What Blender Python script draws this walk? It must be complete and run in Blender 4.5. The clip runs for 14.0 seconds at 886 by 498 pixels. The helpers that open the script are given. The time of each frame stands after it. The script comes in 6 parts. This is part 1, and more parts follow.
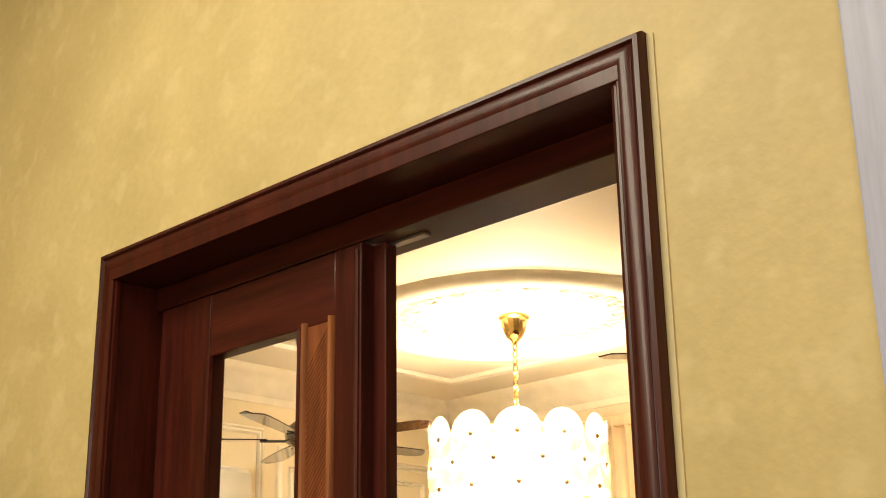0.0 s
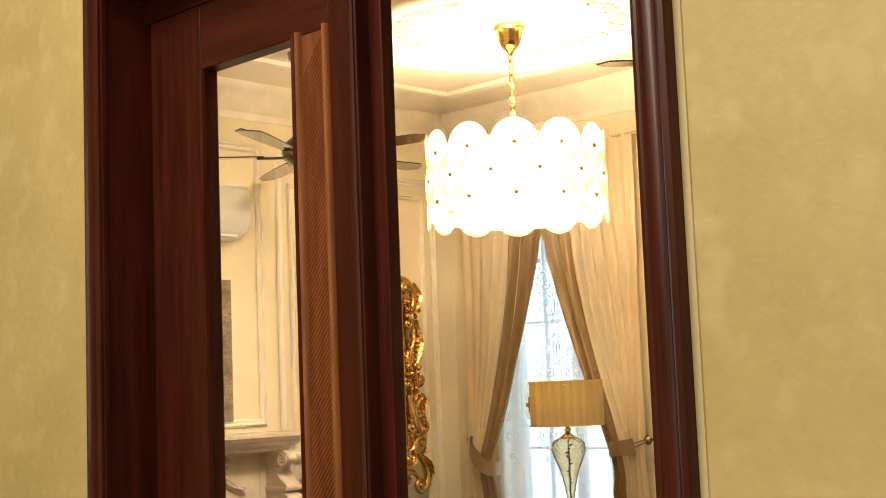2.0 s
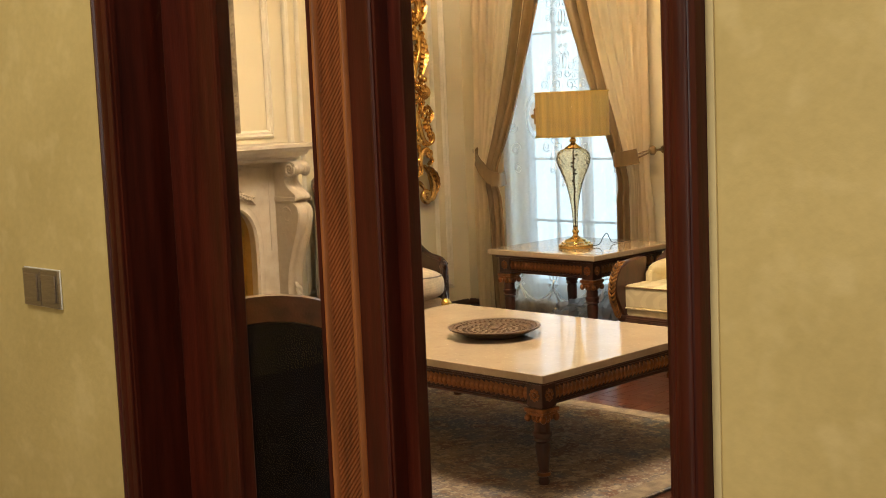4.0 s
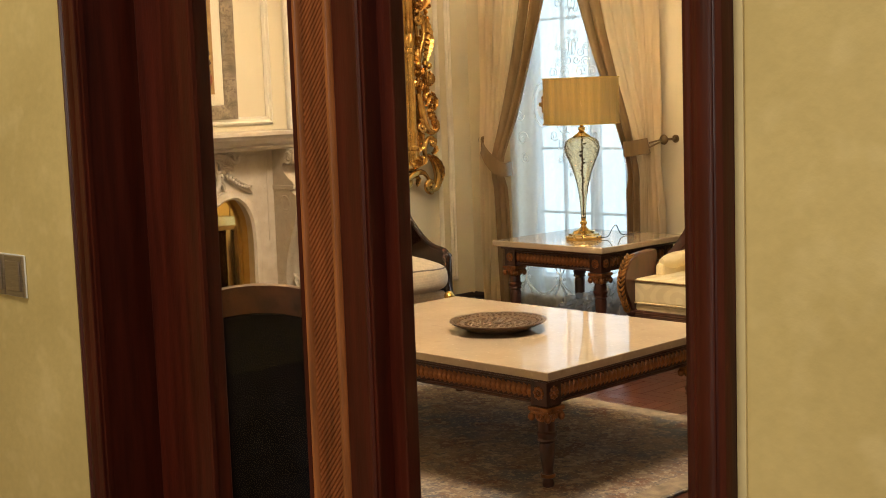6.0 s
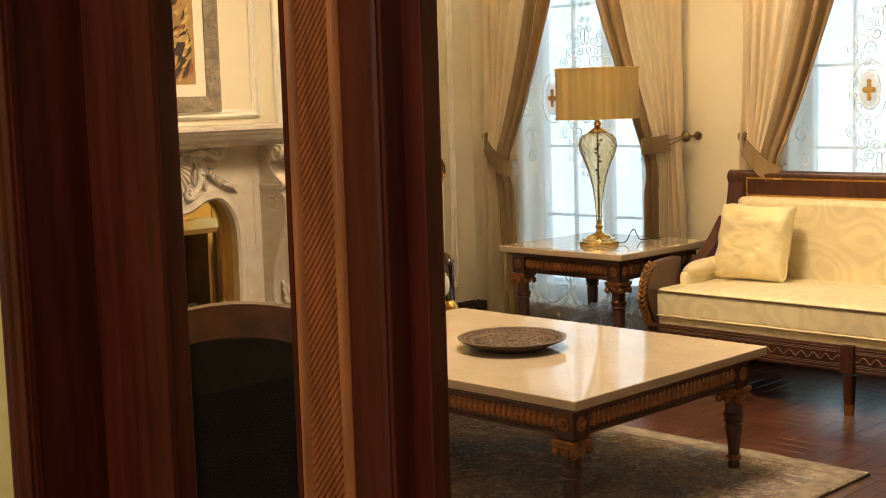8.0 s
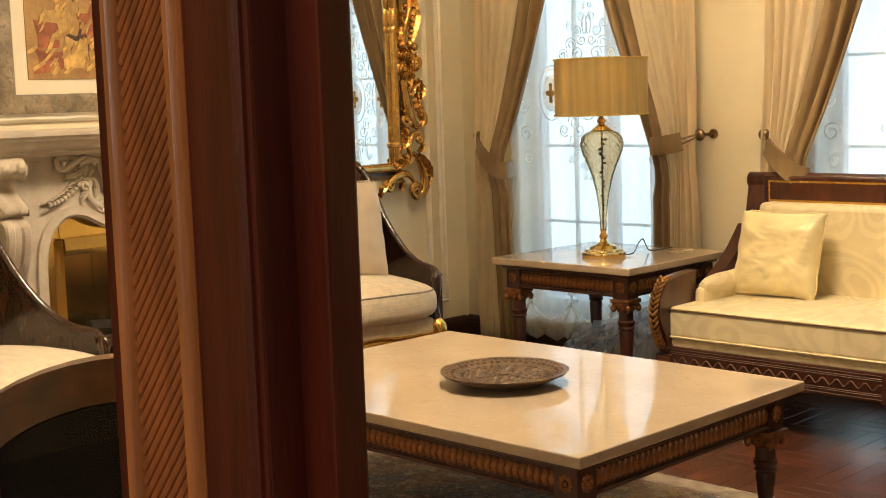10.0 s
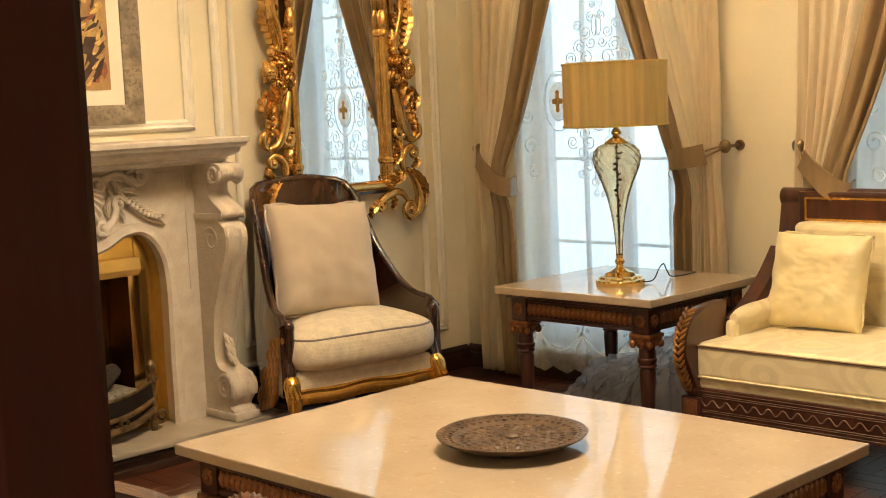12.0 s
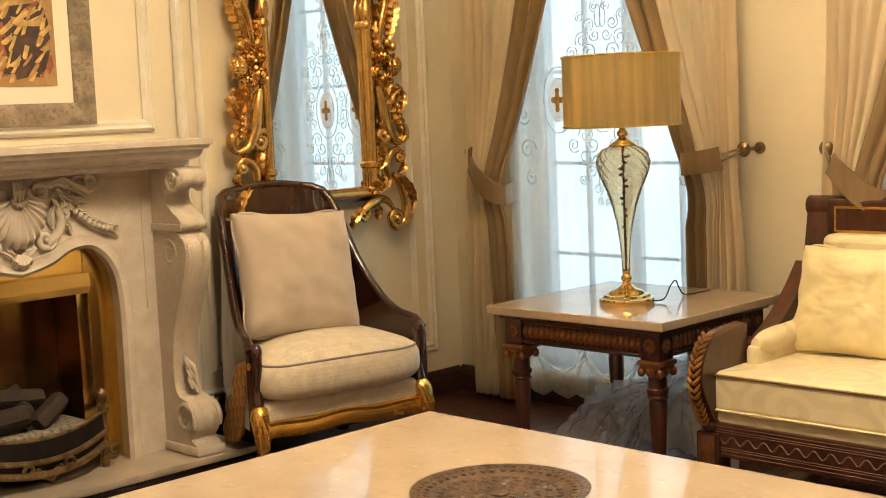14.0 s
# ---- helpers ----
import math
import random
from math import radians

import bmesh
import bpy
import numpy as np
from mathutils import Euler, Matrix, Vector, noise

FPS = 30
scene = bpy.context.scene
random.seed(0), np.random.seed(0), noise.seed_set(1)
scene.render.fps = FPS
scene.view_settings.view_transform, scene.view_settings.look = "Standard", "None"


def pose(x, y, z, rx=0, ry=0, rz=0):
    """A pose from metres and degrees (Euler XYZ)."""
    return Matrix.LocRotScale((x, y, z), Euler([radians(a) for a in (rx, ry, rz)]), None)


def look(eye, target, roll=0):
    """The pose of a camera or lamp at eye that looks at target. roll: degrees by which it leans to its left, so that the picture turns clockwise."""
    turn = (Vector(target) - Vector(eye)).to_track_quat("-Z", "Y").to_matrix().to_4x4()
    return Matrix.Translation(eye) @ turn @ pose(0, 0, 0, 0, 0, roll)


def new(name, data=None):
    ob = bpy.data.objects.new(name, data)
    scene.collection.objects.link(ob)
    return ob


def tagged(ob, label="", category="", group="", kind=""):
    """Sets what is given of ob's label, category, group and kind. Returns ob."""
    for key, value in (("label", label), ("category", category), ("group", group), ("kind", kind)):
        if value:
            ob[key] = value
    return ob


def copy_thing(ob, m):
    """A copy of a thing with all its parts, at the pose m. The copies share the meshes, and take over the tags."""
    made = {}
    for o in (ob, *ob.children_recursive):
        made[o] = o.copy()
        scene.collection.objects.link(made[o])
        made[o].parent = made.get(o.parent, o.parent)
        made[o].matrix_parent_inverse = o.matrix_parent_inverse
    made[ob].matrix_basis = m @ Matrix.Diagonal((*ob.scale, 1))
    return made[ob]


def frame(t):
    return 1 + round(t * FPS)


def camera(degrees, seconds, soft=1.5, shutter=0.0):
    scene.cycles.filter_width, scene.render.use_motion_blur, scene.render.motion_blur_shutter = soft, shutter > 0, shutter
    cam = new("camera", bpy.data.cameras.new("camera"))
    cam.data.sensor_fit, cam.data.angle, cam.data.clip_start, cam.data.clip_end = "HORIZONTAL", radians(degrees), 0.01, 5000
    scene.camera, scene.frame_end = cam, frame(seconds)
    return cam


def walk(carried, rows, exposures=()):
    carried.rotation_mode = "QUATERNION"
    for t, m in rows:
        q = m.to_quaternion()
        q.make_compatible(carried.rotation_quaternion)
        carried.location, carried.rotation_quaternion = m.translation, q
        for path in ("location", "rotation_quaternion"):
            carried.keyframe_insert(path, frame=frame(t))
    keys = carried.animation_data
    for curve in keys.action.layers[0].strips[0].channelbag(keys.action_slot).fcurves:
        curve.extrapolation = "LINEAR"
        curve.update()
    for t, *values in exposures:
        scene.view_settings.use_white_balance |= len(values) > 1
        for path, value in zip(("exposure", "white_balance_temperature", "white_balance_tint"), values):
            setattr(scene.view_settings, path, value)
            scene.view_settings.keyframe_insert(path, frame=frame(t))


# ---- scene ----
cam = camera(37.23, 14.0, soft=1.0)
# seconds, x, y, z, yaw, pitch, roll
ROWS = [
    (0.0, 2.598, -1.514, 1.432, 44.71, 18.25, 0.84),
    (0.5, 2.606, -1.510, 1.428, 44.75, 15.08, 1.25),
    (1.0, 2.605, -1.506, 1.423, 44.77, 12.94, 1.58),
    (1.5, 2.592, -1.501, 1.425, 44.82, 10.10, 1.99),
    (2.0, 2.556, -1.485, 1.425, 44.73, 5.95, 2.19),
    (2.5, 2.550, -1.499, 1.401, 44.68, 2.24, 2.36),
    (3.0, 2.560, -1.497, 1.398, 44.85, -1.50, 2.36),
    (3.5, 2.558, -1.502, 1.397, 44.89, -5.11, 2.52),
    (4.0, 2.553, -1.500, 1.400, 44.89, -6.37, 2.36),
    (6.5, 2.300, -1.232, 1.335, 45.32, -6.60, 1.94),
    (7.0, 2.157, -1.138, 1.315, 45.20, -6.51, 1.74),
    (7.5, 2.020, -1.042, 1.309, 44.89, -6.56, 1.65),
    (8.0, 1.937, -0.950, 1.313, 44.82, -6.58, 1.69),
    (10.5, 1.390, -0.289, 1.284, 44.76, -6.56, 1.93),
    (11.0, 1.292, -0.170, 1.286, 44.77, -6.50, 2.01),
    (11.5, 1.160, -0.072, 1.294, 44.75, -6.36, 2.18),
    (12.0, 1.074, 0.024, 1.304, 44.73, -6.33, 2.48),
    (12.5, 1.016, 0.139, 1.289, 44.72, -6.25, 2.68),
    (13.0, 0.927, 0.269, 1.283, 44.72, -6.22, 2.71),
    (13.5, 0.842, 0.367, 1.270, 44.75, -6.13, 2.61),
    (14.0, 0.737, 0.447, 1.275, 44.86, -6.09, 2.47),
]
EXPOSURES = [(0.0, 0.22), (2.0, 0.18), (4.0, 0.0), (14.0, 0.0)]
walk(cam, [(t, pose(x, y, z, 90 + p, r, w)) for t, x, y, z, w, p, r in ROWS], EXPOSURES)

# ---- light ----
world = bpy.data.worlds.new("world")
scene.world = world
world.use_nodes = True
_n = world.node_tree.nodes
_sky = _n.new("ShaderNodeTexSky")
_sky.sky_type, _sky.sun_disc = "NISHITA", False
_sky.sun_elevation, _sky.sun_rotation = radians(48), radians(20)
world.node_tree.links.new(_sky.outputs[0], _n["Background"].inputs[0])
_n["Background"].inputs[1].default_value = 0.12


def lamp(name, kind, m, power, colour, size=1.0, size_y=0.0):
    d = bpy.data.lights.new(name, kind)
    d.energy, d.color = power, colour
    if kind == "AREA":
        d.size = size
        if size_y:
            d.shape, d.size_y = "RECTANGLE", size_y
    elif kind == "POINT":
        d.shadow_soft_size = size
    ob = new(name, d)
    ob.matrix_world = m
    return ob


sun_data = bpy.data.lights.new("sun", "SUN")
sun_data.energy, sun_data.angle, sun_data.color = 1.0, radians(12), (1.0, 0.97, 0.92)
new("sun", sun_data).matrix_world = look((2, 12, 12), (-1, 4, 0))

WIN_C = (-2.53, -0.84)          # middles of the two windows
CHANDELIER = (-1.63, 3.30)
lamp("chandelier_bulb", "POINT", pose(*CHANDELIER, 2.38), 126, (1.0, 0.78, 0.52), 0.20)
# Unseen stand-ins: inferred hall daylight, and overhead fill with no fixture behind it.
lamp("hall_daylight", "AREA", look((3.6, -3.4, 2.0), (0.6, 0.2, 1.7)), 40, (1.0, 0.94, 0.84), 1.4, 1.8)
lamp("hall_fill_light", "AREA", look((0.5, -1.8, 3.5), (0.5, -1.2, 0)), 58, (1.0, 0.90, 0.68), 1.2)
# No fixture here: unseen fill over the table, added to lift the furniture.
lamp("room_fill_light", "AREA", look((-1.05, 2.6, 3.12), (-1.1, 2.65, 0)), 114, (1.0, 0.79, 0.55), 0.8)

# ---- materials ----
def mat(name, colour, rough=0.5, metal=0.0, vary=0.12, scale=6.0, bump=0.0, bump_scale=60.0, stretch=(1, 1, 1), second=None,
        coat=0.0, sheen=0.0, transmit=0.0, translucent=0.0, emit=0.0, random_tint=0.0, sharp=0.5):
    """A surface with two scales of colour change, roughness change and fine relief, in the thing's own metres."""
    m = bpy.data.materials.new(name)
    m.use_nodes = True
    t = m.node_tree
    b = t.nodes["Principled BSDF"]
    co = t.nodes.new("ShaderNodeTexCoord")
    mp = t.nodes.new("ShaderNodeMapping")
    mp.inputs["Scale"].default_value = stretch
    t.links.new(co.outputs["Object"], mp.inputs[0])
    big, fine = t.nodes.new("ShaderNodeTexNoise"), t.nodes.new("ShaderNodeTexNoise")
    big.inputs["Scale"].default_value, big.inputs["Detail"].default_value = scale, 6
    fine.inputs["Scale"].default_value, fine.inputs["Detail"].default_value = bump_scale, 4
    for x in (big, fine):
        t.links.new(mp.outputs[0], x.inputs["Vector"])
    ramp = t.nodes.new("ShaderNodeValToRGB")
    c2 = second or tuple(c * (1 - 2.2 * vary) for c in colour)
    c1 = tuple(min(1, c * (1 + vary)) for c in colour) if not second else colour
    ramp.color_ramp.elements[0].position, ramp.color_ramp.elements[1].position = 0.5 - sharp * 0.45, 0.5 + sharp * 0.35
    ramp.color_ramp.elements[0].color, ramp.color_ramp.elements[1].color = (*c2, 1), (*c1, 1)
    t.links.new(big.outputs[0], ramp.inputs[0])
    colour_out = ramp.outputs[0]
    grain = t.nodes.new("ShaderNodeMix")
    grain.data_type, grain.blend_type = "RGBA", "MULTIPLY"
    grain.inputs["Factor"].default_value = 0.35
    t.links.new(colour_out, grain.inputs["A"])
    gr = t.nodes.new("ShaderNodeMapRange")
    gr.inputs["From Min"].default_value, gr.inputs["From Max"].default_value = 0.3, 0.7
    gr.inputs["To Min"].default_value, gr.inputs["To Max"].default_value = 1 - 2.0 * vary, 1.0
    t.links.new(fine.outputs[0], gr.inputs[0])
    t.links.new(gr.outputs[0], grain.inputs["B"])
    colour_out = grain.outputs["Result"]
    if random_tint:
        info, hsv = t.nodes.new("ShaderNodeObjectInfo"), t.nodes.new("ShaderNodeHueSaturation")
        mr = t.nodes.new("ShaderNodeMapRange")
        mr.inputs["To Min"].default_value, mr.inputs["To Max"].default_value = 1 - random_tint, 1 + random_tint
        t.links.new(info.outputs["Random"], mr.inputs[0])
        t.links.new(mr.outputs[0], hsv.inputs["Value"])
        t.links.new(colour_out, hsv.inputs["Color"])
        colour_out = hsv.outputs[0]
    t.links.new(colour_out, b.inputs["Base Color"])
    rr = t.nodes.new("ShaderNodeMapRange")
    rr.inputs["To Min"].default_value, rr.inputs["To Max"].default_value = max(0.02, rough * 0.8), min(1, rough * 1.2)
    t.links.new(big.outputs[0], rr.inputs[0])
    t.links.new(rr.outputs[0], b.inputs["Roughness"])
    b.inputs["Metallic"].default_value = metal
    b.inputs["Coat Weight"].default_value = coat
    b.inputs["Coat Roughness"].default_value = 0.08
    b.inputs["Sheen Weight"].default_value = sheen
    b.inputs["Transmission Weight"].default_value = transmit
    if emit:
        t.links.new(colour_out, b.inputs["Emission Color"])
        b.inputs["Emission Strength"].default_value = emit
    if bump:
        bm_ = t.nodes.new("ShaderNodeBump")
        bm_.inputs["Strength"].default_value, bm_.inputs["Distance"].default_value = min(1, bump), 0.004
        t.links.new(fine.outputs[0], bm_.inputs["Height"])
        t.links.new(bm_.outputs[0], b.inputs["Normal"])
    if translucent:
        tr, mix = t.nodes.new("ShaderNodeBsdfTranslucent"), t.nodes.new("ShaderNodeMixShader")
        t.links.new(colour_out, tr.inputs[0])
        mix.inputs[0].default_value = translucent
        t.links.new(b.outputs[0], mix.inputs[1])
        t.links.new(tr.outputs[0], mix.inputs[2])
        t.links.new(mix.outputs[0], t.nodes["Material Output"].inputs[0])
    return m


def see_through(m, amount):
    """Lets part of the light straight through, as thin lace, film or gauze does."""
    t = m.node_tree
    out = t.nodes["Material Output"]
    was = out.inputs[0].links[0].from_socket
    clear, mix = t.nodes.new("ShaderNodeBsdfTransparent"), t.nodes.new("ShaderNodeMixShader")
    mix.inputs[0].default_value = amount
    t.links.new(was, mix.inputs[1])
    t.links.new(clear.outputs[0], mix.inputs[2])
    t.links.new(mix.outputs[0], out.inputs[0])
    return m


YELLOW = mat("ochre_plaster", (0.75, 0.595, 0.27), 0.55, vary=0.10, scale=3.0, bump=0.25, bump_scale=45, second=(0.55, 0.425, 0.175), sharp=0.8)
CREAM = mat("cream_wall_paint", (0.78, 0.70, 0.52), 0.5, vary=0.04, scale=2.0, bump=0.06, bump_scale=90)
CEIL = mat("ceiling_paint", (0.80, 0.74, 0.62), 0.6, vary=0.03, scale=2.0, bump=0.05, bump_scale=70)
PLASTER = mat("white_plaster_moulding", (0.82, 0.77, 0.66), 0.5, vary=0.05, scale=8, bump=0.1)
LILAC = mat("pale_lilac_veneer", (0.50, 0.52, 0.68), 0.4, vary=0.08, scale=10, stretch=(6, 6, 0.4), bump=0.05)
MAHOGANY = mat("mahogany", (0.068, 0.0100, 0.0048), 0.38, vary=0.22, scale=9, bump=0.12, bump_scale=70, stretch=(5, 5, 0.35), coat=0.12)
MAHOGANY_H = mat("mahogany_across", (0.068, 0.0100, 0.0048), 0.38, vary=0.22, scale=9, bump=0.12, bump_scale=70, stretch=(0.35, 5, 5), coat=0.12)
STRIPWOOD = mat("ribbed_cedar", (0.26, 0.075, 0.022), 0.4, vary=0.2, scale=12, bump=0.2, bump_scale=90, stretch=(5, 5, 0.5))
BEADWOOD = mat("light_bead_wood", (0.36, 0.12, 0.036), 0.35, vary=0.2, scale=12, bump=0.1, bump_scale=90, stretch=(6, 6, 0.4), coat=0.2)
WALNUT = mat("dark_walnut_lacquer", (0.055, 0.020, 0.011), 0.16, vary=0.25, scale=9, stretch=(4, 4, 1), coat=0.8)
REDWALNUT = mat("red_walnut", (0.066, 0.018, 0.009), 0.32, vary=0.25, scale=9, bump=0.08, bump_scale=90, stretch=(4, 4, 1), coat=0.3)
CARVEDWOOD = mat("carved_walnut", (0.15, 0.055, 0.022), 0.32, vary=0.3, scale=25, bump=0.3, bump_scale=140, coat=0.3)
GILTWOOD = mat("gilded_carving", (0.31, 0.118, 0.035), 0.34, metal=0.4, vary=0.3, scale=25, bump=0.4, bump_scale=160)
FEATHER = mat("gilded_feather", (0.40, 0.19, 0.052), 0.34, metal=0.5, vary=0.25, scale=18, bump=0.3, bump_scale=160)
GOLD = mat("gold_leaf", (0.80, 0.47, 0.11), 0.26, metal=0.85, vary=0.10, scale=14, bump=0.06, bump_scale=60)
ANTIQUE = mat("antique_gold_leaf", (0.84, 0.54, 0.18), 0.24, metal=0.92, vary=0.2, scale=30, bump=0.12, bump_scale=130, second=(0.48, 0.26, 0.075), sharp=0.8)
BRASS = mat("polished_brass", (0.86, 0.62, 0.24), 0.14, metal=1.0, vary=0.08, scale=5, bump=0.04, bump_scale=40)
OLDBRASS = mat("dull_bronze", (0.25, 0.17, 0.085), 0.35, metal=0.8, vary=0.25, scale=30, bump=0.3, bump_scale=120)
IRON = mat("black_iron", (0.018, 0.016, 0.015), 0.45, metal=0.4, vary=0.2, scale=20, bump=0.2)
STONE = mat("carved_limestone", (0.70, 0.64, 0.55), 0.55, vary=0.08, scale=16, bump=0.35, bump_scale=110, second=(0.52, 0.43, 0.33), sharp=0.8)
TRAVERTINE = mat("pitted_limestone", (0.64, 0.57, 0.47), 0.65, vary=0.12, scale=24, bump=0.8, bump_scale=150, second=(0.52, 0.43, 0.325), sharp=0.8)
HEARTH = mat("hearth_marble", (0.40, 0.345, 0.27), 0.3, vary=0.10, scale=8, bump=0.06)
MARBLE = mat("cream_marble", (0.52, 0.415, 0.30), 0.05, vary=0.08, scale=7, bump=0.0, second=(0.43, 0.335, 0.235), sharp=0.9)
SEATCLOTH = mat("cream_woven_cloth", (0.86, 0.75, 0.57), 0.7, vary=0.07, scale=30, bump=0.35, bump_scale=320, sheen=0.3)
VELVET = mat("beige_velvet", (0.60, 0.50, 0.39), 0.75, vary=0.06, scale=6, bump=0.2, bump_scale=380, sheen=0.5)
SILK = mat("gold_cream_silk", (0.78, 0.66, 0.36), 0.42, vary=0.08, scale=9, bump=0.15, bump_scale=240, sheen=0.3)
DRAPE = mat("taupe_satin", (0.30, 0.205, 0.108), 0.32, vary=0.10, scale=7, bump=0.12, bump_scale=260, stretch=(4, 4, 0.6), translucent=0.08)
LINER = mat("peach_curtain_lining", (0.90, 0.79, 0.60), 0.45, vary=0.05, scale=6, bump=0.1, bump_scale=260, stretch=(4, 4, 0.6), translucent=0.5)
NAVY = mat("navy_upholstery", (0.010, 0.0095, 0.016), 0.85, vary=0.2, scale=20, bump=0.3, bump_scale=300)
SHADE = mat("gold_silk_shade", (0.86, 0.68, 0.22), 0.40, vary=0.12, scale=9, bump=0.08, bump_scale=120, stretch=(5, 5, 0.2), translucent=0.5)
PLATE = mat("carved_dark_wood", (0.105, 0.062, 0.036), 0.30, vary=0.3, scale=25, bump=0.9, bump_scale=55)
WHITE = mat("white_enamel", (0.78, 0.80, 0.80), 0.35, vary=0.03, scale=5)
BULB = mat("warm_lamp_glow", (1.0, 0.80, 0.48), 0.5, vary=0.02, emit=40)
AMBER = mat("amber_glass", (1.0, 0.88, 0.68), 0.03, vary=0.03, scale=30, transmit=0.95)
GLASS = see_through(mat("clear_glass", (0.9, 0.9, 0.9), 0.02, metal=1.0, vary=0.0), 0.985)
DISC = see_through(mat("bubbled_glass_disc", (1.0, 0.90, 0.70), 0.15, vary=0.06, scale=40, bump=0.3, bump_scale=60, transmit=0.5, translucent=0.5), 0.15)
FILM = see_through(mat("clear_plastic_film", (0.86, 0.90, 0.96), 0.12, vary=0.02, scale=20, bump=0.3, bump_scale=40, coat=1.0, translucent=0.4), 0.60)
LACE = see_through(mat("white_sheer", (0.92, 0.94, 0.95), 0.8, vary=0.02, scale=30, translucent=0.6), 0.46)
HEMLACE = see_through(mat("dense_hem_lace", (0.94, 0.91, 0.85), 0.8, vary=0.08, scale=50, bump=0.4, bump_scale=160, translucent=0.75), 0.30)
LACEWORK = mat("white_embroidery", (0.94, 0.94, 0.93), 0.7, vary=0.05, scale=60, bump=0.3, translucent=0.72)
OCHRETHREAD = mat("ochre_embroidery", (0.48, 0.27, 0.06), 0.6, vary=0.15, scale=60, bump=0.3)
SILVERED = mat("mirror_silver", (0.92, 0.92, 0.91), 0.015, metal=1.0, vary=0.0)
STEEL = mat("brushed_steel", (0.45, 0.40, 0.36), 0.3, metal=0.9, vary=0.08, scale=40, stretch=(1, 1, 8))
GREYWOOD = mat("grey_picture_frame", (0.30, 0.235, 0.16), 0.40, vary=0.25, scale=16, bump=0.3, bump_scale=80)
MATBOARD = mat("cream_matboard", (0.78, 0.72, 0.58), 0.7, vary=0.02)
PAINTING = mat("ochre_abstract_paint", (0.46, 0.28, 0.10), 0.6, vary=0.3, scale=7, bump=0.6, bump_scale=40, second=(0.30, 0.16, 0.06))
BROWNPAINT = mat("brown_abstract_paint", (0.07, 0.035, 0.022), 0.6, vary=0.3, scale=12, bump=0.6, bump_scale=40)
REDPAINT = mat("red_abstract_paint", (0.34, 0.10, 0.045), 0.6, vary=0.3, scale=12, bump=0.6, bump_scale=40)
PARQUET = mat("parquet_wood", (0.085, 0.025, 0.012), 0.30, vary=0.25, scale=10, bump=0.06, bump_scale=80, stretch=(1, 8, 1), coat=0.12, random_tint=0.30)
DARKWOOD = mat("skirting_wood", (0.045, 0.018, 0.011), 0.3, vary=0.2, scale=10, stretch=(1, 1, 4), coat=0.3)
LOGS = mat("charred_log", (0.03, 0.02, 0.015), 0.9, vary=0.3, scale=20, bump=0.8, bump_scale=60)
ASH = mat("pale_gravel", (0.26, 0.23, 0.18), 0.9, vary=0.3, scale=60, bump=0.9, bump_scale=120)
HALLFLOOR = mat("hall_marble", (0.24, 0.20, 0.15), 0.2, vary=0.1, scale=3)
# Emits pale blue so that a plain sheet supplies the sky's light.
OUTSIDE = mat("glowing_daylight_sheet", (0.64, 0.85, 1.0), 1.0, vary=0.08, scale=0.8, emit=2.0)


for _m, _level in ((MAHOGANY, 0.3), (MAHOGANY_H, 0.3), (NAVY, 0.1)):
    _m.node_tree.nodes["Principled BSDF"].inputs["Specular IOR Level"].default_value = _level


def rug_mat():
    """Faded oriental rug: blurred blues, rusts and beiges with a border."""
    m = mat("faded_rug_wool", (0.31, 0.245, 0.175), 0.95, vary=0.12, scale=9, bump=0.8, bump_scale=170, second=(0.16, 0.095, 0.07), sharp=0.6)
    t = m.node_tree
    b = t.nodes["Principled BSDF"]
    was = b.inputs["Base Color"].links[0].from_socket
    co = t.nodes.new("ShaderNodeTexCoord")
    for scale, colour, lo, hi, off in ((2.6, (0.105, 0.125, 0.165), 0.50, 0.60, 3.0), (7.0, (0.16, 0.075, 0.05), 0.54, 0.64, 9.0),
                                       (26.0, (0.38, 0.315, 0.235), 0.54, 0.62, 5.0), (52.0, (0.10, 0.09, 0.10), 0.56, 0.62, 1.0)):
        n, r, x, mp = (t.nodes.new("ShaderNode" + k) for k in ("TexNoise", "MapRange", "Mix", "Mapping"))
        mp.inputs["Location"].default_value = (off, off, 0)
        n.inputs["Scale"].default_value, n.inputs["Detail"].default_value = scale, 5
        t.links.new(co.outputs["Object"], mp.inputs[0])
        t.links.new(mp.outputs[0], n.inputs["Vector"])
        r.inputs["From Min"].default_value, r.inputs["From Max"].default_value = lo, hi
        r.inputs["To Max"].default_value = 0.8
        t.links.new(n.outputs[0], r.inputs[0])
        x.data_type = "RGBA"
        t.links.new(r.outputs[0], x.inputs["Factor"])
        t.links.new(was, x.inputs["A"])
        x.inputs["B"].default_value = (*colour, 1)
        was = x.outputs["Result"]
    t.links.new(was, b.inputs["Base Color"])
    return m


RUG = rug_mat()


def speckle(m, scale, colour, lo, hi, amount=0.7):
    """Small flecks of another colour scattered through a stone or cloth."""
    t = m.node_tree
    b = t.nodes["Principled BSDF"].inputs["Base Color"]
    was = b.links[0].from_socket
    co, n, r, x = (t.nodes.new("ShaderNode" + k) for k in ("TexCoord", "TexNoise", "MapRange", "Mix"))
    n.inputs["Scale"].default_value, n.inputs["Detail"].default_value = scale, 2
    t.links.new(co.outputs["Object"], n.inputs["Vector"])
    r.inputs["From Min"].default_value, r.inputs["From Max"].default_value = lo, hi
    r.inputs["To Max"].default_value = amount
    t.links.new(n.outputs[0], r.inputs[0])
    x.data_type = "RGBA"
    t.links.new(r.outputs[0], x.inputs["Factor"])
    t.links.new(was, x.inputs["A"])
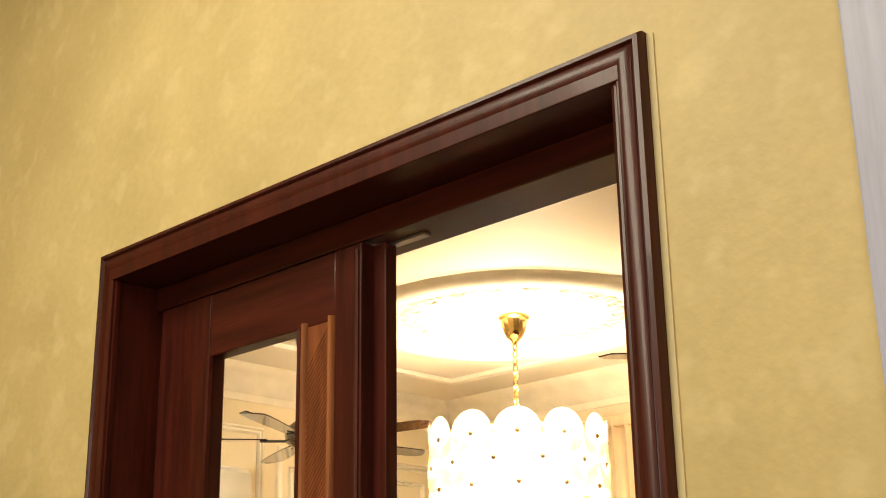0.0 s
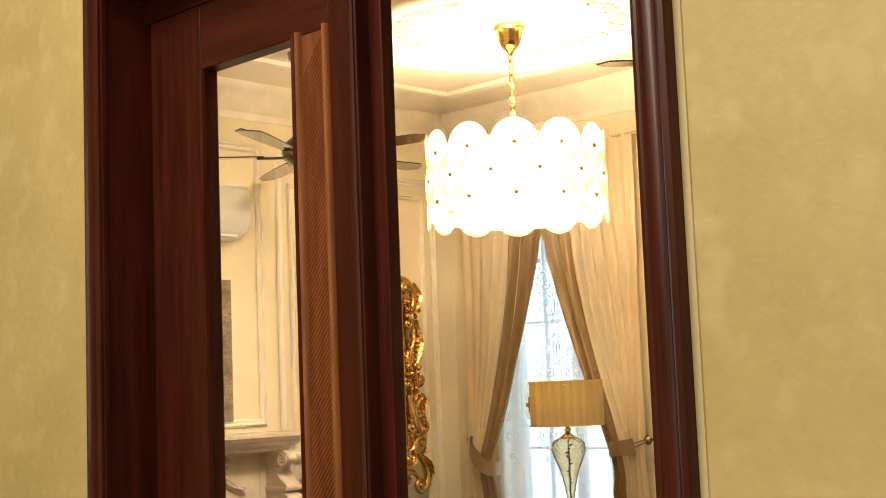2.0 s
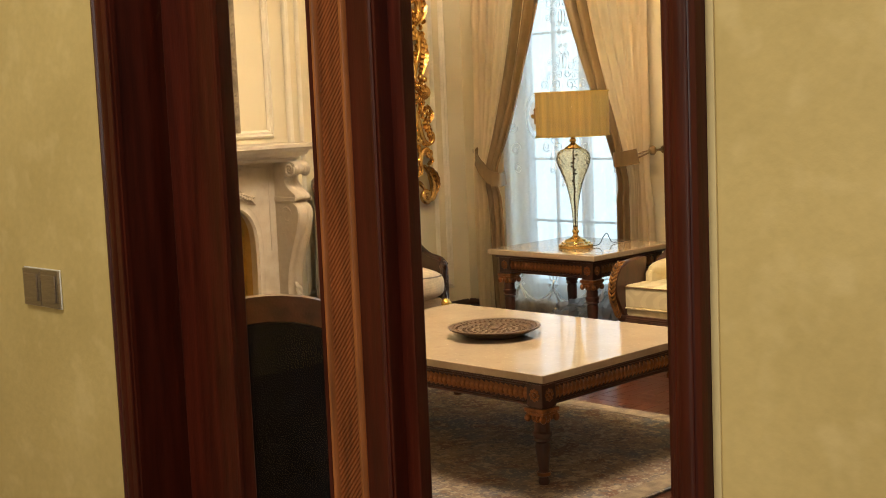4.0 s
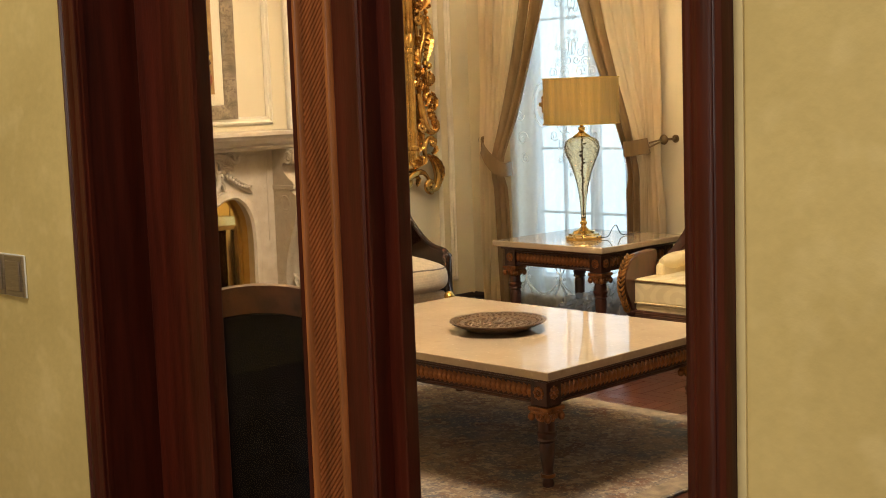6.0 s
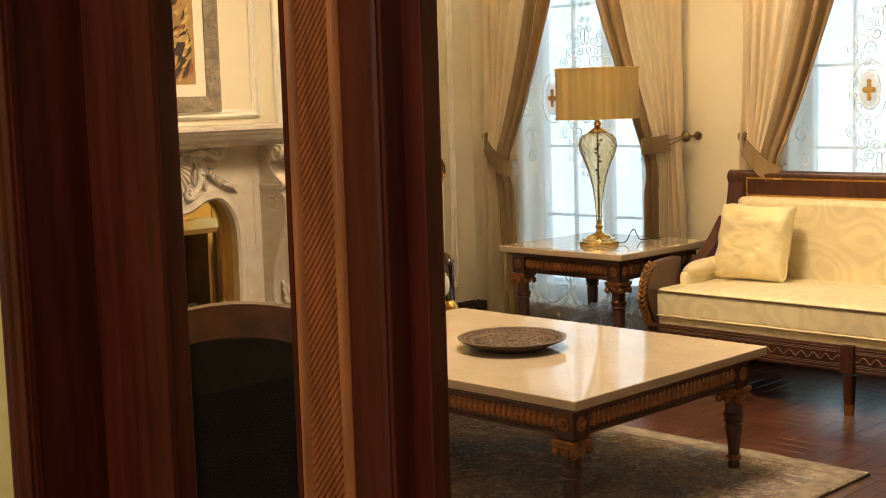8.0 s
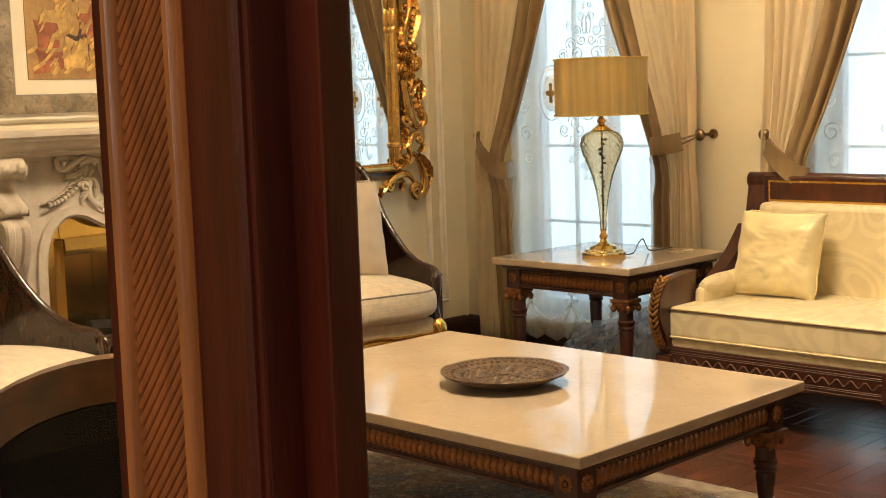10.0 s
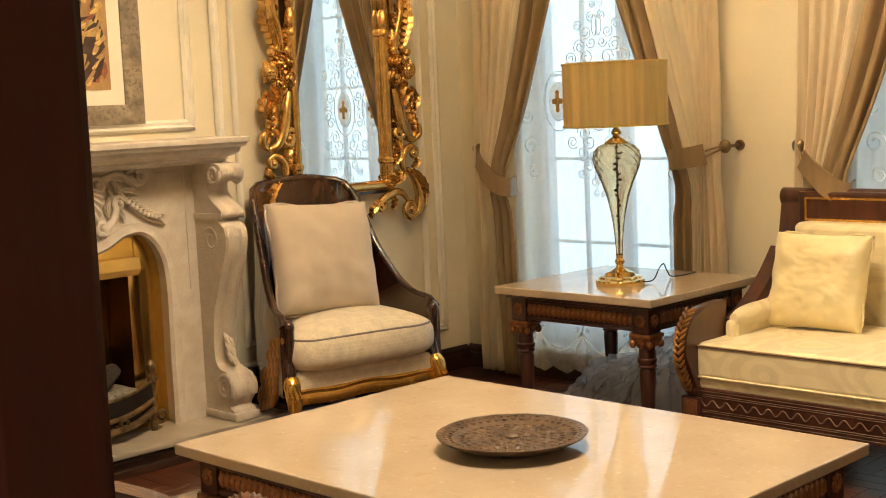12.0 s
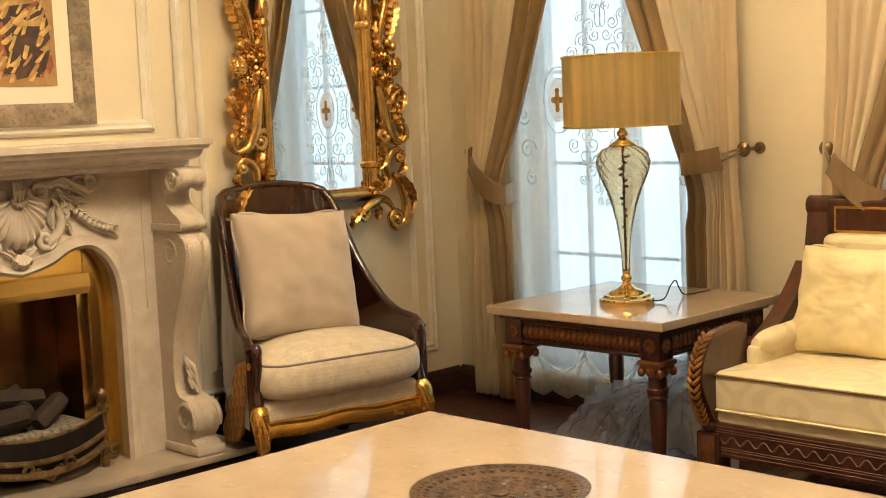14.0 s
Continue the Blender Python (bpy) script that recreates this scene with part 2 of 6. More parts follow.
    x.inputs["B"].default_value = (*colour, 1)
    t.links.new(x.outputs["Result"], b)


speckle(YELLOW, 13.0, (0.80, 0.66, 0.345), 0.55, 0.70, 0.40)
speckle(MARBLE, 60.0, (0.72, 0.62, 0.48), 0.67, 0.76, 0.5)
speckle(MARBLE, 24.0, (0.38, 0.29, 0.20), 0.62, 0.74, 0.45)
speckle(GREYWOOD, 60.0, (0.14, 0.105, 0.07), 0.54, 0.62, 0.7)
speckle(RUG, 75.0, (0.46, 0.39, 0.30), 0.58, 0.66, 0.6)
speckle(TRAVERTINE, 130.0, (0.34, 0.25, 0.17), 0.62, 0.68, 0.32)


def weave(m, scale, tone):
    """A woven block pattern, a little paler than the ground."""
    t = m.node_tree
    b = t.nodes["Principled BSDF"].inputs["Base Color"]
    was = b.links[0].from_socket
    co, br, mx = (t.nodes.new("ShaderNode" + k) for k in ("TexCoord", "TexBrick", "Mix"))
    mp = t.nodes.new("ShaderNodeMapping")
    mp.inputs["Rotation"].default_value = (radians(38), 0, 0)
    t.links.new(co.outputs["Object"], mp.inputs[0])
    t.links.new(mp.outputs[0], br.inputs["Vector"])
    br.inputs["Scale"].default_value, br.inputs["Mortar Size"].default_value = scale, 0.035
    br.inputs["Brick Width"].default_value, br.inputs["Row Height"].default_value = 0.55, 0.28
    br.inputs["Color1"].default_value = br.inputs["Color2"].default_value = (tone, tone, tone, 1)
    br.inputs["Mortar"].default_value = (1, 1, 1, 1)
    mx.data_type, mx.blend_type = "RGBA", "MULTIPLY"
    mx.inputs["Factor"].default_value = 1.0
    t.links.new(was, mx.inputs["A"])
    t.links.new(br.outputs["Color"], mx.inputs["B"])
    t.links.new(mx.outputs["Result"], b)


weave(SEATCLOTH, 30.0, 0.92)


# ---- building helpers ----
def mesh_of(bm, smooth=True, angle=40):
    me = bpy.data.meshes.new("mesh")
    bmesh.ops.recalc_face_normals(bm, faces=bm.faces)
    if smooth:
        for fc in bm.faces:
            fc.smooth = True
        for e in bm.edges:
            if len(e.link_faces) == 2:
                turn = e.calc_face_angle(0)
                a, b = sorted(f.calc_area() for f in e.link_faces)
                if turn > radians(angle) or (turn > radians(8) and b > 0.003 and b > 6 * a):
                    e.smooth = False     # broad flats stay flat beside their rounded edges
    bm.to_mesh(me)
    bm.free()
    return me


def part(name, bm, material, parent=None, label="", m=None, smooth=True):
    ob = new(name, mesh_of(bm, smooth))
    ob.data.materials.append(material)
    if parent:
        ob.parent = parent
    if m is not None:
        ob.matrix_basis = m
    if label:
        tagged(ob, label)
    return ob


def thing(name, m, label, category, group="", kind=""):
    ob = new(name)
    ob.empty_display_size = 0.1
    ob.matrix_basis = m
    return tagged(ob, label, category, group, kind)


def setting(name, bm, material, label, category, smooth=False):
    return tagged(part(name, bm, material, smooth=smooth), label, category, kind="structure")


def box(x0, x1, y0, y1, z0, z1, bevel=0.0, bm=None, seg=2):
    bm = bm or bmesh.new()
    out = bmesh.ops.create_cube(bm, size=1)
    vs = out["verts"]
    for v in vs:
        v.co = Vector(((x0 + x1) / 2 + v.co.x * (x1 - x0), (y0 + y1) / 2 + v.co.y * (y1 - y0), (z0 + z1) / 2 + v.co.z * (z1 - z0)))
    if bevel:
        es = list({e for v in vs for e in v.link_edges})
        bmesh.ops.bevel(bm, geom=es, offset=bevel, segments=seg, profile=0.5, affect="EDGES")
    return bm


def lathe(profile, n=24, bm=None, centre=(0, 0, 0), flute=0, depth=0.0, squash=(1, 1)):
    """Turns (radius, height) pairs round z. flute: number of grooves round it."""
    bm = bm or bmesh.new()
    rings = []
    for r, z in profile:
        ring = []
        for k in range(n):
            a = 2 * math.pi * k / n
            rr = r * (1 + depth * math.cos(flute * a)) if flute else r
            ring.append(bm.verts.new((centre[0] + rr * math.cos(a) * squash[0], centre[1] + rr * math.sin(a) * squash[1], centre[2] + z)))
        rings.append(ring)
    for a, b in zip(rings, rings[1:]):
        for k in range(n):
            bm.faces.new((a[k], a[(k + 1) % n], b[(k + 1) % n], b[k]))
    for ring in (rings[0], rings[-1]):
        bm.faces.new(ring)
    return bm


def sweep(points, section, bm=None, closed=False, up=(0, 0, 1), scale=None):
    """Draws a closed outline of (side, up) pairs along a run of points."""
    bm = bm or bmesh.new()
    pts = [Vector(p) for p in points]
    n = len(pts)
    up = Vector(up)
    rings = []
    for k, p in enumerate(pts):
        a = pts[(k - 1) % n] if closed or k else p
        b = pts[(k + 1) % n] if closed or k < n - 1 else p
        d = (b - a).normalized()
        side = d.cross(up)
        if side.length < 1e-4:
            side = d.cross(Vector((0.3, 1, 0.1)))
        side.normalize()
        u = side.cross(d).normalized()
        stretch = 1.0
        if 0 < k < n - 1 or closed:
            d1, d2 = (p - a).normalized(), (b - p).normalized()
            c = max(0.35, math.sqrt(max(0.0, (1 + d1.dot(d2)) / 2)))
            stretch = 1 / c
        f = scale[k] if scale else 1
        rings.append([bm.verts.new(p + side * s * f * stretch + u * h * f) for s, h in section])
    m = len(section)
    for k in range(n if closed else n - 1):
        a, b = rings[k], rings[(k + 1) % n]
        for j in range(m):
            bm.faces.new((a[j], a[(j + 1) % m], b[(j + 1) % m], b[j]))
    if not closed:
        bm.faces.new(rings[0])
        bm.faces.new(rings[-1])
    return bm


def circle(r, n=10, sx=1.0, sy=1.0):
    return [(r * sx * math.cos(2 * math.pi * k / n), r * sy * math.sin(2 * math.pi * k / n)) for k in range(n)]


def tube(points, r, n=8, bm=None, closed=False, scale=None, up=(0.13, 0.2, 0.97)):
    return sweep(points, circle(r, n), bm, closed, up, scale)


def ball(x, y, z, rx, ry=None, rz=None, bm=None, seg=10, rings=7):
    bm = bm or bmesh.new()
    out = bmesh.ops.create_uvsphere(bm, u_segments=seg, v_segments=rings, radius=1)
    for v in out["verts"]:
        v.co = Vector((x + v.co.x * rx, y + v.co.y * (ry or rx), z + v.co.z * (rz or rx)))
    return bm


def smooth_path(pts, n=6, closed=False):
    """A smooth run through a few given points."""
    P = [Vector(p) for p in pts]
    out = []
    k = len(P)
    for i in range(k if closed else k - 1):
        g = (lambda j: P[j % k]) if closed else (lambda j: P[max(0, min(k - 1, j))])
        p0, p1, p2, p3 = g(i - 1), g(i), g(i + 1), g(i + 2)
        for s in range(n):
            t = s / n
            out.append(0.5 * (2 * p1 + (p2 - p0) * t + (2 * p0 - 5 * p1 + 4 * p2 - p3) * t * t + (3 * p1 - p0 - 3 * p2 + p3) * t ** 3))
    if not closed:
        out.append(P[-1])
    return out


def spiral(cx, cz, r0, turns, start, y=0.0, n=22, hand=1, shrink=0.22):
    """A scroll in the x z plane, winding inwards."""
    out = []
    for k in range(n + 1):
        s = k / n
        a = start + hand * s * turns * 2 * math.pi
        r = r0 * (1 - s * (1 - shrink))
        out.append((cx + r * math.cos(a), y, cz + r * math.sin(a)))
    return out


def cushion(w, d, h, n=12, puff=0.5, corner=0.08, bm=None, wrinkle=0.0, seed=0.0):
    """A stuffed pad, w by d by h, its middle at the origin's height h / 2; rounded rim."""
    bm = bm or bmesh.new()
    top, bot = {}, {}
    for i in range(n + 1):
        for j in range(n + 1):
            u, v = 2 * i / n - 1, 2 * j / n - 1
            edge = max(abs(u), abs(v))
            pu = u * (1 - corner * v * v * 0.5)
            pv = v * (1 - corner * u * u * 0.5)
            rise = (1 - abs(u) ** 3.2) ** 0.5 * (1 - abs(v) ** 3.2) ** 0.5 if edge < 1 else 0.0
            k = (1 - puff) * (1 if edge < 1 else 0.86) + puff * rise
            wr = wrinkle * noise.noise((u * 3 + seed, v * 3, seed)) * (1 if edge < 1 else 0.3)
            x, y = pu * w / 2, pv * d / 2
            top[i, j] = bm.verts.new((x, y, h / 2 + k * h / 2 + wr))
            bot[i, j] = bm.verts.new((x, y, h / 2 - k * h / 2 + wr * 0.5))
    for i in range(n):
        for j in range(n):
            bm.faces.new((top[i, j], top[i + 1, j], top[i + 1, j + 1], top[i, j + 1]))
            bm.faces.new((bot[i, j], bot[i, j + 1], bot[i + 1, j + 1], bot[i + 1, j]))
    for k in range(n):
        for a, b in (((k, 0), (k + 1, 0)), ((k + 1, n), (k, n)), ((0, k + 1), (0, k)), ((n, k), (n, k + 1))):
            bm.faces.new((bot[a], bot[b], top[b], top[a]))
    return bm


def acanthus(bm, pts, w, lobes=5, lift=0.012, out=(0, -1, 0), n=5):
    """A carved leaf along a smooth run: toothed edges, raised halves and a sunk midrib; out is the way it faces."""
    run = smooth_path(pts, max(2, n))
    out = Vector(out)
    k1 = len(run) - 1
    rows = []
    for k, p in enumerate(run):
        d = (run[min(k1, k + 1)] - run[max(0, k - 1)]).normalized()
        side = d.cross(out).normalized()
        t = k / k1
        body = (0.45 + 0.9 * t) if t < 0.45 else 0.855 * (1 - ((t - 0.45) / 0.55) ** 2.2)
        tooth = 0.50 + 0.50 * (1 - (t * lobes) % 1.0)
        e = max(0.001, w * body * tooth)
        rise = out * lift * (0.35 + 0.65 * math.sin(math.pi * min(1, t * 1.1)))
        rows.append([bm.verts.new(p - side * e + d * e * 0.25 - out * 0.002), bm.verts.new(p - side * e * 0.5 + rise), bm.verts.new(p + rise * 0.45),
                     bm.verts.new(p + side * e * 0.5 + rise), bm.verts.new(p + side * e + d * e * 0.25 - out * 0.002)])
    for a, b in zip(rows, rows[1:]):
        for j in range(4):
            bm.faces.new((a[j], a[j + 1], b[j + 1], b[j]))
        bm.faces.new((a[4], a[0], b[0], b[4]))
    bm.faces.new(rows[0])
    bm.faces.new(rows[-1])
    return bm


def taper(n, tip=0.35, peak=0.5):
    return [tip + (1 - tip) * math.sin(math.pi * min(1, max(0, (k / (n - 1)) ** (math.log(0.5) / math.log(peak))))) for k in range(n)]


# ---- the large structure ----
WX, WY, RIGHT, CEILZ = -3.42, 4.68, 3.40, 3.18      # fireplace wall, window wall, far side wall, ceiling
HX0, HX1, HY = -3.0, 4.6, -4.2                      # the hall
setting("floor", box(WX - 0.3, RIGHT + 0.2, 0.0, WY + 0.3, -0.12, -0.012), DARKWOOD, "dark wooden floor under the parquet", "floor")
setting("floor_hall", box(HX0 - 0.2, HX1 + 0.2, HY - 0.2, 0.0, -0.12, 0.0), HALLFLOOR, "cream marble hall floor", "floor")
setting("ceiling", box(WX - 0.3, RIGHT + 0.2, 0.24, WY + 0.3, CEILZ, CEILZ + 0.15), CEIL, "warm white painted ceiling", "ceiling")
HALLZ = 3.60
setting("ceiling_hall", box(HX0 - 0.2, HX1 + 0.2, HY - 0.2, 0.13, HALLZ, HALLZ + 0.15), CEIL, "white hall ceiling", "ceiling")


def wall_with_holes(name, along, u0, u1, v0, v1, z1, holes, material, label):
    """A wall along x or y from u0 to u1, v0 to v1 thick, with rectangular openings (u, u, z, z) right through it."""
    bm = bmesh.new()
    us = sorted({u0, u1, *[h[0] for h in holes], *[h[1] for h in holes]})
    for a, b in zip(us, us[1:]):
        hs = sorted((h[2], h[3]) for h in holes if h[0] <= a and h[1] >= b)
        z = 0.0
        for h0, h1 in hs + [(z1, z1)]:
            if h0 > z:
                box(*((a, b, v0, v1) if along == "x" else (v0, v1, a, b)), z, h0, bm=bm)
            z = max(z, h1)
    bmesh.ops.remove_doubles(bm, verts=bm.verts, dist=0.0005)
    return setting(name, bm, material, label, "wall")


WIN = [(c - 0.50, c + 0.50, 0.16, 2.55) for c in WIN_C]
wall_with_holes("wall_west", "y", 0.13, WY + 0.25, WX - 0.25, WX, CEILZ, [(2.10, 2.86, 0.10, 0.90)], CREAM, "cream painted panelled fireplace wall")
wall_with_holes("wall_north", "x", WX, RIGHT, WY, WY + 0.25, CEILZ, WIN, CREAM, "cream painted window wall")
setting("wall_east", box(RIGHT, RIGHT + 0.2, 0.13, WY + 0.25, 0, CEILZ), CREAM, "cream painted side wall", "wall")
wall_with_holes("wall_south", "x", WX, RIGHT, 0.13, 0.24, CEILZ, [(0.03, 1.525, -0.5, 2.345)], CREAM, "cream painted wall with the doorway")
wall_with_holes("wall_hall_north", "x", HX0, HX1, 0.02, 0.13, HALLZ, [(0.03, 1.525, -0.5, 2.345)], YELLOW, "ochre yellow textured plaster wall round the doorway")
setting("wall_hall_west", box(HX0 - 0.2, HX0, HY, 0.13, 0, HALLZ), YELLOW, "ochre hall wall", "wall")
setting("wall_hall_east", box(HX1, HX1 + 0.2, HY, 0.13, 0, HALLZ), YELLOW, "ochre hall wall", "wall")
setting("wall_hall_south", box(HX0, HX1, HY - 0.2, HY, 0, HALLZ), YELLOW, "ochre hall wall", "wall")
setting("pilaster", box(1.878, 2.45, -0.02, 0.0195, 0, HALLZ, 0.004), LILAC, "pale lilac veneered pilaster at the end of the ochre wall", "pilaster")

# skirting boards in the room, with a moulded top
SKIRT = [(0, 0), (0.024, 0), (0.024, 0.070), (0.018, 0.078), (0.018, 0.092), (0.008, 0.105), (0, 0.110)]
for nm, pts in (("baseboard_north", [(RIGHT, WY, 0), (WX, WY, 0)]), ("baseboard_west", [(WX, WY - 0.024, 0), (WX, 3.24, 0)]), ("baseboard_west_near", [(WX, 1.72, 0), (WX, 0.24, 0)])):
    setting(nm, sweep(pts, [(-s, h) for s, h in SKIRT]), DARKWOOD, "dark wooden skirting board", "skirting")

# crown moulding and the frieze under it
CROWN = [(0, -0.20), (0.012, -0.20), (0.016, -0.16), (0.05, -0.13), (0.06, -0.09), (0.11, -0.05), (0.13, -0.02), (0.13, -0.002), (0, -0.002)]
setting("crown_moulding", sweep([(RIGHT, WY, CEILZ), (WX, WY, CEILZ), (WX, 0.24, CEILZ)], [(-s, h) for s, h in CROWN]), PLASTER, "stepped white plaster crown moulding", "moulding", True)
setting("ceiling_border", sweep([(RIGHT, WY - 0.55, CEILZ), (WX + 0.55, WY - 0.55, CEILZ), (WX + 0.55, 0.24, CEILZ)], [(0.03, -0.002), (0.03, -0.014), (0.01, -0.028), (-0.02, -0.022), (-0.035, -0.002)]), PLASTER, "raised plaster border on the ceiling", "moulding", True)


def ring_moulding():
    bm = bmesh.new()
    cx, cy = CHANDELIER
    prof = [(0.80, -0.002), (0.79, -0.03), (0.76, -0.055), (0.72, -0.06), (0.69, -0.045), (0.665, -0.05), (0.65, -0.03), (0.645, -0.002)]
    n = 72
    rings = [[bm.verts.new((cx + r * math.cos(2 * math.pi * k / n), cy + r * math.sin(2 * math.pi * k / n), CEILZ + z)) for k in range(n)] for r, z in prof]
    for a, b in zip(rings, rings[1:]):
        for k in range(n):
            bm.faces.new((a[k], a[(k + 1) % n], b[(k + 1) % n], b[k]))
    return bm


rose = thing("ceiling_rose", pose(0, 0, 0), "round plaster ceiling rose with scrolled ornament band", "ceiling rose", kind="structure")
part("ring", ring_moulding(), PLASTER, rose)
for k in range(18):                                 # scrolls of the ornament band
    bm = bmesh.new()
    tube([(x, z, 0) for x, _, z in spiral(0, 0, 0.055, 1.4, 0, n=16)], 0.008, 5, bm)
    tube([(x - 0.09, z * -1, 0) for x, _, z in spiral(0, 0, 0.04, 1.2, 0, n=14)], 0.007, 5, bm)
    a = 2 * math.pi * k / 18
    part("scroll", bm, PLASTER, rose, m=pose(CHANDELIER[0] + 0.53 * math.cos(a), CHANDELIER[1] + 0.53 * math.sin(a), CEILZ - 0.006, 0, 0, math.degrees(a) + 90))


# panel mouldings on the walls
def wall_panel(name, m, w, h, width=0.045):
    """A moulded picture-frame panel, lower left corner at the origin, in the x z plane, facing -y."""
    sec = [(0, 0), (width, 0), (width, 0.006), (width * 0.75, 0.016), (width * 0.5, 0.010), (width * 0.3, 0.020), (0.004, 0.014), (0, 0.004)]
    bm = bmesh.new()
    loop = [(0, 0, 0), (w, 0, 0), (w, 0, h), (0, 0, h)]
    n = 4
    rings = []
    for k, p in enumerate(loop):
        sx, sz = (1 if p[0] == 0 else -1), (1 if p[2] == 0 else -1)
        rings.append([bm.verts.new((p[0] + sx * s, -d, p[2] + sz * s)) for s, d in sec])
    for k in range(n):
        a, b = rings[k], rings[(k + 1) % n]
        for j in range(len(sec) - 1):
            bm.faces.new((a[j], a[j + 1], b[j + 1], b[j]))
    ob = part(name, bm, PLASTER, m=m)
    return tagged(ob, "cream moulded wall panel frame", "panel moulding", kind="structure")


FACE_W = lambda y, z: pose(WX + 0.002, y, z, 0, 0, 90)      # on the fireplace wall, looking into the room: x runs to +y
wall_panel("panel_frame", FACE_W(3.22, 0.20), 1.30, 2.55)
wall_panel("panel_frame_inner", FACE_W(3.31, 0.31), 1.10, 2.33, 0.03)
wall_panel("panel_frame_mantel", FACE_W(1.84, 1.24), 1.28, 1.60)
wall_panel("panel_frame_near", FACE_W(0.45, 0.20), 1.20, 2.55)

# ---- the doorway ----
# lining through the wall, with a stop
def lining():
    bm = bmesh.new()
    for a, b in ((0.03, 0.062), (1.493, 1.525)):
        box(a, b, 0.0, 0.24, 0.0, 2.313, 0.002, bm)
    box(0.03, 1.525, 0.0, 0.24, 2.313, 2.345, 0.002, bm)
    return bm


frame_door = thing("door_frame_1", pose(0, 0, 0), "dark red mahogany door frame with moulded architrave", "door frame", kind="structure")
part("lining", lining(), MAHOGANY, frame_door)
bm = bmesh.new()
box(0.062, 0.092, 0.195, 0.238, 0, 2.255, 0.003, bm)
box(1.463, 1.493, 0.195, 0.238, 0, 2.255, 0.003, bm)
part("stop", bm, MAHOGANY, frame_door)
part("head_stop", box(0.062, 1.493, 0.12, 0.238, 2.257, 2.313, 0.003), MAHOGANY_H, frame_door)
part("bolt_keep", box(0.80, 0.90, 0.165, 0.185, 2.250, 2.2565, 0.001), STEEL, frame_door, "grey steel bolt keep")
# architrave: a moulded section run up, over and down
ARCH = [(0.0, 0.0), (0.0, 0.012), (0.004, 0.020), (0.012, 0.022), (0.016, 0.016), (0.022, 0.021), (0.034, 0.024), (0.046, 0.019), (0.052, 0.012), (0.058, 0.014), (0.066, 0.010), (0.066, 0.0)]


def architrave(front, sign):
    bm = bmesh.new()
    path = [(0.0, 0.0, 1), (0.0, 2.384, 1), (1.543, 2.384, -1), (1.543, 0.0, -1)]
    rings = []
    for x, z, s in path:
        dz = -1 if z > 1 else 0
        rings.append([bm.verts.new((x + s * a, front - sign * d, z + dz * a)) for a, d in ARCH])
    for a, b in zip(rings, rings[1:]):
        for j in range(len(ARCH)):
            k = (j + 1) % len(ARCH)
            bm.faces.new((a[j], a[k], b[k], b[j]))
    bm.faces.new(rings[0])
    bm.faces.new(rings[-1])
    return bm


part("architrave", architrave(0.0195, 1), MAHOGANY, frame_door)
part("architrave", architrave(0.2405, -1), MAHOGANY, frame_door)
# painter's line of pale filler beside the architrave
part("filler_line", box(1.5435, 1.556, 0.0175, 0.0198, 0, 2.38), mat("pale_filler", (0.74, 0.62, 0.34), 0.7, vary=0.05), frame_door, "pale filler line along the frame")

# the closed leaf, glazed, with a ribbed strip beside the glass
leaf = thing("door_1", pose(0, 0, 0), "closed mahogany door leaf with a long glass pane and ribbed cedar strip", "door", kind="structure")
LY0, LY1 = 0.115, 0.158
for nm, a in (("stile", (0.095, 0.285, LY0, LY1, 0.01, 2.253)), ("meeting_stile", (0.700, 0.778, LY0, LY1, 0.01, 2.253)), ("meeting_lip", (0.770, 0.812, LY1 - 0.010, LY1 + 0.020, 0.01, 2.253))):
    part(nm, box(*a, 0.003), MAHOGANY, leaf)
part("top_rail", box(0.285, 0.700, LY0 + 0.001, LY1 - 0.001, 2.112, 2.252, 0.003), MAHOGANY_H, leaf)
part("bottom_rail", box(0.285, 0.700, LY0 + 0.001, LY1 - 0.001, 0.01, 0.28, 0.003), MAHOGANY_H, leaf)
part("lock_stile", box(0.600, 0.700, LY0 + 0.006, LY1 - 0.001, 0.28, 2.112, 0.002), MAHOGANY, leaf)
part("meeting_bead", tube([(0.766, LY0 + 0.001, 0.02), (0.766, LY0 + 0.001, 2.24)], 0.007, 8), MAHOGANY, leaf)
for x in (0.610, 0.692):
    part("bead", sweep([(x, LY0 + 0.006, 0.30), (x, LY0 + 0.006, 2.120)], [(-0.008, -0.004), (0.008, -0.004), (0.008, 0.008), (0.003, 0.014), (-0.003, 0.014), (-0.008, 0.008)], up=(0, -1, 0)), BEADWOOD, leaf, "light wooden bead")


def ribbed_strip():
    bm = bmesh.new()
    box(0.618, 0.684, LY0 + 0.002, LY0 + 0.008, 0.30, 2.112, bm=bm)
    z = 0.30
    while z < 2.03:
        p, q = (0.619, LY0 + 0.001, z), (0.683, LY0 + 0.001, z + 0.078)
        sweep([p, q], [(-0.0044, -0.0015), (0.0044, -0.0015), (0.0026, 0.0018), (0.0, 0.0027), (-0.0026, 0.0018)], bm, up=(0, -1, 0))
        z += 0.0120
    return bm


part("ribbed_strip", ribbed_strip(), STRIPWOOD, leaf, "diagonally ribbed cedar strip")
for x in (0.289, 0.597):
    part("glazing_bead", sweep([(x, LY0 + 0.004, 0.28), (x, LY0 + 0.004, 2.112)], [(-0.005, 0), (0.005, 0), (0.003, 0.008), (-0.004, 0.010)], up=(0, -1, 0)), MAHOGANY, leaf)
glass = part("pane", box(0.285, 0.600, 0.134, 0.139, 0.28, 2.112), GLASS, leaf, "clear glass pane", smooth=False)
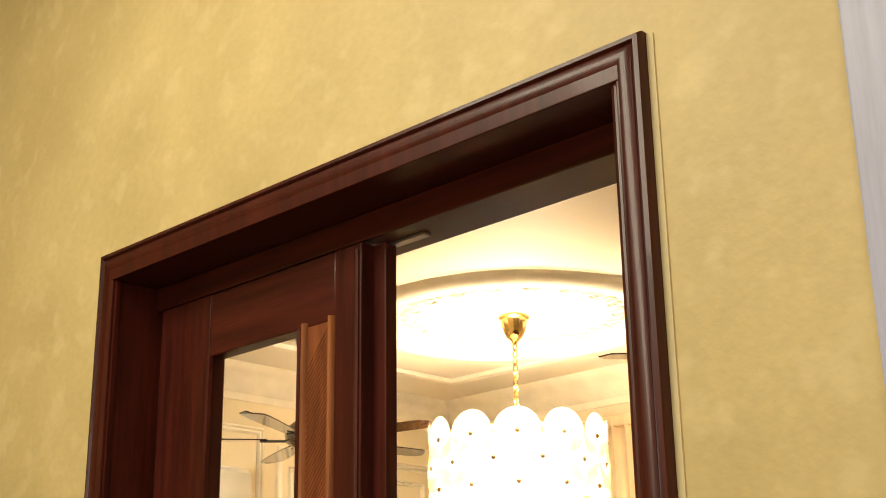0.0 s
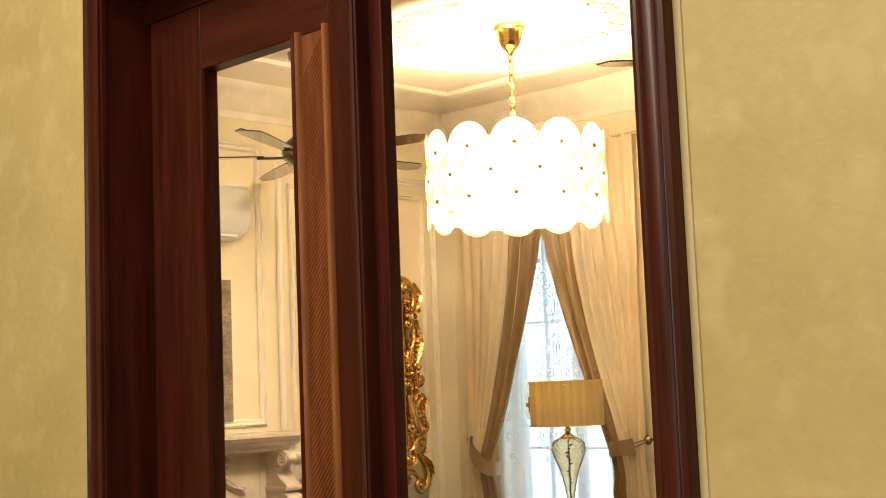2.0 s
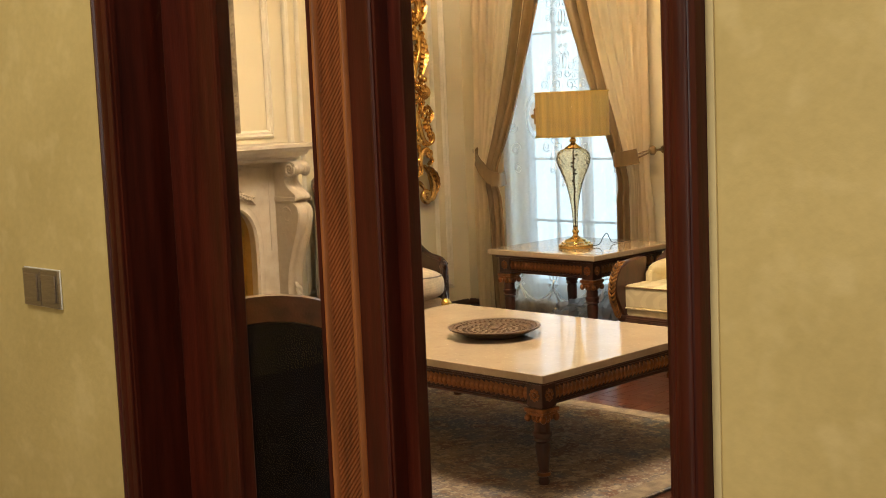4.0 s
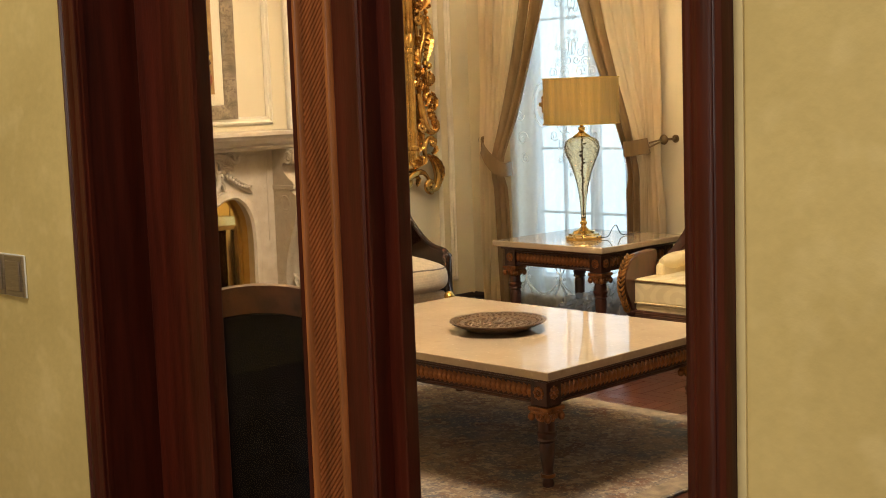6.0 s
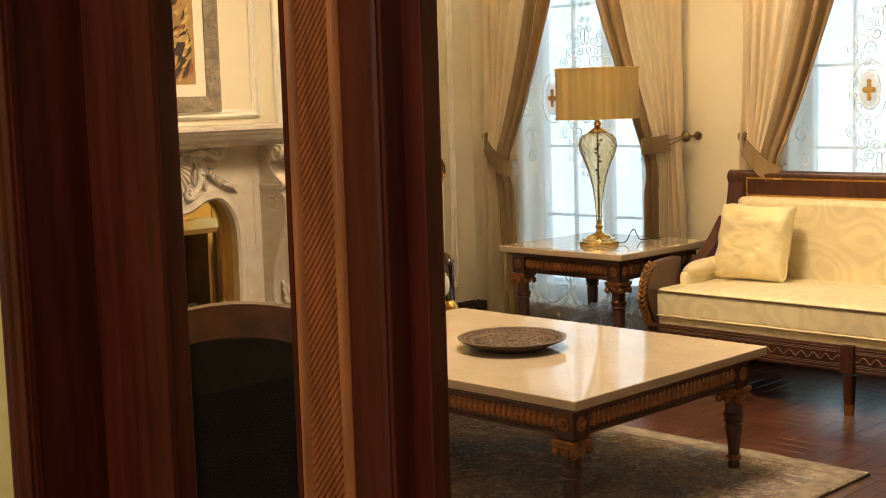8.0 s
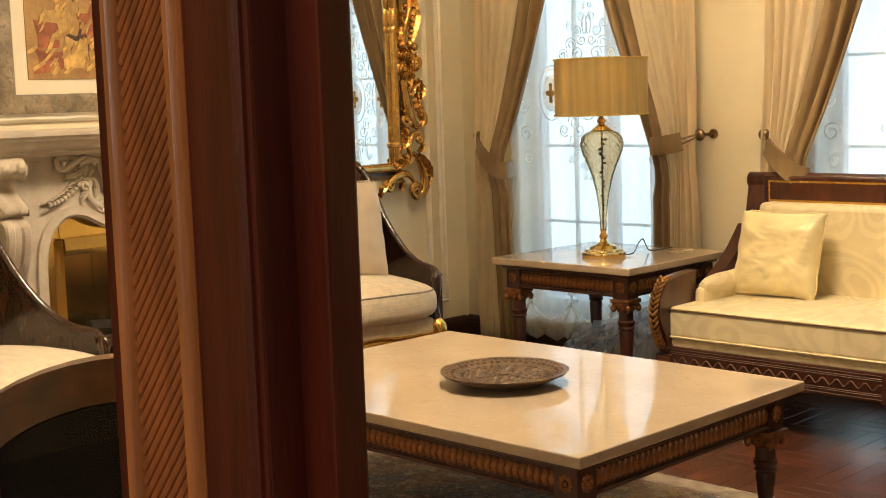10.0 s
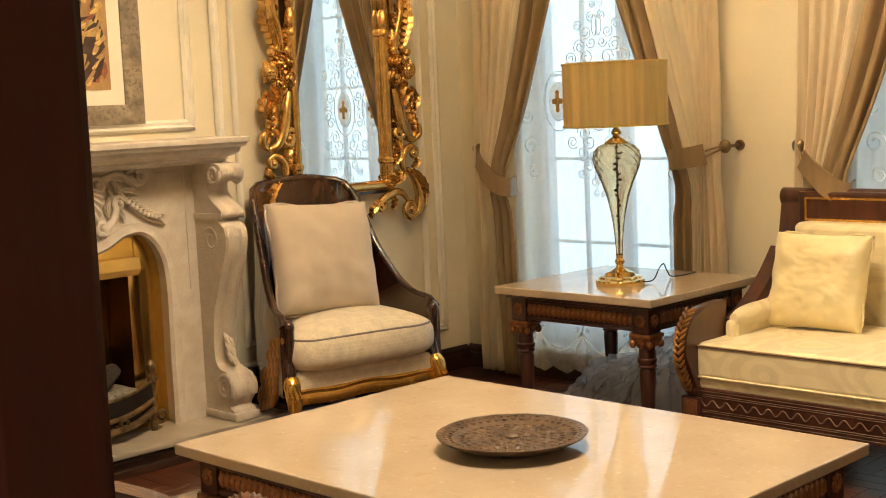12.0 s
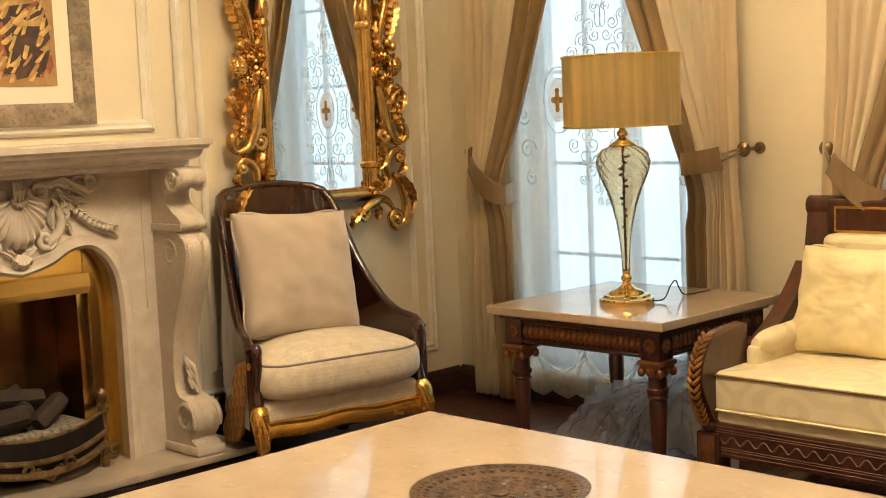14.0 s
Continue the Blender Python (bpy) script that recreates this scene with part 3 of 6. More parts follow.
glass.visible_shadow = False

# twin light switches on the ochre wall
for x in (-0.413, -0.327):
    sw = thing("light_switch", pose(x, 0.0195, 0.955), "brushed metal light switch plate on the ochre wall", "switch", "pair of switches")
    part("plate", box(0, 0.082, -0.010, 0, 0, 0.090, 0.002), STEEL, sw)
    part("rocker", box(0.010, 0.072, -0.014, -0.010, 0.012, 0.078, 0.002), STEEL, sw)
    part("surround", box(-0.002, 0.084, -0.004, -0.0005, -0.002, 0.092, 0.001), WHITE, sw, "white plastic surround")

# ---- windows ----
for i, cx in enumerate(WIN_C):
    w = thing("window_%d" % (i + 1), pose(cx, WY, 0), "tall white-framed window with thin glazing bars, bright daylight outside", "window", kind="structure")
    bm = bmesh.new()
    for a, b, c, d in ((-0.50, -0.44, 0.16, 2.55), (0.44, 0.50, 0.16, 2.55), (-0.44, 0.44, 0.16, 0.23), (-0.44, 0.44, 2.48, 2.55)):
        box(a, b, 0.12, 0.18, c, d, 0.004, bm)
    part("window_frame", bm, WHITE, w)
    part("mullion", box(-0.03, 0.03, 0.125, 0.175, 0.23, 2.48, 0.004), WHITE, w)
    for x in (-0.235, 0.235):
        part("glazing_bar", box(x - 0.007, x + 0.007, 0.135, 0.16, 0.23, 2.48, 0.002), WHITE, w)
    for z in (0.63, 1.02, 1.41, 1.80, 2.19):
        part("glazing_bar", box(-0.44, 0.44, 0.137, 0.158, z - 0.007, z + 0.007, 0.002), WHITE, w)
    for a, b in ((-0.44, -0.03), (0.03, 0.44)):
        p = part("pane", box(a, b, 0.145, 0.149, 0.23, 2.48), GLASS, w, smooth=False)
        p.visible_shadow = False
    part("window_sill", box(-0.56, 0.56, -0.03, 0.12, 0.13, 0.16, 0.006), PLASTER, w)
# Added glowing sheet: window daylight comes from it, no real view is modelled.
setting("backdrop", box(-15, 12, 9, 9.1, -0.5, 7), OUTSIDE, "glowing pale blue sheet standing in for daylight beyond the windows", "backdrop")
setting("ground", box(-200, 200, WY + 0.31, 400, -0.6, -0.5), mat("pale_paving", (0.35, 0.35, 0.33), 0.8), "pale paved ground outside", "ground")

# ---- tables ----
def leaf_row(length, h, n, face):
    """A row of overlapping carved leaves along x, standing out towards -y."""
    bm = bmesh.new()
    for k in range(n):
        x = -length / 2 + (k + 0.5) * length / n
        w = length / n
        ring = [(x - w * 0.62, 0), (x - w * 0.2, h * 0.46), (x + w * 0.62, h * 0.30), (x + w * 0.45, -h * 0.05), (x + w * 0.62, -h * 0.30), (x - w * 0.2, -h * 0.46)]
        base = [bm.verts.new((a, face, z)) for a, z in ring]
        tip = bm.verts.new((x + w * 0.15, face - 0.010, 0))
        mid = [bm.verts.new((x + (a - x) * 0.75, face - 0.006, z * 0.75)) for a, z in ring]
        for i in range(6):
            j = (i + 1) % 6
            bm.faces.new((base[i], base[j], mid[j], mid[i]))
            bm.faces.new((mid[i], mid[j], tip))
    return bm


def rosette(bm, x, y, z, r, axis):
    for k in range(8):
        a = 2 * math.pi * k / 8
        c, s = math.cos(a) * r * 0.62, math.sin(a) * r * 0.62
        if axis == "y":
            ball(x + c, y, z + s, r * 0.32, 0.005, r * 0.32, bm, 6, 4)
        else:
            ball(x, y + c, z + s, 0.005, r * 0.32, r * 0.32, bm, 6, 4)
    ball(x, y, z, *((r * 0.3, 0.007, r * 0.3) if axis == "y" else (0.007, r * 0.3, r * 0.3)), bm, 6, 4)


def marble_table(name, label, x0, x1, y0, y1, h, top=0.030):
    cx, cy, w, d = (x0 + x1) / 2, (y0 + y1) / 2, x1 - x0, y1 - y0
    t = thing(name, pose(cx, cy, 0), label, "table")
    part("tabletop", box(-w / 2, w / 2, -d / 2, d / 2, h - top, h, 0.004), MARBLE, t, "polished cream marble top", smooth=False)
    part("top_frame", box(-w / 2 + 0.03, w / 2 - 0.03, -d / 2 + 0.03, d / 2 - 0.03, h - top - 0.016, h - top, 0.005), REDWALNUT, t)
    za, zb, i, b = h - top - 0.100, h - top - 0.016, 0.045, 0.075
    for length, dist, ang in ((w, d, 0), (w, d, 180), (d, w, 90), (d, w, 270)):
        ln = length - 2 * i - 2 * b
        m = pose(0, 0, 0, 0, 0, ang)
        bm = box(-ln / 2, ln / 2, -dist / 2 + i + 0.012, -dist / 2 + i + 0.035, za, zb)
        for z in (za + 0.007, zb - 0.007):
            box(-ln / 2, ln / 2, -dist / 2 + i + 0.002, -dist / 2 + i + 0.014, z - 0.006, z + 0.006, 0.003, bm, 1)
        apron = part("apron", bm, REDWALNUT, t, m=m)
        cnt = int(ln / 0.024)
        first = None
        for k in range(cnt):
            at = pose(-ln / 2 + (k + 0.5) * ln / cnt, -dist / 2 + i + 0.0115, (za + zb) / 2)
            if first is None:
                first = part("leaf", leaf_row(ln / cnt, zb - za - 0.030, 1, 0), GILTWOOD, apron, m=at)
            else:
                nxt = new("leaf", first.data)
                nxt.parent, nxt.matrix_basis = apron, at
    for sx in (-1, 1):
        for sy in (-1, 1):
            px, py = sx * (w / 2 - i - b / 2), sy * (d / 2 - i - b / 2)
            leg = part("leg", lathe([(0.027, za - 0.03), (0.031, za - 0.095), (0.036, za - 0.10), (0.036, za - 0.108), (0.031, za - 0.12), (0.035, za - 0.128), (0.027, za - 0.136), (0.030, za - 0.15), (0.020, 0.075), (0.019, 0.06), (0.024, 0.054), (0.024, 0.044), (0.017, 0.038), (0.022, 0.022), (0.018, 0.004), (0.012, 0.0)], 20, flute=0), REDWALNUT, t, m=pose(px, py, 0))
            part("corner_block", box(-b / 2, b / 2, -b / 2, b / 2, za - 0.005, zb, 0.003), REDWALNUT, leg)
            bm = bmesh.new()
            zc = (za + zb) / 2
            for ax, q in (("y", -1), ("y", 1), ("x", -1), ("x", 1)):
                rosette(bm, q * b / 2 if ax == "x" else 0, q * b / 2 if ax == "y" else 0, zc, 0.027, ax)
            part("rosette", bm, GILTWOOD, leg, "gilded rosettes")
            bm = box(-0.046, 0.046, -0.046, 0.046, za - 0.022, za - 0.006, 0.004)
            box(-0.041, 0.041, -0.041, 0.041, za - 0.034, za - 0.022, 0.004, bm)
            lathe([(0.030, za - 0.060), (0.036, za - 0.050), (0.034, za - 0.034)], 16, bm, flute=8, depth=0.08)
            for q in (-1, 1):
                for r in (-1, 1):
                    ball(q * 0.036, r * 0.036, za - 0.044, 0.0135, 0.0135, 0.016, bm, 10, 7)
                    ball(q * 0.036, r * 0.010, za - 0.040, 0.006, 0.007, 0.012, bm, 6, 5)
                    ball(r * 0.010, q * 0.036, za - 0.040, 0.007, 0.006, 0.012, bm, 6, 5)
            part("capital", bm, GILTWOOD, leg, "gilded scrolled capital")
            part("collar", lathe([(0.026, 0.056), (0.027, 0.050), (0.026, 0.044)], 16), GILTWOOD, leg)
    return t


marble_table("coffee_table", "low carved walnut coffee table with polished cream marble top", -1.88, -0.425, 1.93, 2.97, 0.432)
marble_table("side_table", "square carved walnut side table with cream marble top holding a lamp", -2.385, -1.640, 3.755, 4.460, 0.586)

# carved dish
dish = thing("carved_dish", pose(-1.115, 2.430, 0.4325), "round dark carved wooden dish on the marble table", "dish")
part("dish_body", lathe([(0.02, 0.0), (0.105, 0.0), (0.125, 0.006), (0.188, 0.034), (0.193, 0.040), (0.186, 0.042), (0.150, 0.030), (0.130, 0.026), (0.05, 0.026), (0.01, 0.027)], 48), PLATE, dish)
bm = bmesh.new()
for ring_r, n, r in ((0.176, 56, 0.0075), (0.160, 44, 0.0085), (0.128, 34, 0.009), (0.106, 26, 0.011), (0.080, 20, 0.010), (0.056, 14, 0.010), (0.034, 8, 0.010)):
    for k in range(n):
        a = 2 * math.pi * k / n
        ball(ring_r * math.cos(a), ring_r * math.sin(a), (0.026 + 0.22 * max(0.0, ring_r - 0.130)), r, r * (0.55 + 0.4 * (k % 2)), 0.0042, bm, 6, 4)
ball(0, 0, 0.028, 0.02, 0.02, 0.007, bm, 8, 5)
tagged(part("relief", bm, PLATE, dish, "carved floral relief"), kind="stuff")

# rug
rug = thing("rug", pose(-1.25, 1.72, 0), "faded oriental wool rug in blue, rust and beige", "rug")
part("weave", box(-1.45, 1.13, -1.25, 1.40, 0.0, 0.010, 0.004), RUG, rug)
bm = bmesh.new()
for a, b, c, d in ((-1.44, 1.12, 1.30, 1.39), (-1.44, 1.12, -1.24, -1.15), (1.03, 1.12, -1.15, 1.30), (-1.44, -1.35, -1.15, 1.30)):
    box(a, b, c, d, 0.009, 0.0115, 0.001, bm, 1)
part("border", bm, mat("rug_border_wool", (0.34, 0.27, 0.185), 0.95, vary=0.2, scale=22, bump=0.8, bump_scale=170, second=(0.15, 0.115, 0.09)), rug, "beige patterned rug border")

# ---- table lamp ----
lampt = thing("table_lamp", pose(-1.992, 4.045, 0.586), "amber twisted glass table lamp with a gold silk drum shade", "lamp")
part("base", lathe([(0.01, 0.0), (0.092, 0.0), (0.095, 0.006), (0.093, 0.018), (0.082, 0.022), (0.078, 0.030), (0.062, 0.034), (0.056, 0.042), (0.040, 0.048), (0.026, 0.056), (0.016, 0.062), (0.013, 0.074), (0.019, 0.082), (0.019, 0.090), (0.012, 0.097), (0.014, 0.112)], 40), BRASS, lampt, "polished brass stepped base")


def twisted(profile, n, turn, bm=None, flute=12, depth=0.055):
    bm = bm or bmesh.new()
    rings = []
    z0 = profile[0][1]
    for r, z in profile:
        rings.append([])
        for k in range(n):
            a = 2 * math.pi * k / n
            rr = r * (1 + depth * math.cos(flute * (a + turn * (z - z0))))
            rings[-1].append(bm.verts.new((rr * math.cos(a), rr * math.sin(a), z)))
    for a, b in zip(rings, rings[1:]):
        for k in range(n):
            bm.faces.new((a[k], a[(k + 1) % n], b[(k + 1) % n], b[k]))
    return bm


VASE = [(0.013, 0.11), (0.015, 0.16), (0.020, 0.22), (0.029, 0.28), (0.043, 0.34), (0.060, 0.39), (0.077, 0.43), (0.087, 0.46), (0.0895, 0.485), (0.084, 0.51), (0.068, 0.528), (0.048, 0.537), (0.03, 0.541)]
fineprof = []
for (r0, z0), (r1, z1) in zip(VASE, VASE[1:]):
    for s in range(3):
        fineprof.append((r0 + (r1 - r0) * s / 3, z0 + (z1 - z0) * s / 3))
body = part("glass_body", twisted(fineprof, 128, 11.0, flute=16, depth=0.045), AMBER, lampt, "twisted amber glass body")
mod = body.modifiers.new("thickness", "SOLIDIFY")
mod.thickness = 0.003
bm = lathe([(0.004, 0.10), (0.004, 0.545)], 8)
for k in range(16):           # twisted dark core
    zz = 0.20 + 0.020 * k
    rr = 0.003 + 0.0006 * k
    ball(rr * math.cos(1.3 * k), rr * math.sin(1.3 * k), zz, 0.004 + 0.0004 * k, 0.004 + 0.0004 * k, 0.006, bm, 8, 6)
part("stem", bm, mat("dark_lamp_stem", (0.09, 0.06, 0.03), 0.3, metal=0.8), lampt)
part("cap", lathe([(0.045, 0.536), (0.047, 0.541), (0.030, 0.552), (0.012, 0.566), (0.016, 0.574), (0.010, 0.582), (0.010, 0.66)], 24), BRASS, lampt, "brass cap")
part("finial_glass", ball(0, 0, 0.580, 0.020, 0.020, 0.014, seg=16, rings=10), AMBER, lampt)


def drum(r0, r1, z0, z1, n=72):
    bm = bmesh.new()
    rings = []
    for r, z in ((r0, z0), (r1, z1), (r1 - 0.003, z1), (r0 - 0.003, z0)):
        rings.append([bm.verts.new(((r + 0.0004 * (k % 2)) * math.cos(2 * math.pi * k / n), (r + 0.0004 * (k % 2)) * math.sin(2 * math.pi * k / n), z)) for k in range(n)])
    for i in range(4):
        a, b = rings[i], rings[(i + 1) % 4]
        for k in range(n):
            bm.faces.new((a[k], a[(k + 1) % n], b[(k + 1) % n], b[k]))
    return bm


shade = part("shade", drum(0.197, 0.197, 0.605, 0.842), SHADE, lampt, "gold silk drum shade")
for z in (0.606, 0.841):
    part("trim", tube([(0.1985 * math.cos(2 * math.pi * k / 48), 0.1985 * math.sin(2 * math.pi * k / 48), z) for k in range(48)], 0.004, 6, closed=True), SHADE, shade)
bm = bmesh.new()
for k in range(3):
    a = 2 * math.pi * k / 3
    tube([(0, 0, 0.655), (0.196 * math.cos(a), 0.196 * math.sin(a), 0.835)], 0.0018, 5, bm)
part("spider", bm, BRASS, lampt)
part("cord", tube(smooth_path([(0.085, 0.03, 0.008), (0.105, 0.07, 0.012), (0.10, 0.115, 0.050), (0.09, 0.16, 0.062), (0.085, 0.19, 0.030), (0.09, 0.22, 0.006), (0.10, 0.36, 0.005)]), 0.0025, 6), IRON, lampt, "thin dark cord")
part("plastic_wrap", drum(0.200, 0.2005, 0.606, 0.841), see_through(mat("shade_film", (0.95, 0.93, 0.85), 0.06, vary=0.0, bump=1.0, bump_scale=16, stretch=(1, 1, 0.35), coat=1.0), 0.92), shade, "clear wrapping film")


# ---- sofa ----
sofa = thing("sofa", pose(-1.56, 3.80, 0), "cream damask sofa with dark carved mahogany frame and gilt leaves", "sofa")
SL, SD = 1.98, 0.76          # length and depth; front at y 0, left end at x 0
DAMASK = mat("cream_damask", (0.80, 0.69, 0.43), 0.5, vary=0.05, scale=9, bump=0.1, bump_scale=260, sheen=0.3)
_t = DAMASK.node_tree
_co = _t.nodes.new("ShaderNodeTexCoord")
_n5 = _t.nodes.new("ShaderNodeTexNoise")
_n5.inputs["Scale"].default_value, _n5.inputs["Detail"].default_value = 4.5, 0.5
_t.links.new(_co.outputs["Object"], _n5.inputs["Vector"])
_m1, _w = _t.nodes.new("ShaderNodeMath"), _t.nodes.new("ShaderNodeMath")
_m1.operation, _m1.inputs[1].default_value, _w.operation = "MULTIPLY", 55.0, "SINE"
_t.links.new(_n5.outputs[0], _m1.inputs[0])
_t.links.new(_m1.outputs[0], _w.inputs[0])
_r = _t.nodes.new("ShaderNodeMapRange")
_r.inputs["From Min"].default_value, _r.inputs["From Max"].default_value = -0.15, 0.15
_r.inputs["To Min"].default_value, _r.inputs["To Max"].default_value = 0.34, 0.62
_t.links.new(_w.outputs[0], _r.inputs[0])
_t.links.new(_r.outputs[0], _t.nodes["Principled BSDF"].inputs["Roughness"])
_b = _t.nodes["Principled BSDF"].inputs["Base Color"]
_was = _b.links[0].from_socket
_x = _t.nodes.new("ShaderNodeMix")
_x.data_type, _x.blend_type = "RGBA", "MULTIPLY"
_x.inputs["B"].default_value = (0.915, 0.90, 0.87, 1)
_f = _t.nodes.new("ShaderNodeMapRange")
_f.inputs["From Min"].default_value, _f.inputs["From Max"].default_value = -0.15, 0.15
_t.links.new(_w.outputs[0], _f.inputs[0])
_t.links.new(_f.outputs[0], _x.inputs["Factor"])
_t.links.new(_was, _x.inputs["A"])
_t.links.new(_x.outputs["Result"], _b)
part("front_rail", box(0.03, SL - 0.03, 0.012, 0.05, 0.176, 0.284, 0.004), REDWALNUT, sofa)
bm = bmesh.new()
n = 780
tube([(0.06 + (SL - 0.12) * k / n, 0.0115, 0.231 + 0.011 * math.sin(2 * math.pi * k / n * 34)) for k in range(n + 1)], 0.0032, 5, bm)
INLAY = mat("pale_inlay_wood", (0.13, 0.060, 0.032), 0.55, vary=0.2, scale=30)
part("inlay_wave", bm, INLAY, sofa, "pale running wave on the rail")
for z in (0.188, 0.200, 0.207, 0.255, 0.262, 0.273):
    part("inlay_line", tube([(0.05, 0.0118, z), (SL - 0.05, 0.0118, z)], 0.0019, 5), INLAY, sofa)
part("seat_base", box(0.05, SL - 0.05, 0.024, SD - 0.08, 0.275, 0.318, 0.012, seg=3), DAMASK, sofa)
bm = box(0.055, SL - 0.055, 0.015, SD - 0.13, 0.312, 0.440, 0.022, seg=4)
bmesh.ops.subdivide_edges(bm, edges=[e for e in bm.edges if e.calc_length() > 0.3], cuts=6, use_grid_fill=True)
for v in bm.verts:
    if v.co.z > 0.43:
        v.co.z += 0.02 * max(0, 1 - abs(v.co.x - SL / 2) / (SL / 2)) * (1 - abs(v.co.y - 0.33) / 0.34)
seat = part("seat_cushion", bm, DAMASK, sofa)
part("piping", tube([(0.07, 0.014, 0.430), (SL - 0.07, 0.014, 0.430)], 0.0045, 6), mat("brown_piping", (0.20, 0.12, 0.05), 0.6), seat)
part("piping", tube([(0.07, 0.014, 0.322), (SL - 0.07, 0.014, 0.322)], 0.0045, 6), DAMASK, seat)
part("backrest", box(0.10, SL - 0.10, SD - 0.15, SD - 0.045, 0.40, 0.805, 0.025, seg=3), DAMASK, sofa)
# back frame: posts that lean and a rail with gilt lines
for x in (0.0, SL - 0.09):
    part("back_post", sweep(smooth_path([(x + 0.045, SD - 0.17, 0.30), (x + 0.045, SD - 0.10, 0.55), (x + 0.045, SD - 0.055, 0.75), (x + 0.045, SD - 0.025, 0.905)]), [(-0.045, -0.025), (0.045, -0.025), (0.045, 0.025), (-0.045, 0.025)], up=(0, 1, 0)), REDWALNUT, sofa)
    bm = bmesh.new()
    tube([(x - 0.004, SD - 0.03, 0.892), (x + 0.094, SD - 0.03, 0.892)], 0.034, 16, bm, up=(0, 0, 1))
    part("post_scroll", bm, REDWALNUT, sofa)
part("top_rail", box(0.08, SL - 0.08, SD - 0.075, SD - 0.015, 0.800, 0.915, 0.008), REDWALNUT, sofa)
part("top_roll", tube([(0.05, SD - 0.035, 0.908), (SL - 0.05, SD - 0.035, 0.908)], 0.018, 12, up=(0, 0, 1)), REDWALNUT, sofa)
bm = bmesh.new()
for z in (0.810, 0.890):
    box(0.11, SL - 0.11, SD - 0.078, SD - 0.074, z - 0.004, z + 0.004, bm=bm)
for x in (0.11, SL - 0.118):
    box(x, x + 0.008, SD - 0.078, SD - 0.074, 0.814, 0.886, bm=bm)
part("gilt_line", bm, GOLD, sofa, "thin gilt line round the rail panel")
# arms: a scrolled front with gilt leaves, a low arm that sweeps up to the back
for x, s in ((0.0, 1), (SL, -1)):
    front = smooth_path([(x + s * 0.044, 0.028, 0.275), (x + s * 0.044, 0.000, 0.325), (x + s * 0.044, -0.030, 0.395), (x + s * 0.044, -0.022, 0.465), (x + s * 0.044, 0.018, 0.518), (x + s * 0.044, 0.07, 0.536), (x + s * 0.044, 0.19, 0.545)])
    bm = bmesh.new()
    edge = [(p.y - 0.026, p.z + 0.014) for p in (Vector(q) for q in front[:-12])] + [(0.060, 0.556), (0.120, 0.562), (0.200, 0.566), (0.205, 0.30), (0.060, 0.268)]
    sides = [[bm.verts.new((x + s * w, y, z)) for y, z in edge] for w in (0.018, 0.022, 0.066, 0.070)]
    for v in sides[0] + sides[3]:
        v.co.y += (0.09 - v.co.y) * 0.03
        v.co.z += (0.42 - v.co.z) * 0.02
    for a, b in zip(sides, sides[1:]):
        for k in range(len(edge)):
            j = (k + 1) % len(edge)
            bm.faces.new((a[k], a[j], b[j], b[k]))
    for r in (sides[0], sides[3]):
        bm.faces.new(r)
    arm = part("arm", bm, REDWALNUT, sofa)
    part("arm_sweep", sweep(smooth_path([(x + s * 0.035, 0.30, 0.46), (x + s * 0.035, 0.42, 0.52), (x + s * 0.035, 0.53, 0.60), (x + s * 0.04, 0.62, 0.70)]), [(-0.03, -0.022), (0.03, -0.022), (0.03, 0.022), (-0.03, 0.022)], up=(0, 0, 1)), REDWALNUT, arm)
    bm = bmesh.new()
    fine = [Vector(front[0]).lerp(Vector(front[-1]), 0)]
    for a_, b_ in zip(front, front[1:]):
        fine += [Vector(a_).lerp(Vector(b_), j / 4) for j in range(1, 5)]
    run, last = 0.0, 0.0
    for a_, b_ in zip(fine, fine[1:]):       # one column of paired gilt leaves up the front
        run += (b_ - a_).length
        if run - last < 0.017 or run < 0.01 or b_.y > 0.03:
            continue
        last = run
        d = (b_ - a_).normalized()
        out = Vector((0, -d.z, d.y))
        for q in (-1, 1):
            side = Vector((q, 0, 0))
            foot = b_ + out * 0.029
            sweep([foot - d * 0.004, foot + side * 0.008 + d * 0.006 + out * 0.006, foot + side * 0.016 + d * 0.016 + out * 0.004, foot + side * 0.022 + d * 0.028 - out * 0.002], circle(0.0066, 8), bm, up=(0, -1, 0.3), scale=[0.5, 1.0, 0.85, 0.2])
    part("leaf_carving", bm, FEATHER, arm, "gilt carved leaves")
    bm = box(min(x + s * 0.005, x + s * 0.085), max(x + s * 0.005, x + s * 0.085), 0.0, 0.07, 0.06, 0.250, 0.005)
    ball(x + s * 0.045, 0.030, 0.272, 0.036, 0.034, 0.028, bm, 14, 10)
    lathe([(0.028, 0.0), (0.024, 0.004), (0.036, 0.062)], 14, bm, centre=(x + s * 0.045, 0.035, 0))
    leg = part("leg", bm, REDWALNUT, sofa)
    part("leg_rosette", box(min(x + s * 0.015, x + s * 0.075), max(x + s * 0.015, x + s * 0.075), -0.006, 0.001, 0.150, 0.242, 0.003), CARVEDWOOD, leg, "gilt fretted block")
    pad = [(x + s * 0.108, 0.185 + (SD - 0.32) * k / 12, 0.500 + 0.030 * (k / 12) ** 2) for k in range(13)]
    bm = sweep(pad, [(a_ * 0.92, b_ * 1.15) for a_, b_ in circle(0.034, 18)], up=(0, 0, 1), scale=[0.55, 0.88, 1.03, 1.07, 1.05, 1.0, 0.98, 0.98, 1.0, 1.0, 1.0, 1.0, 1.0])
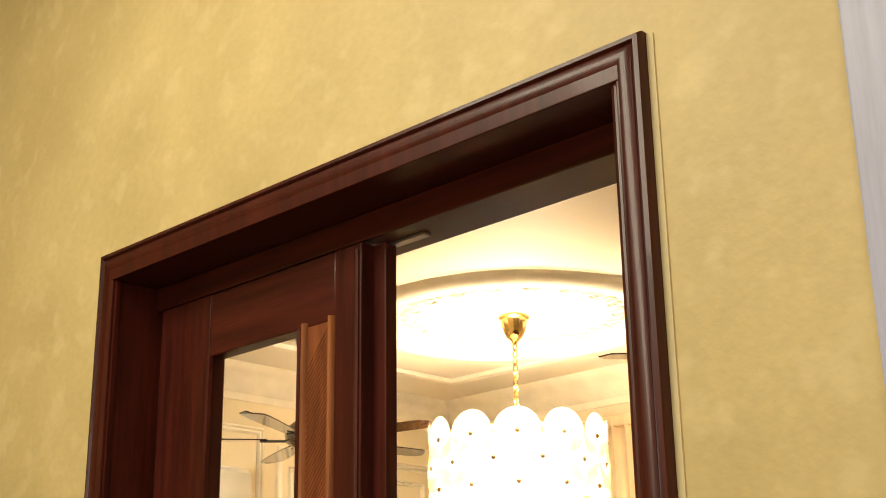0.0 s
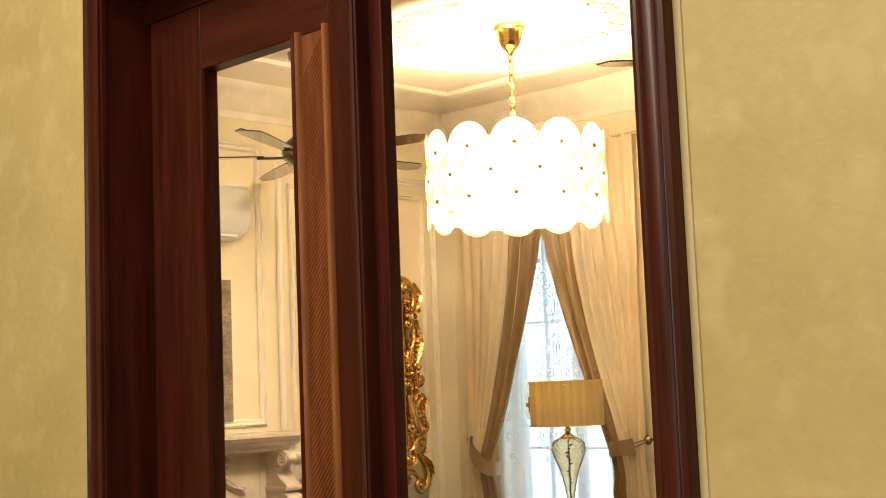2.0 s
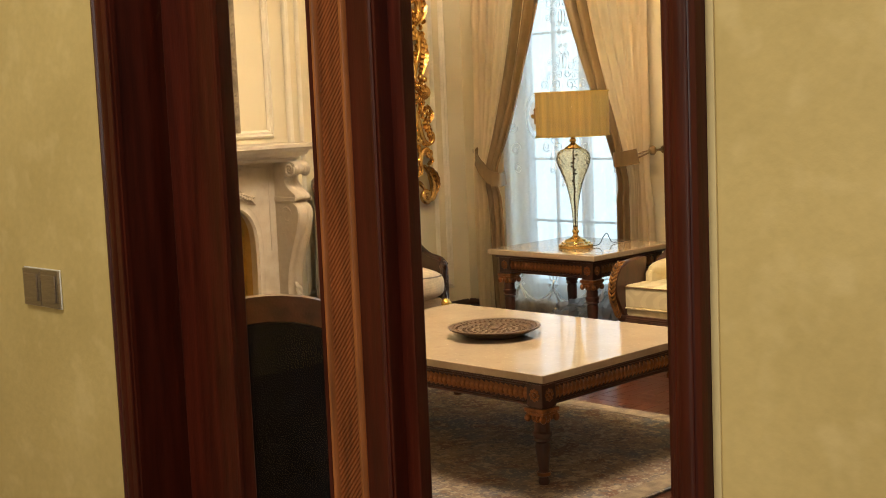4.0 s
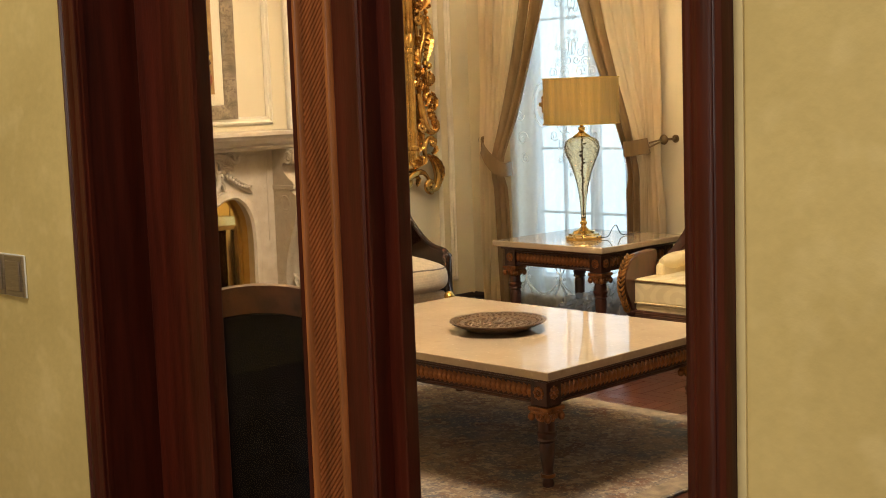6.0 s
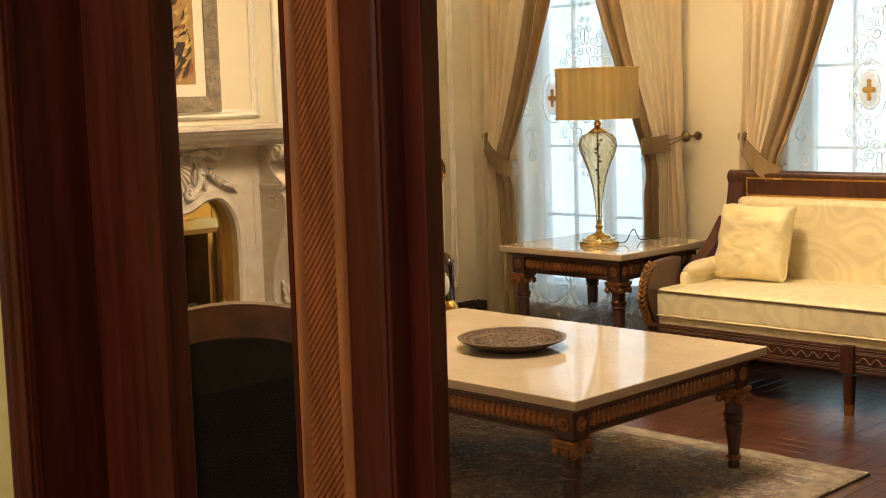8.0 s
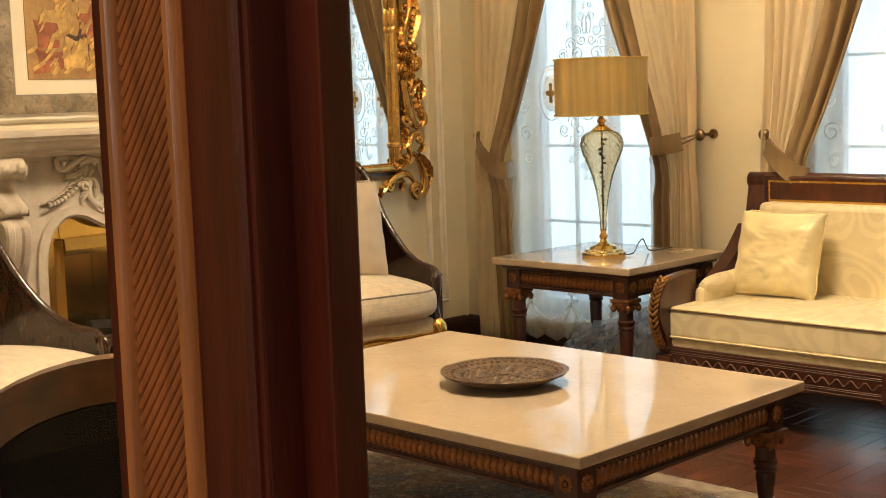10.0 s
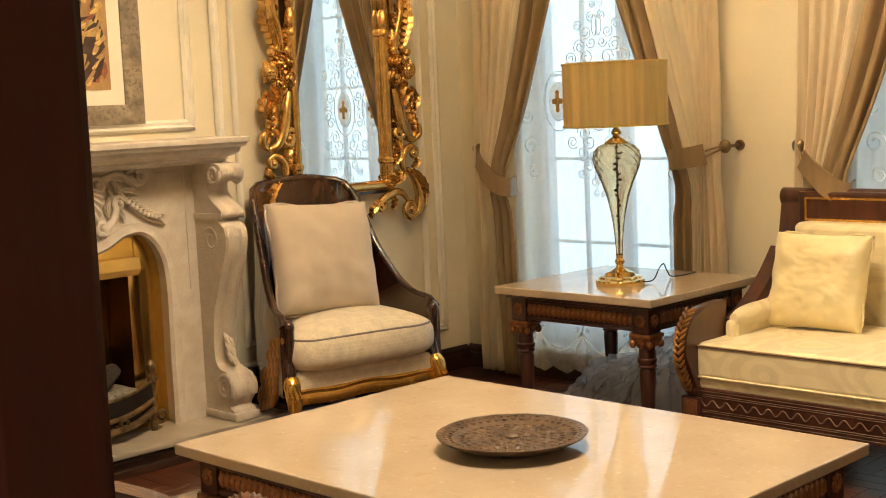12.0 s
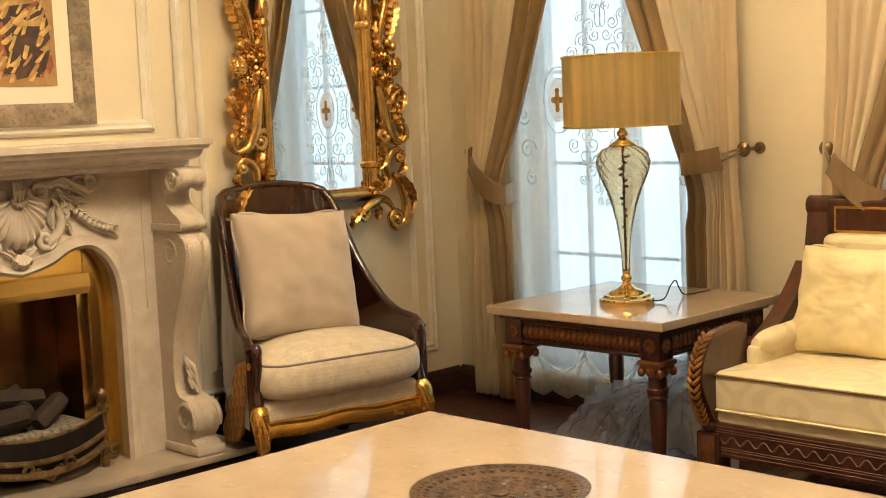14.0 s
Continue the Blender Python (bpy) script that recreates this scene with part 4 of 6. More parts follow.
    box(min(x + s * 0.075, x + s * 0.125), max(x + s * 0.075, x + s * 0.125), 0.17, SD - 0.12, 0.40, 0.50, 0.02, bm)
    part("arm_pad", bm, DAMASK, sofa)
for x in (SL / 2,):
    bm = box(x - 0.03, x + 0.03, -0.002, 0.05, 0.172, 0.288, 0.004)
    lathe([(0.018, 0.0), (0.020, 0.05), (0.022, 0.052), (0.026, 0.165)], 14, bm, centre=(x, 0.026, 0))
    leg = part("leg", bm, REDWALNUT, sofa)
    part("foot_cap", lathe([(0.020, 0.0), (0.023, 0.048)], 14, centre=(x, 0.026, 0.0015)), BRASS, leg)
for x in (0.05, SL - 0.05):
    part("leg", lathe([(0.018, 0.0), (0.028, 0.30)], 12, centre=(x, SD - 0.12, 0)), REDWALNUT, sofa)


def creased(bm, w, h, seed, deep):
    """Soft ridges that run in from the corners and the lower edge."""
    for v in bm.verts:
        u, q = 2 * v.co.x / w, 2 * v.co.y / h
        edge = max(abs(u), abs(q))
        far = max(0.0, 1 - edge) ** 0.5
        warp = noise.noise((u * 1.7 + seed, q * 1.7, 0.3 * seed))
        ridge = 1 - abs(noise.noise(((u - 0.6 * q) * 2.4 + 0.9 * warp, (q + 0.5 * u) * 5.0 + warp * 1.6, seed * 2.0))) * 2.2
        low = 0.35 + 0.65 * min(1.0, 0.55 + abs(u) * 0.5 + max(0.0, -q) * 0.5)
        v.co.z += math.copysign(deep * ridge * far * low, v.co.z - 0.04)
    return bm


def throw_pillow(label, m, w, h, thick, material, seed):
    p = thing("throw_pillow", m, label, "pillow")
    body = part("pillow_body", creased(cushion(w, h, thick, 44, 0.86, -0.08, wrinkle=0.012, seed=seed), w, h, seed, 0.0035 if material is VELVET else 0.007), material, p)
    edge = [(-w / 2, -h / 2), (0, -h / 2 * 0.95), (w / 2, -h / 2), (w / 2 * 0.95, 0), (w / 2, h / 2), (0, h / 2 * 0.95), (-w / 2, h / 2), (-w / 2 * 0.95, 0)]
    part("piping", tube(smooth_path([(a * 1.0, b * 1.0, thick / 2) for a, b in edge], 5, True), 0.004, 6, closed=True), material, p)
    return p


throw_pillow("gold silk scatter pillow on the sofa", pose(-1.275, 4.325, 0.592, 72, 0, 1), 0.355, 0.335, 0.13, SILK, 1.0)
throw_pillow("gold silk scatter pillow on the sofa", pose(-0.42, 4.33, 0.592, 72, 0, 4), 0.345, 0.345, 0.13, SILK, 5.0)


# ---- winged armchairs ----
feather = [None]


def armchair(m, label):
    """Front towards -y. A curved lacquer shell, gilded legs and wings."""
    c = thing("armchair", m, label, "armchair", "winged armchairs")
    outer = bmesh.new()
    N = 44
    plan, tops = [], []
    for k in range(N + 1):
        u = 2 * k / N - 1
        a = abs(u)
        if a > 0.52:         # the side, from the arm's front to the back corner
            s = (a - 0.52) / 0.48
            x, y = 0.262 + 0.078 * s ** 0.8, 0.08 - 0.365 * s
        elif a > 0.30:       # the rounded corner
            q = (a - 0.30) / 0.22 * math.pi / 2
            x, y = 0.142 + 0.12 * math.sin(q), 0.08 + 0.12 * math.cos(q)
        else:
            x, y = 0.142 * a / 0.30, 0.20
        plan.append((x if u >= 0 else -x, y))
        if a < 0.36:
            z = 1.012 - 0.018 * (a / 0.36) ** 2.5
        elif a < 0.48:
            z = 0.994 - 0.10 * ((a - 0.36) / 0.12) ** 2
        elif a < 0.92:
            z = 0.894 - 0.382 * (1 - (1 - (a - 0.48) / 0.44) ** 2.1)
        else:
            z = 0.512 - 0.04 * ((a - 0.92) / 0.08) ** 2
        tops.append(z)
    rows = 8
    grid = {}
    T = 0.026
    for side in (0, 1):
        for k, ((x, y), z) in enumerate(zip(plan, tops)):
            x0, y0 = plan[max(0, k - 1)]
            x1, y1 = plan[min(N, k + 1)]
            d = Vector((x1 - x0, y1 - y0)).normalized()
            nx, ny = -d.y, d.x
            for r in range(rows + 1):
                zz = 0.20 + (z - 0.20) * r / rows
                rake = 0.05 * max(0, zz - 0.42) * (1 if y > 0.05 else max(0, (y + 0.285) / 0.335))
                narrow = 1 - 0.085 * min(1.0, max(0.0, (zz - 0.46) / 0.26)) ** 0.8
                grid[side, k, r] = outer.verts.new(((x + nx * T * side) * narrow, y + ny * T * side + rake, zz))
    for side in (0, 1):
        for k in range(N):
            for r in range(rows):
                q = [grid[side, k, r], grid[side, k + 1, r], grid[side, k + 1, r + 1], grid[side, k, r + 1]]
                outer.faces.new(q if side == 0 else q[::-1])
    for k in range(N):
        for r in (0, rows):
            outer.faces.new((grid[0, k, r], grid[0, k + 1, r], grid[1, k + 1, r], grid[1, k, r]))
    for k in (0, N):
        for r in range(rows):
            outer.faces.new((grid[0, k, r], grid[0, k, r + 1], grid[1, k, r + 1], grid[1, k, r]))
    rim = [(grid[0, k, rows].co + grid[1, k, rows].co) / 2 for k in range(N + 1)]
    shell = part("backrest", outer, WALNUT, c, "dark glossy lacquered curved back")
    part("rim", tube(rim, 0.017, 10), WALNUT, shell)
    for s in (-1, 1):
        bm = ball(s * 0.330, -0.285, 0.470, 0.024, 0.028, 0.032, seg=14, rings=10)
        sweep(smooth_path([(s * 0.330, -0.29, 0.47), (s * 0.330, -0.285, 0.40), (s * 0.328, -0.270, 0.34), (s * 0.330, -0.285, 0.27), (s * 0.330, -0.27, 0.235)]), circle(0.021, 10), bm, up=(0, 1, 0))
        part("arm_front", bm, WALNUT, c)
        wing = part("wing", sweep(smooth_path([(s * 0.340, -0.235, 0.43), (s * 0.344, -0.205, 0.36), (s * 0.346, -0.165, 0.27), (s * 0.342, -0.115, 0.17)]), [(-0.008, -0.035), (0.008, -0.035), (0.010, 0.0), (0.008, 0.035), (-0.008, 0.035)], up=(0, 1, 0)), FEATHER, c, "gilded carved feather wing")
        for row in range(7):     # rows of feathers, longer towards the tip
            for j in range(3 + row % 2 + (row > 2)):
                long = 0.8 + 0.16 * row
                at = pose(s * (0.356 - 0.002 * row), -0.262 + j * 0.034 + row * 0.017 - 0.010 * (row % 2), 0.418 - row * 0.039 - 0.010 * j, 38, 0, 0) @ Matrix.Diagonal((1, 1, long, 1))
                if feather[0] is None:
                    feather[0] = part("feather", ball(0, 0, 0, 0.013, 0.022, 0.036, seg=12, rings=8), FEATHER, wing, m=at).data
                else:
                    fo = new("feather", feather[0])
                    fo.parent, fo.matrix_basis = wing, at
        bm = sweep(smooth_path([(s * 0.325, -0.275, 0.265), (s * 0.335, -0.300, 0.235), (s * 0.335, -0.305, 0.17), (s * 0.325, -0.285, 0.08), (s * 0.33, -0.295, 0.0)]), circle(0.026, 12), up=(0, 1, 0), scale=[1.15, 1.25, 1.3, 1.3, 1.3, 1.3, 1.25, 1.2, 1.15, 1.1, 1.0, 0.95, 0.9, 0.85, 0.8, 0.75, 0.72, 0.7, 0.68, 0.66, 0.65, 0.65, 0.68, 0.72, 0.78])
        for q in (-1, 0, 1):
            tube([(s * 0.333 + q * 0.017, -0.322 + abs(q) * 0.009, 0.255), (s * 0.335 + q * 0.017, -0.338 + abs(q) * 0.009, 0.20), (s * 0.333 + q * 0.012, -0.325 + abs(q) * 0.006, 0.13)], 0.010, 8, bm)
        part("leg", bm, GOLD, c, "gold leaf front leg")
        part("leg", sweep([(s * 0.26, 0.20, 0.23), (s * 0.275, 0.235, 0.10), (s * 0.285, 0.27, 0.0)], [(-0.02, -0.02), (0.02, -0.02), (0.02, 0.02), (-0.02, 0.02)], up=(0, 1, 0)), WALNUT, c)
    # apron: a rounded rail that dips in the middle and swells into the legs
    run = [(0.315 * (2 * k / 28 - 1), -0.288, 0.192 + 0.006 * math.cos(2 * math.pi * (2 * k / 28 - 1)) * (1 - abs(2 * k / 28 - 1) ** 2)) for k in range(29)]
    bm = sweep(run, [(-0.016, 0.034), (0.006, 0.034), (0.016, 0.026), (0.013, 0.014), (0.020, 0.002), (0.018, -0.018), (0.008, -0.030), (-0.016, -0.030)], up=(0, 0, 1))
    part("apron", bm, GOLD, c, "gold leaf shaped apron")
    part("seat_rail", box(-0.31, 0.31, -0.26, 0.20, 0.15, 0.20, 0.004), NAVY, c)
    part("seat_base", box(-0.310, 0.310, -0.298, -0.14, 0.215, 0.290, 0.016, seg=3), SEATCLOTH, c)
    sp = lambda a, e: math.copysign(abs(a) ** e, a)

    def on_seat(phi, th):        # a stuffed pad with rounded sides, narrower at the back, inside the shell
        x = 0.336 * sp(math.cos(phi), 0.36) * sp(math.cos(th), 0.34)
        y = -0.080 + 0.285 * sp(math.cos(phi), 0.36) * sp(math.sin(th), 0.34)
        z = 0.085 * sp(math.sin(phi), 0.62)
        if z > 0:
            z += 0.050 * sp(math.sin(phi), 1.5) * (1 - (x / 0.36) ** 2) * (1 - ((y + 0.08) / 0.33) ** 2)
        lim = 0.262 + 0.078 * max(0.0, min(1.0, (0.08 - y) / 0.365)) ** 0.8 if y < 0.08 else 0.142 + math.sqrt(max(0.0, 0.0144 - (y - 0.08) ** 2))
        return Vector((x * min(1.0, (lim + 0.004) / 0.345), y, 0.366 + z + 0.003 * noise.noise((x * 14, y * 14, z * 8))))

    bm = bmesh.new()
    NR, NT = 16, 56
    rings = [[bm.verts.new(on_seat(math.pi * (r / NR - 0.5) * 0.995, 2 * math.pi * (k + 0.5) / NT)) for k in range(NT)] for r in range(NR + 1)]
    for a, b in zip(rings, rings[1:]):
        for k in range(NT):
            bm.faces.new((a[k], a[(k + 1) % NT], b[(k + 1) % NT], b[k]))
    bm.faces.new(rings[0])
    bm.faces.new(rings[-1])
    seat_ = part("seat_cushion", bm, SEATCLOTH, c)
    loop = [on_seat(0.46, math.radians(a)) for a in range(-195, 16, 5)]
    part("piping", tube(loop, 0.0045, 6), mat("grey_piping", (0.30, 0.26, 0.22), 0.6), seat_)
    return c


ARM1 = pose(-3.095, 3.505, 0, 0, 0, 78)
armchair(ARM1, "dark lacquer armchair with cream seat, gold legs and carved wings")
armchair(pose(-2.72, 1.53, 0, 0, 0, 108.5), "matching dark lacquer armchair with gold legs before the hearth")
throw_pillow("beige velvet pillow leaning in the armchair", ARM1 @ pose(-0.045, 0.035, 0.672, 74, 3, 0), 0.44, 0.44, 0.19, VELVET, 9.0)


# ---- arched navy chair near the door ----
def navy_chair(m):
    c = thing("upholstered_chair", m, "wooden armchair with arched back, navy upholstery and carved arm ends", "armchair")
    N = 20
    arch = [(0.28 * math.cos(math.pi * (1 - k / N)), 0.0, 0.685 + 0.165 * math.sin(math.pi * k / N)) for k in range(N + 1)]
    path = [(-0.275, -0.02, 0.25)] + [(x, 0, z) for x, _, z in arch] + [(0.275, -0.02, 0.25)]
    part("back_frame", sweep(path, [(-0.036, -0.022), (0.036, -0.022), (0.036, 0.022), (-0.036, 0.022)], up=(0, 1, 0)), CARVEDWOOD, c, "arched wooden back frame")
    bm = bmesh.new()
    f, b = [], []
    for k in range(N + 1):
        x = -0.246 + 0.492 * k / N
        top = 0.660 + 0.150 * math.sqrt(max(0, 1 - (x / 0.258) ** 2))
        for lst, y in ((f, -0.035), (b, 0.024)):
            lst.append((bm.verts.new((x, y, 0.27)), bm.verts.new((x, y + (0.012 if lst is b else -0.012), 0.5)), bm.verts.new((x, y, top))))
    for k in range(N):
        for lst in (f, b):
            for j in (0, 1):
                bm.faces.new((lst[k][j], lst[k + 1][j], lst[k + 1][j + 1], lst[k][j + 1]))
        for j in (0, 2):
            bm.faces.new((f[k][j], f[k + 1][j], b[k + 1][j], b[k][j]))
    for k in (0, N):
        for j in (0, 1):
            bm.faces.new((f[k][j], f[k][j + 1], b[k][j + 1], b[k][j]))
    part("back_panel", bm, NAVY, c)
    part("seat", box(-0.26, 0.26, -0.52, 0.0, 0.26, 0.43, 0.03, seg=3), NAVY, c)
    for s in (-1, 1):
        arm = part("arm", sweep(smooth_path([(s * 0.27, 0.0, 0.63), (s * 0.285, -0.16, 0.658), (s * 0.295, -0.32, 0.668), (s * 0.295, -0.465, 0.663)]), [(-0.03, -0.02), (0.03, -0.02), (0.03, 0.02), (-0.03, 0.02)]), CARVEDWOOD, c)
        bm = ball(s * 0.295, -0.475, 0.658, 0.040, 0.050, 0.042, seg=16, rings=10)
        for k in range(9):
            a = math.pi * k / 8
            c0, s0 = math.cos(a), math.sin(a)
            acanthus(bm, [(s * 0.295 + 0.036 * c0, -0.415, 0.658 + 0.036 * s0), (s * 0.295 + 0.047 * c0, -0.465, 0.658 + 0.045 * s0), (s * 0.295 + 0.043 * c0, -0.510, 0.640 + 0.040 * s0), (s * 0.295 + 0.024 * c0, -0.528, 0.610 + 0.020 * s0)], 0.016, 4, 0.006, (c0, -0.25, s0 + 0.05), 4)
        tagged(part("arm_carving", bm, CARVEDWOOD, arm, "carved leaf arm end"), kind="stuff")
        part("arm_post", sweep(smooth_path([(s * 0.295, -0.475, 0.63), (s * 0.295, -0.455, 0.50), (s * 0.265, -0.48, 0.36), (s * 0.25, -0.50, 0.28)]), circle(0.027, 10), up=(0, 1, 0)), CARVEDWOOD, arm)
        part("leg", lathe([(0.018, 0), (0.024, 0.06), (0.030, 0.28)], 12, centre=(s * 0.25, -0.47, 0)), CARVEDWOOD, c)
        part("leg", lathe([(0.018, 0), (0.026, 0.28)], 12, centre=(s * 0.25, -0.01, 0)), CARVEDWOOD, c)
    return c


navy_chair(pose(-0.375, 0.71, 0.0, 0, 0, 235))

# ---- fireplace ----
YC = 2.48                    # its middle
FX = -3.27                   # face of the surround
mantel = thing("fireplace_mantel", pose(0, YC, 0), "carved pale limestone fireplace surround with shell and scrolls", "fireplace")


def arch_line(n=40):
    """The shaped head of the opening: (y, z) from one foot to the other."""
    half = smooth_path([(-0.372, 0, 0.10), (-0.372, 0, 0.35), (-0.372, 0, 0.66), (-0.345, 0, 0.79), (-0.275, 0, 0.865), (-0.19, 0, 0.868), (-0.10, 0, 0.825), (0.0, 0, 0.800)], 6)
    left = [(p.x, p.z) for p in half]
    return left + [(-y, z) for y, z in left[::-1][1:]]


def surround():
    bm = bmesh.new()
    line = arch_line()
    for x0, x1 in ((FX, FX - 0.15),):
        front, back, of, ob_ = [], [], [], []
        for (y, z) in line:
            oy, oz = (0.53 if y > 0 else -0.53, z) if z < 0.66 else (y * 0.53 / 0.372, 1.11)
            front.append(bm.verts.new((x0, y, z)))
            back.append(bm.verts.new((x1, y, z)))
            of.append(bm.verts.new((x0, oy, oz)))
        for k in range(len(line) - 1):
            bm.faces.new((front[k], front[k + 1], of[k + 1], of[k]))
            bm.faces.new((front[k], front[k + 1], back[k + 1], back[k]))
    return bm


part("surround", surround(), STONE, mantel)
for s in (-1, 1):
    part("side_panel", box(WX, FX - 0.001, min(s * 0.52, s * 0.61), max(s * 0.52, s * 0.61), 0.10, 1.112, 0.003), STONE, mantel)
part("frieze", box(WX, FX - 0.002, -0.61, 0.61, 1.085, 1.112, 0.002), STONE, mantel)
part("arch_moulding", sweep([(FX, y, z) for y, z in arch_line()], [(-0.03, -0.004), (0.012, -0.004), (0.016, 0.010), (0.004, 0.022), (-0.012, 0.016), (-0.03, 0.020)], up=(1, 0, 0)), STONE, mantel, "moulded rim round the opening")
# stepped shelf
shelf = [(0.0, 1.112), (0.125, 1.112), (0.130, 1.122), (0.140, 1.126), (0.142, 1.136), (0.160, 1.140), (0.176, 1.150), (0.184, 1.164), (0.186, 1.172), (0.200, 1.174), (0.206, 1.186), (0.214, 1.190), (0.216, 1.208), (0.212, 1.211), (0.0, 1.211)]
bm = bmesh.new()
ends = []
for s in (-1, 1):
    ends.append([bm.verts.new((FX + o - 0.0 if o else WX, s * (0.575 + max(0.0, o - 0.125) * 0.75), z)) for o, z in shelf])
for k in range(len(shelf) - 1):
    bm.faces.new((ends[0][k], ends[0][k + 1], ends[1][k + 1], ends[1][k]))
for s in (0, 1):             # returned ends
    back = [bm.verts.new((WX, v.co.y, v.co.z)) for v in ends[s][1:-1]]
    for k in range(len(back) - 1):
        bm.faces.new((ends[s][k + 1], ends[s][k + 2], back[k + 1], back[k]))
part("shelf", bm, STONE, mantel, "moulded limestone mantel shelf")


def console():
    """Scrolled side bracket: outline in x z, thickness along y; the front face stands smooth between the pitted cheeks."""
    bm = bmesh.new()
    outline = smooth_path([(0.0, 0, 0.11), (0.185, 0, 0.11), (0.190, 0, 0.140), (0.165, 0, 0.158), (0.192, 0, 0.195), (0.192, 0, 0.245), (0.155, 0, 0.290), (0.105, 0, 0.305), (0.082, 0, 0.345), (0.080, 0, 0.43), (0.098, 0, 0.53), (0.140, 0, 0.64), (0.185, 0, 0.74), (0.205, 0, 0.81), (0.195, 0, 0.86), (0.150, 0, 0.892), (0.185, 0, 0.905), (0.180, 0, 0.930), (0.125, 0, 0.965), (0.092, 0, 1.00), (0.098, 0, 1.035), (0.165, 0, 1.040), (0.195, 0, 1.065), (0.190, 0, 1.095), (0.150, 0, 1.111), (0.0, 0, 1.111)], 4)
    rows = []
    for y, grow in ((-0.052, 0.96), (-0.044, 1.0), (-0.020, 1.0), (-0.012, 0.955), (0.012, 0.955), (0.020, 1.0), (0.044, 1.0), (0.052, 0.96)):
        rows.append([bm.verts.new((p.x * grow, y, p.z)) for p in outline])
    for a, b in zip(rows, rows[1:]):
        for k in range(len(outline)):
            j = (k + 1) % len(outline)
            bm.faces.new((a[k], a[j], b[j], b[k]))
    for r in (rows[0], rows[-1]):
        bmesh.ops.triangle_fill(bm, edges=[bm.edges.get((r[k], r[(k + 1) % len(r)])) for k in range(len(r))], use_beauty=True)
    return bm


for s in (-1, 1):
    c = part("console", console(), TRAVERTINE, mantel, "scrolled limestone bracket", m=pose(FX, s * 0.565, 0))
    for q in (-1, 1):
        y = q * 0.053
        shrink = lambda n: [1.0 - 0.55 * k / n for k in range(n + 1)]
        part("volute", tube(spiral(0.135, 0.232, 0.056, 2.1, -0.6, y, 34, 1, 0.12), 0.0105, 8, scale=shrink(34), up=(0, 1, 0)), TRAVERTINE, c)
        part("volute", tube(spiral(0.142, 1.068, 0.040, 1.9, 0.4, y, 30, -1, 0.12), 0.0095, 8, scale=shrink(30), up=(0, 1, 0)), TRAVERTINE, c)
        part("volute", tube(spiral(0.098, 0.815, 0.048, 1.5, 2.4, y - q * 0.004, 28, -1, 0.2), 0.0070, 8, scale=shrink(28), up=(0, 1, 0)), TRAVERTINE, c)
        part("cheek_band", box(0.0, 0.185, min(y, y + q * 0.006), max(y, y + q * 0.006), 0.893, 0.918, 0.003), TRAVERTINE, c)
    bm = bmesh.new()
    for k in range(6):
        acanthus(bm, [(0.088 + 0.002 * k, (k % 2 - 0.5) * 0.012, 0.44 - 0.018 * k), (0.106 + 0.003 * k, (k % 2 - 0.5) * 0.020, 0.425 - 0.018 * k), (0.116 + 0.003 * k, (k % 2 - 0.5) * 0.022, 0.400 - 0.018 * k)], 0.016, 3, 0.006, (1, 0, 0.3), 4)
    part("leaf_drop", bm, STONE, c)
    part("plinth", box(-0.005, 0.205, -0.060, 0.060, 0.101, 0.135, 0.008), STONE, c)


def scallop(n=13):
    """A fluted shell, wide at the top and closing to a point, its ribs standing proud."""
    bm = bmesh.new()
    top, grid = 0.062, []
    cols = n * 6
    for r in range(11):
        t = r / 10
        row = []
        for k in range(cols + 1):
            u = k / cols
            a = math.pi * (1.03 + 0.94 * u)
            reach = 0.150 * (0.80 + 0.30 * math.sin(math.pi * u) ** 1.5) * t
            wave = 0.5 + 0.5 * math.cos(2 * math.pi * n * u)
            edge = 1 + 0.035 * wave * (t > 0.85)
            x = 0.012 + 0.022 * math.sin(math.pi * min(1, t * 0.75)) + 0.013 * wave * t ** 0.6 - 0.018 * (t > 0.98)
            row.append(bm.verts.new((x, 0.82 * reach * edge * math.cos(a), top + reach * edge * math.sin(a))))
        grid.append(row)
    for a, b in zip(grid, grid[1:]):
        for k in range(cols):
            bm.faces.new((a[k], a[k + 1], b[k + 1], b[k]))
    return bm


crest_shell = part("shell", scallop(), STONE, mantel, "carved scallop shell", m=pose(FX, 0, 0.985))
bm = bmesh.new()
for k, (dy, ln) in enumerate(((-0.012, 0.030), (0.0, 0.040), (0.012, 0.030))):
    tube([(0.030, dy, 0.112), (0.044, dy, 0.085), (0.034, dy, 0.085 - ln)], 0.008, 8, bm, scale=[0.8, 1.1, 0.5], up=(1, 0, 0.1))
for k in range(7):
    a = math.pi * (1.1 + 0.8 * k / 6)
    ball(0.038, 0.026 * math.cos(a), 0.062 + 0.024 * math.sin(a), 0.008, 0.008, 0.008, bm, 8, 6)
part("shell_hinge", bm, STONE, crest_shell)
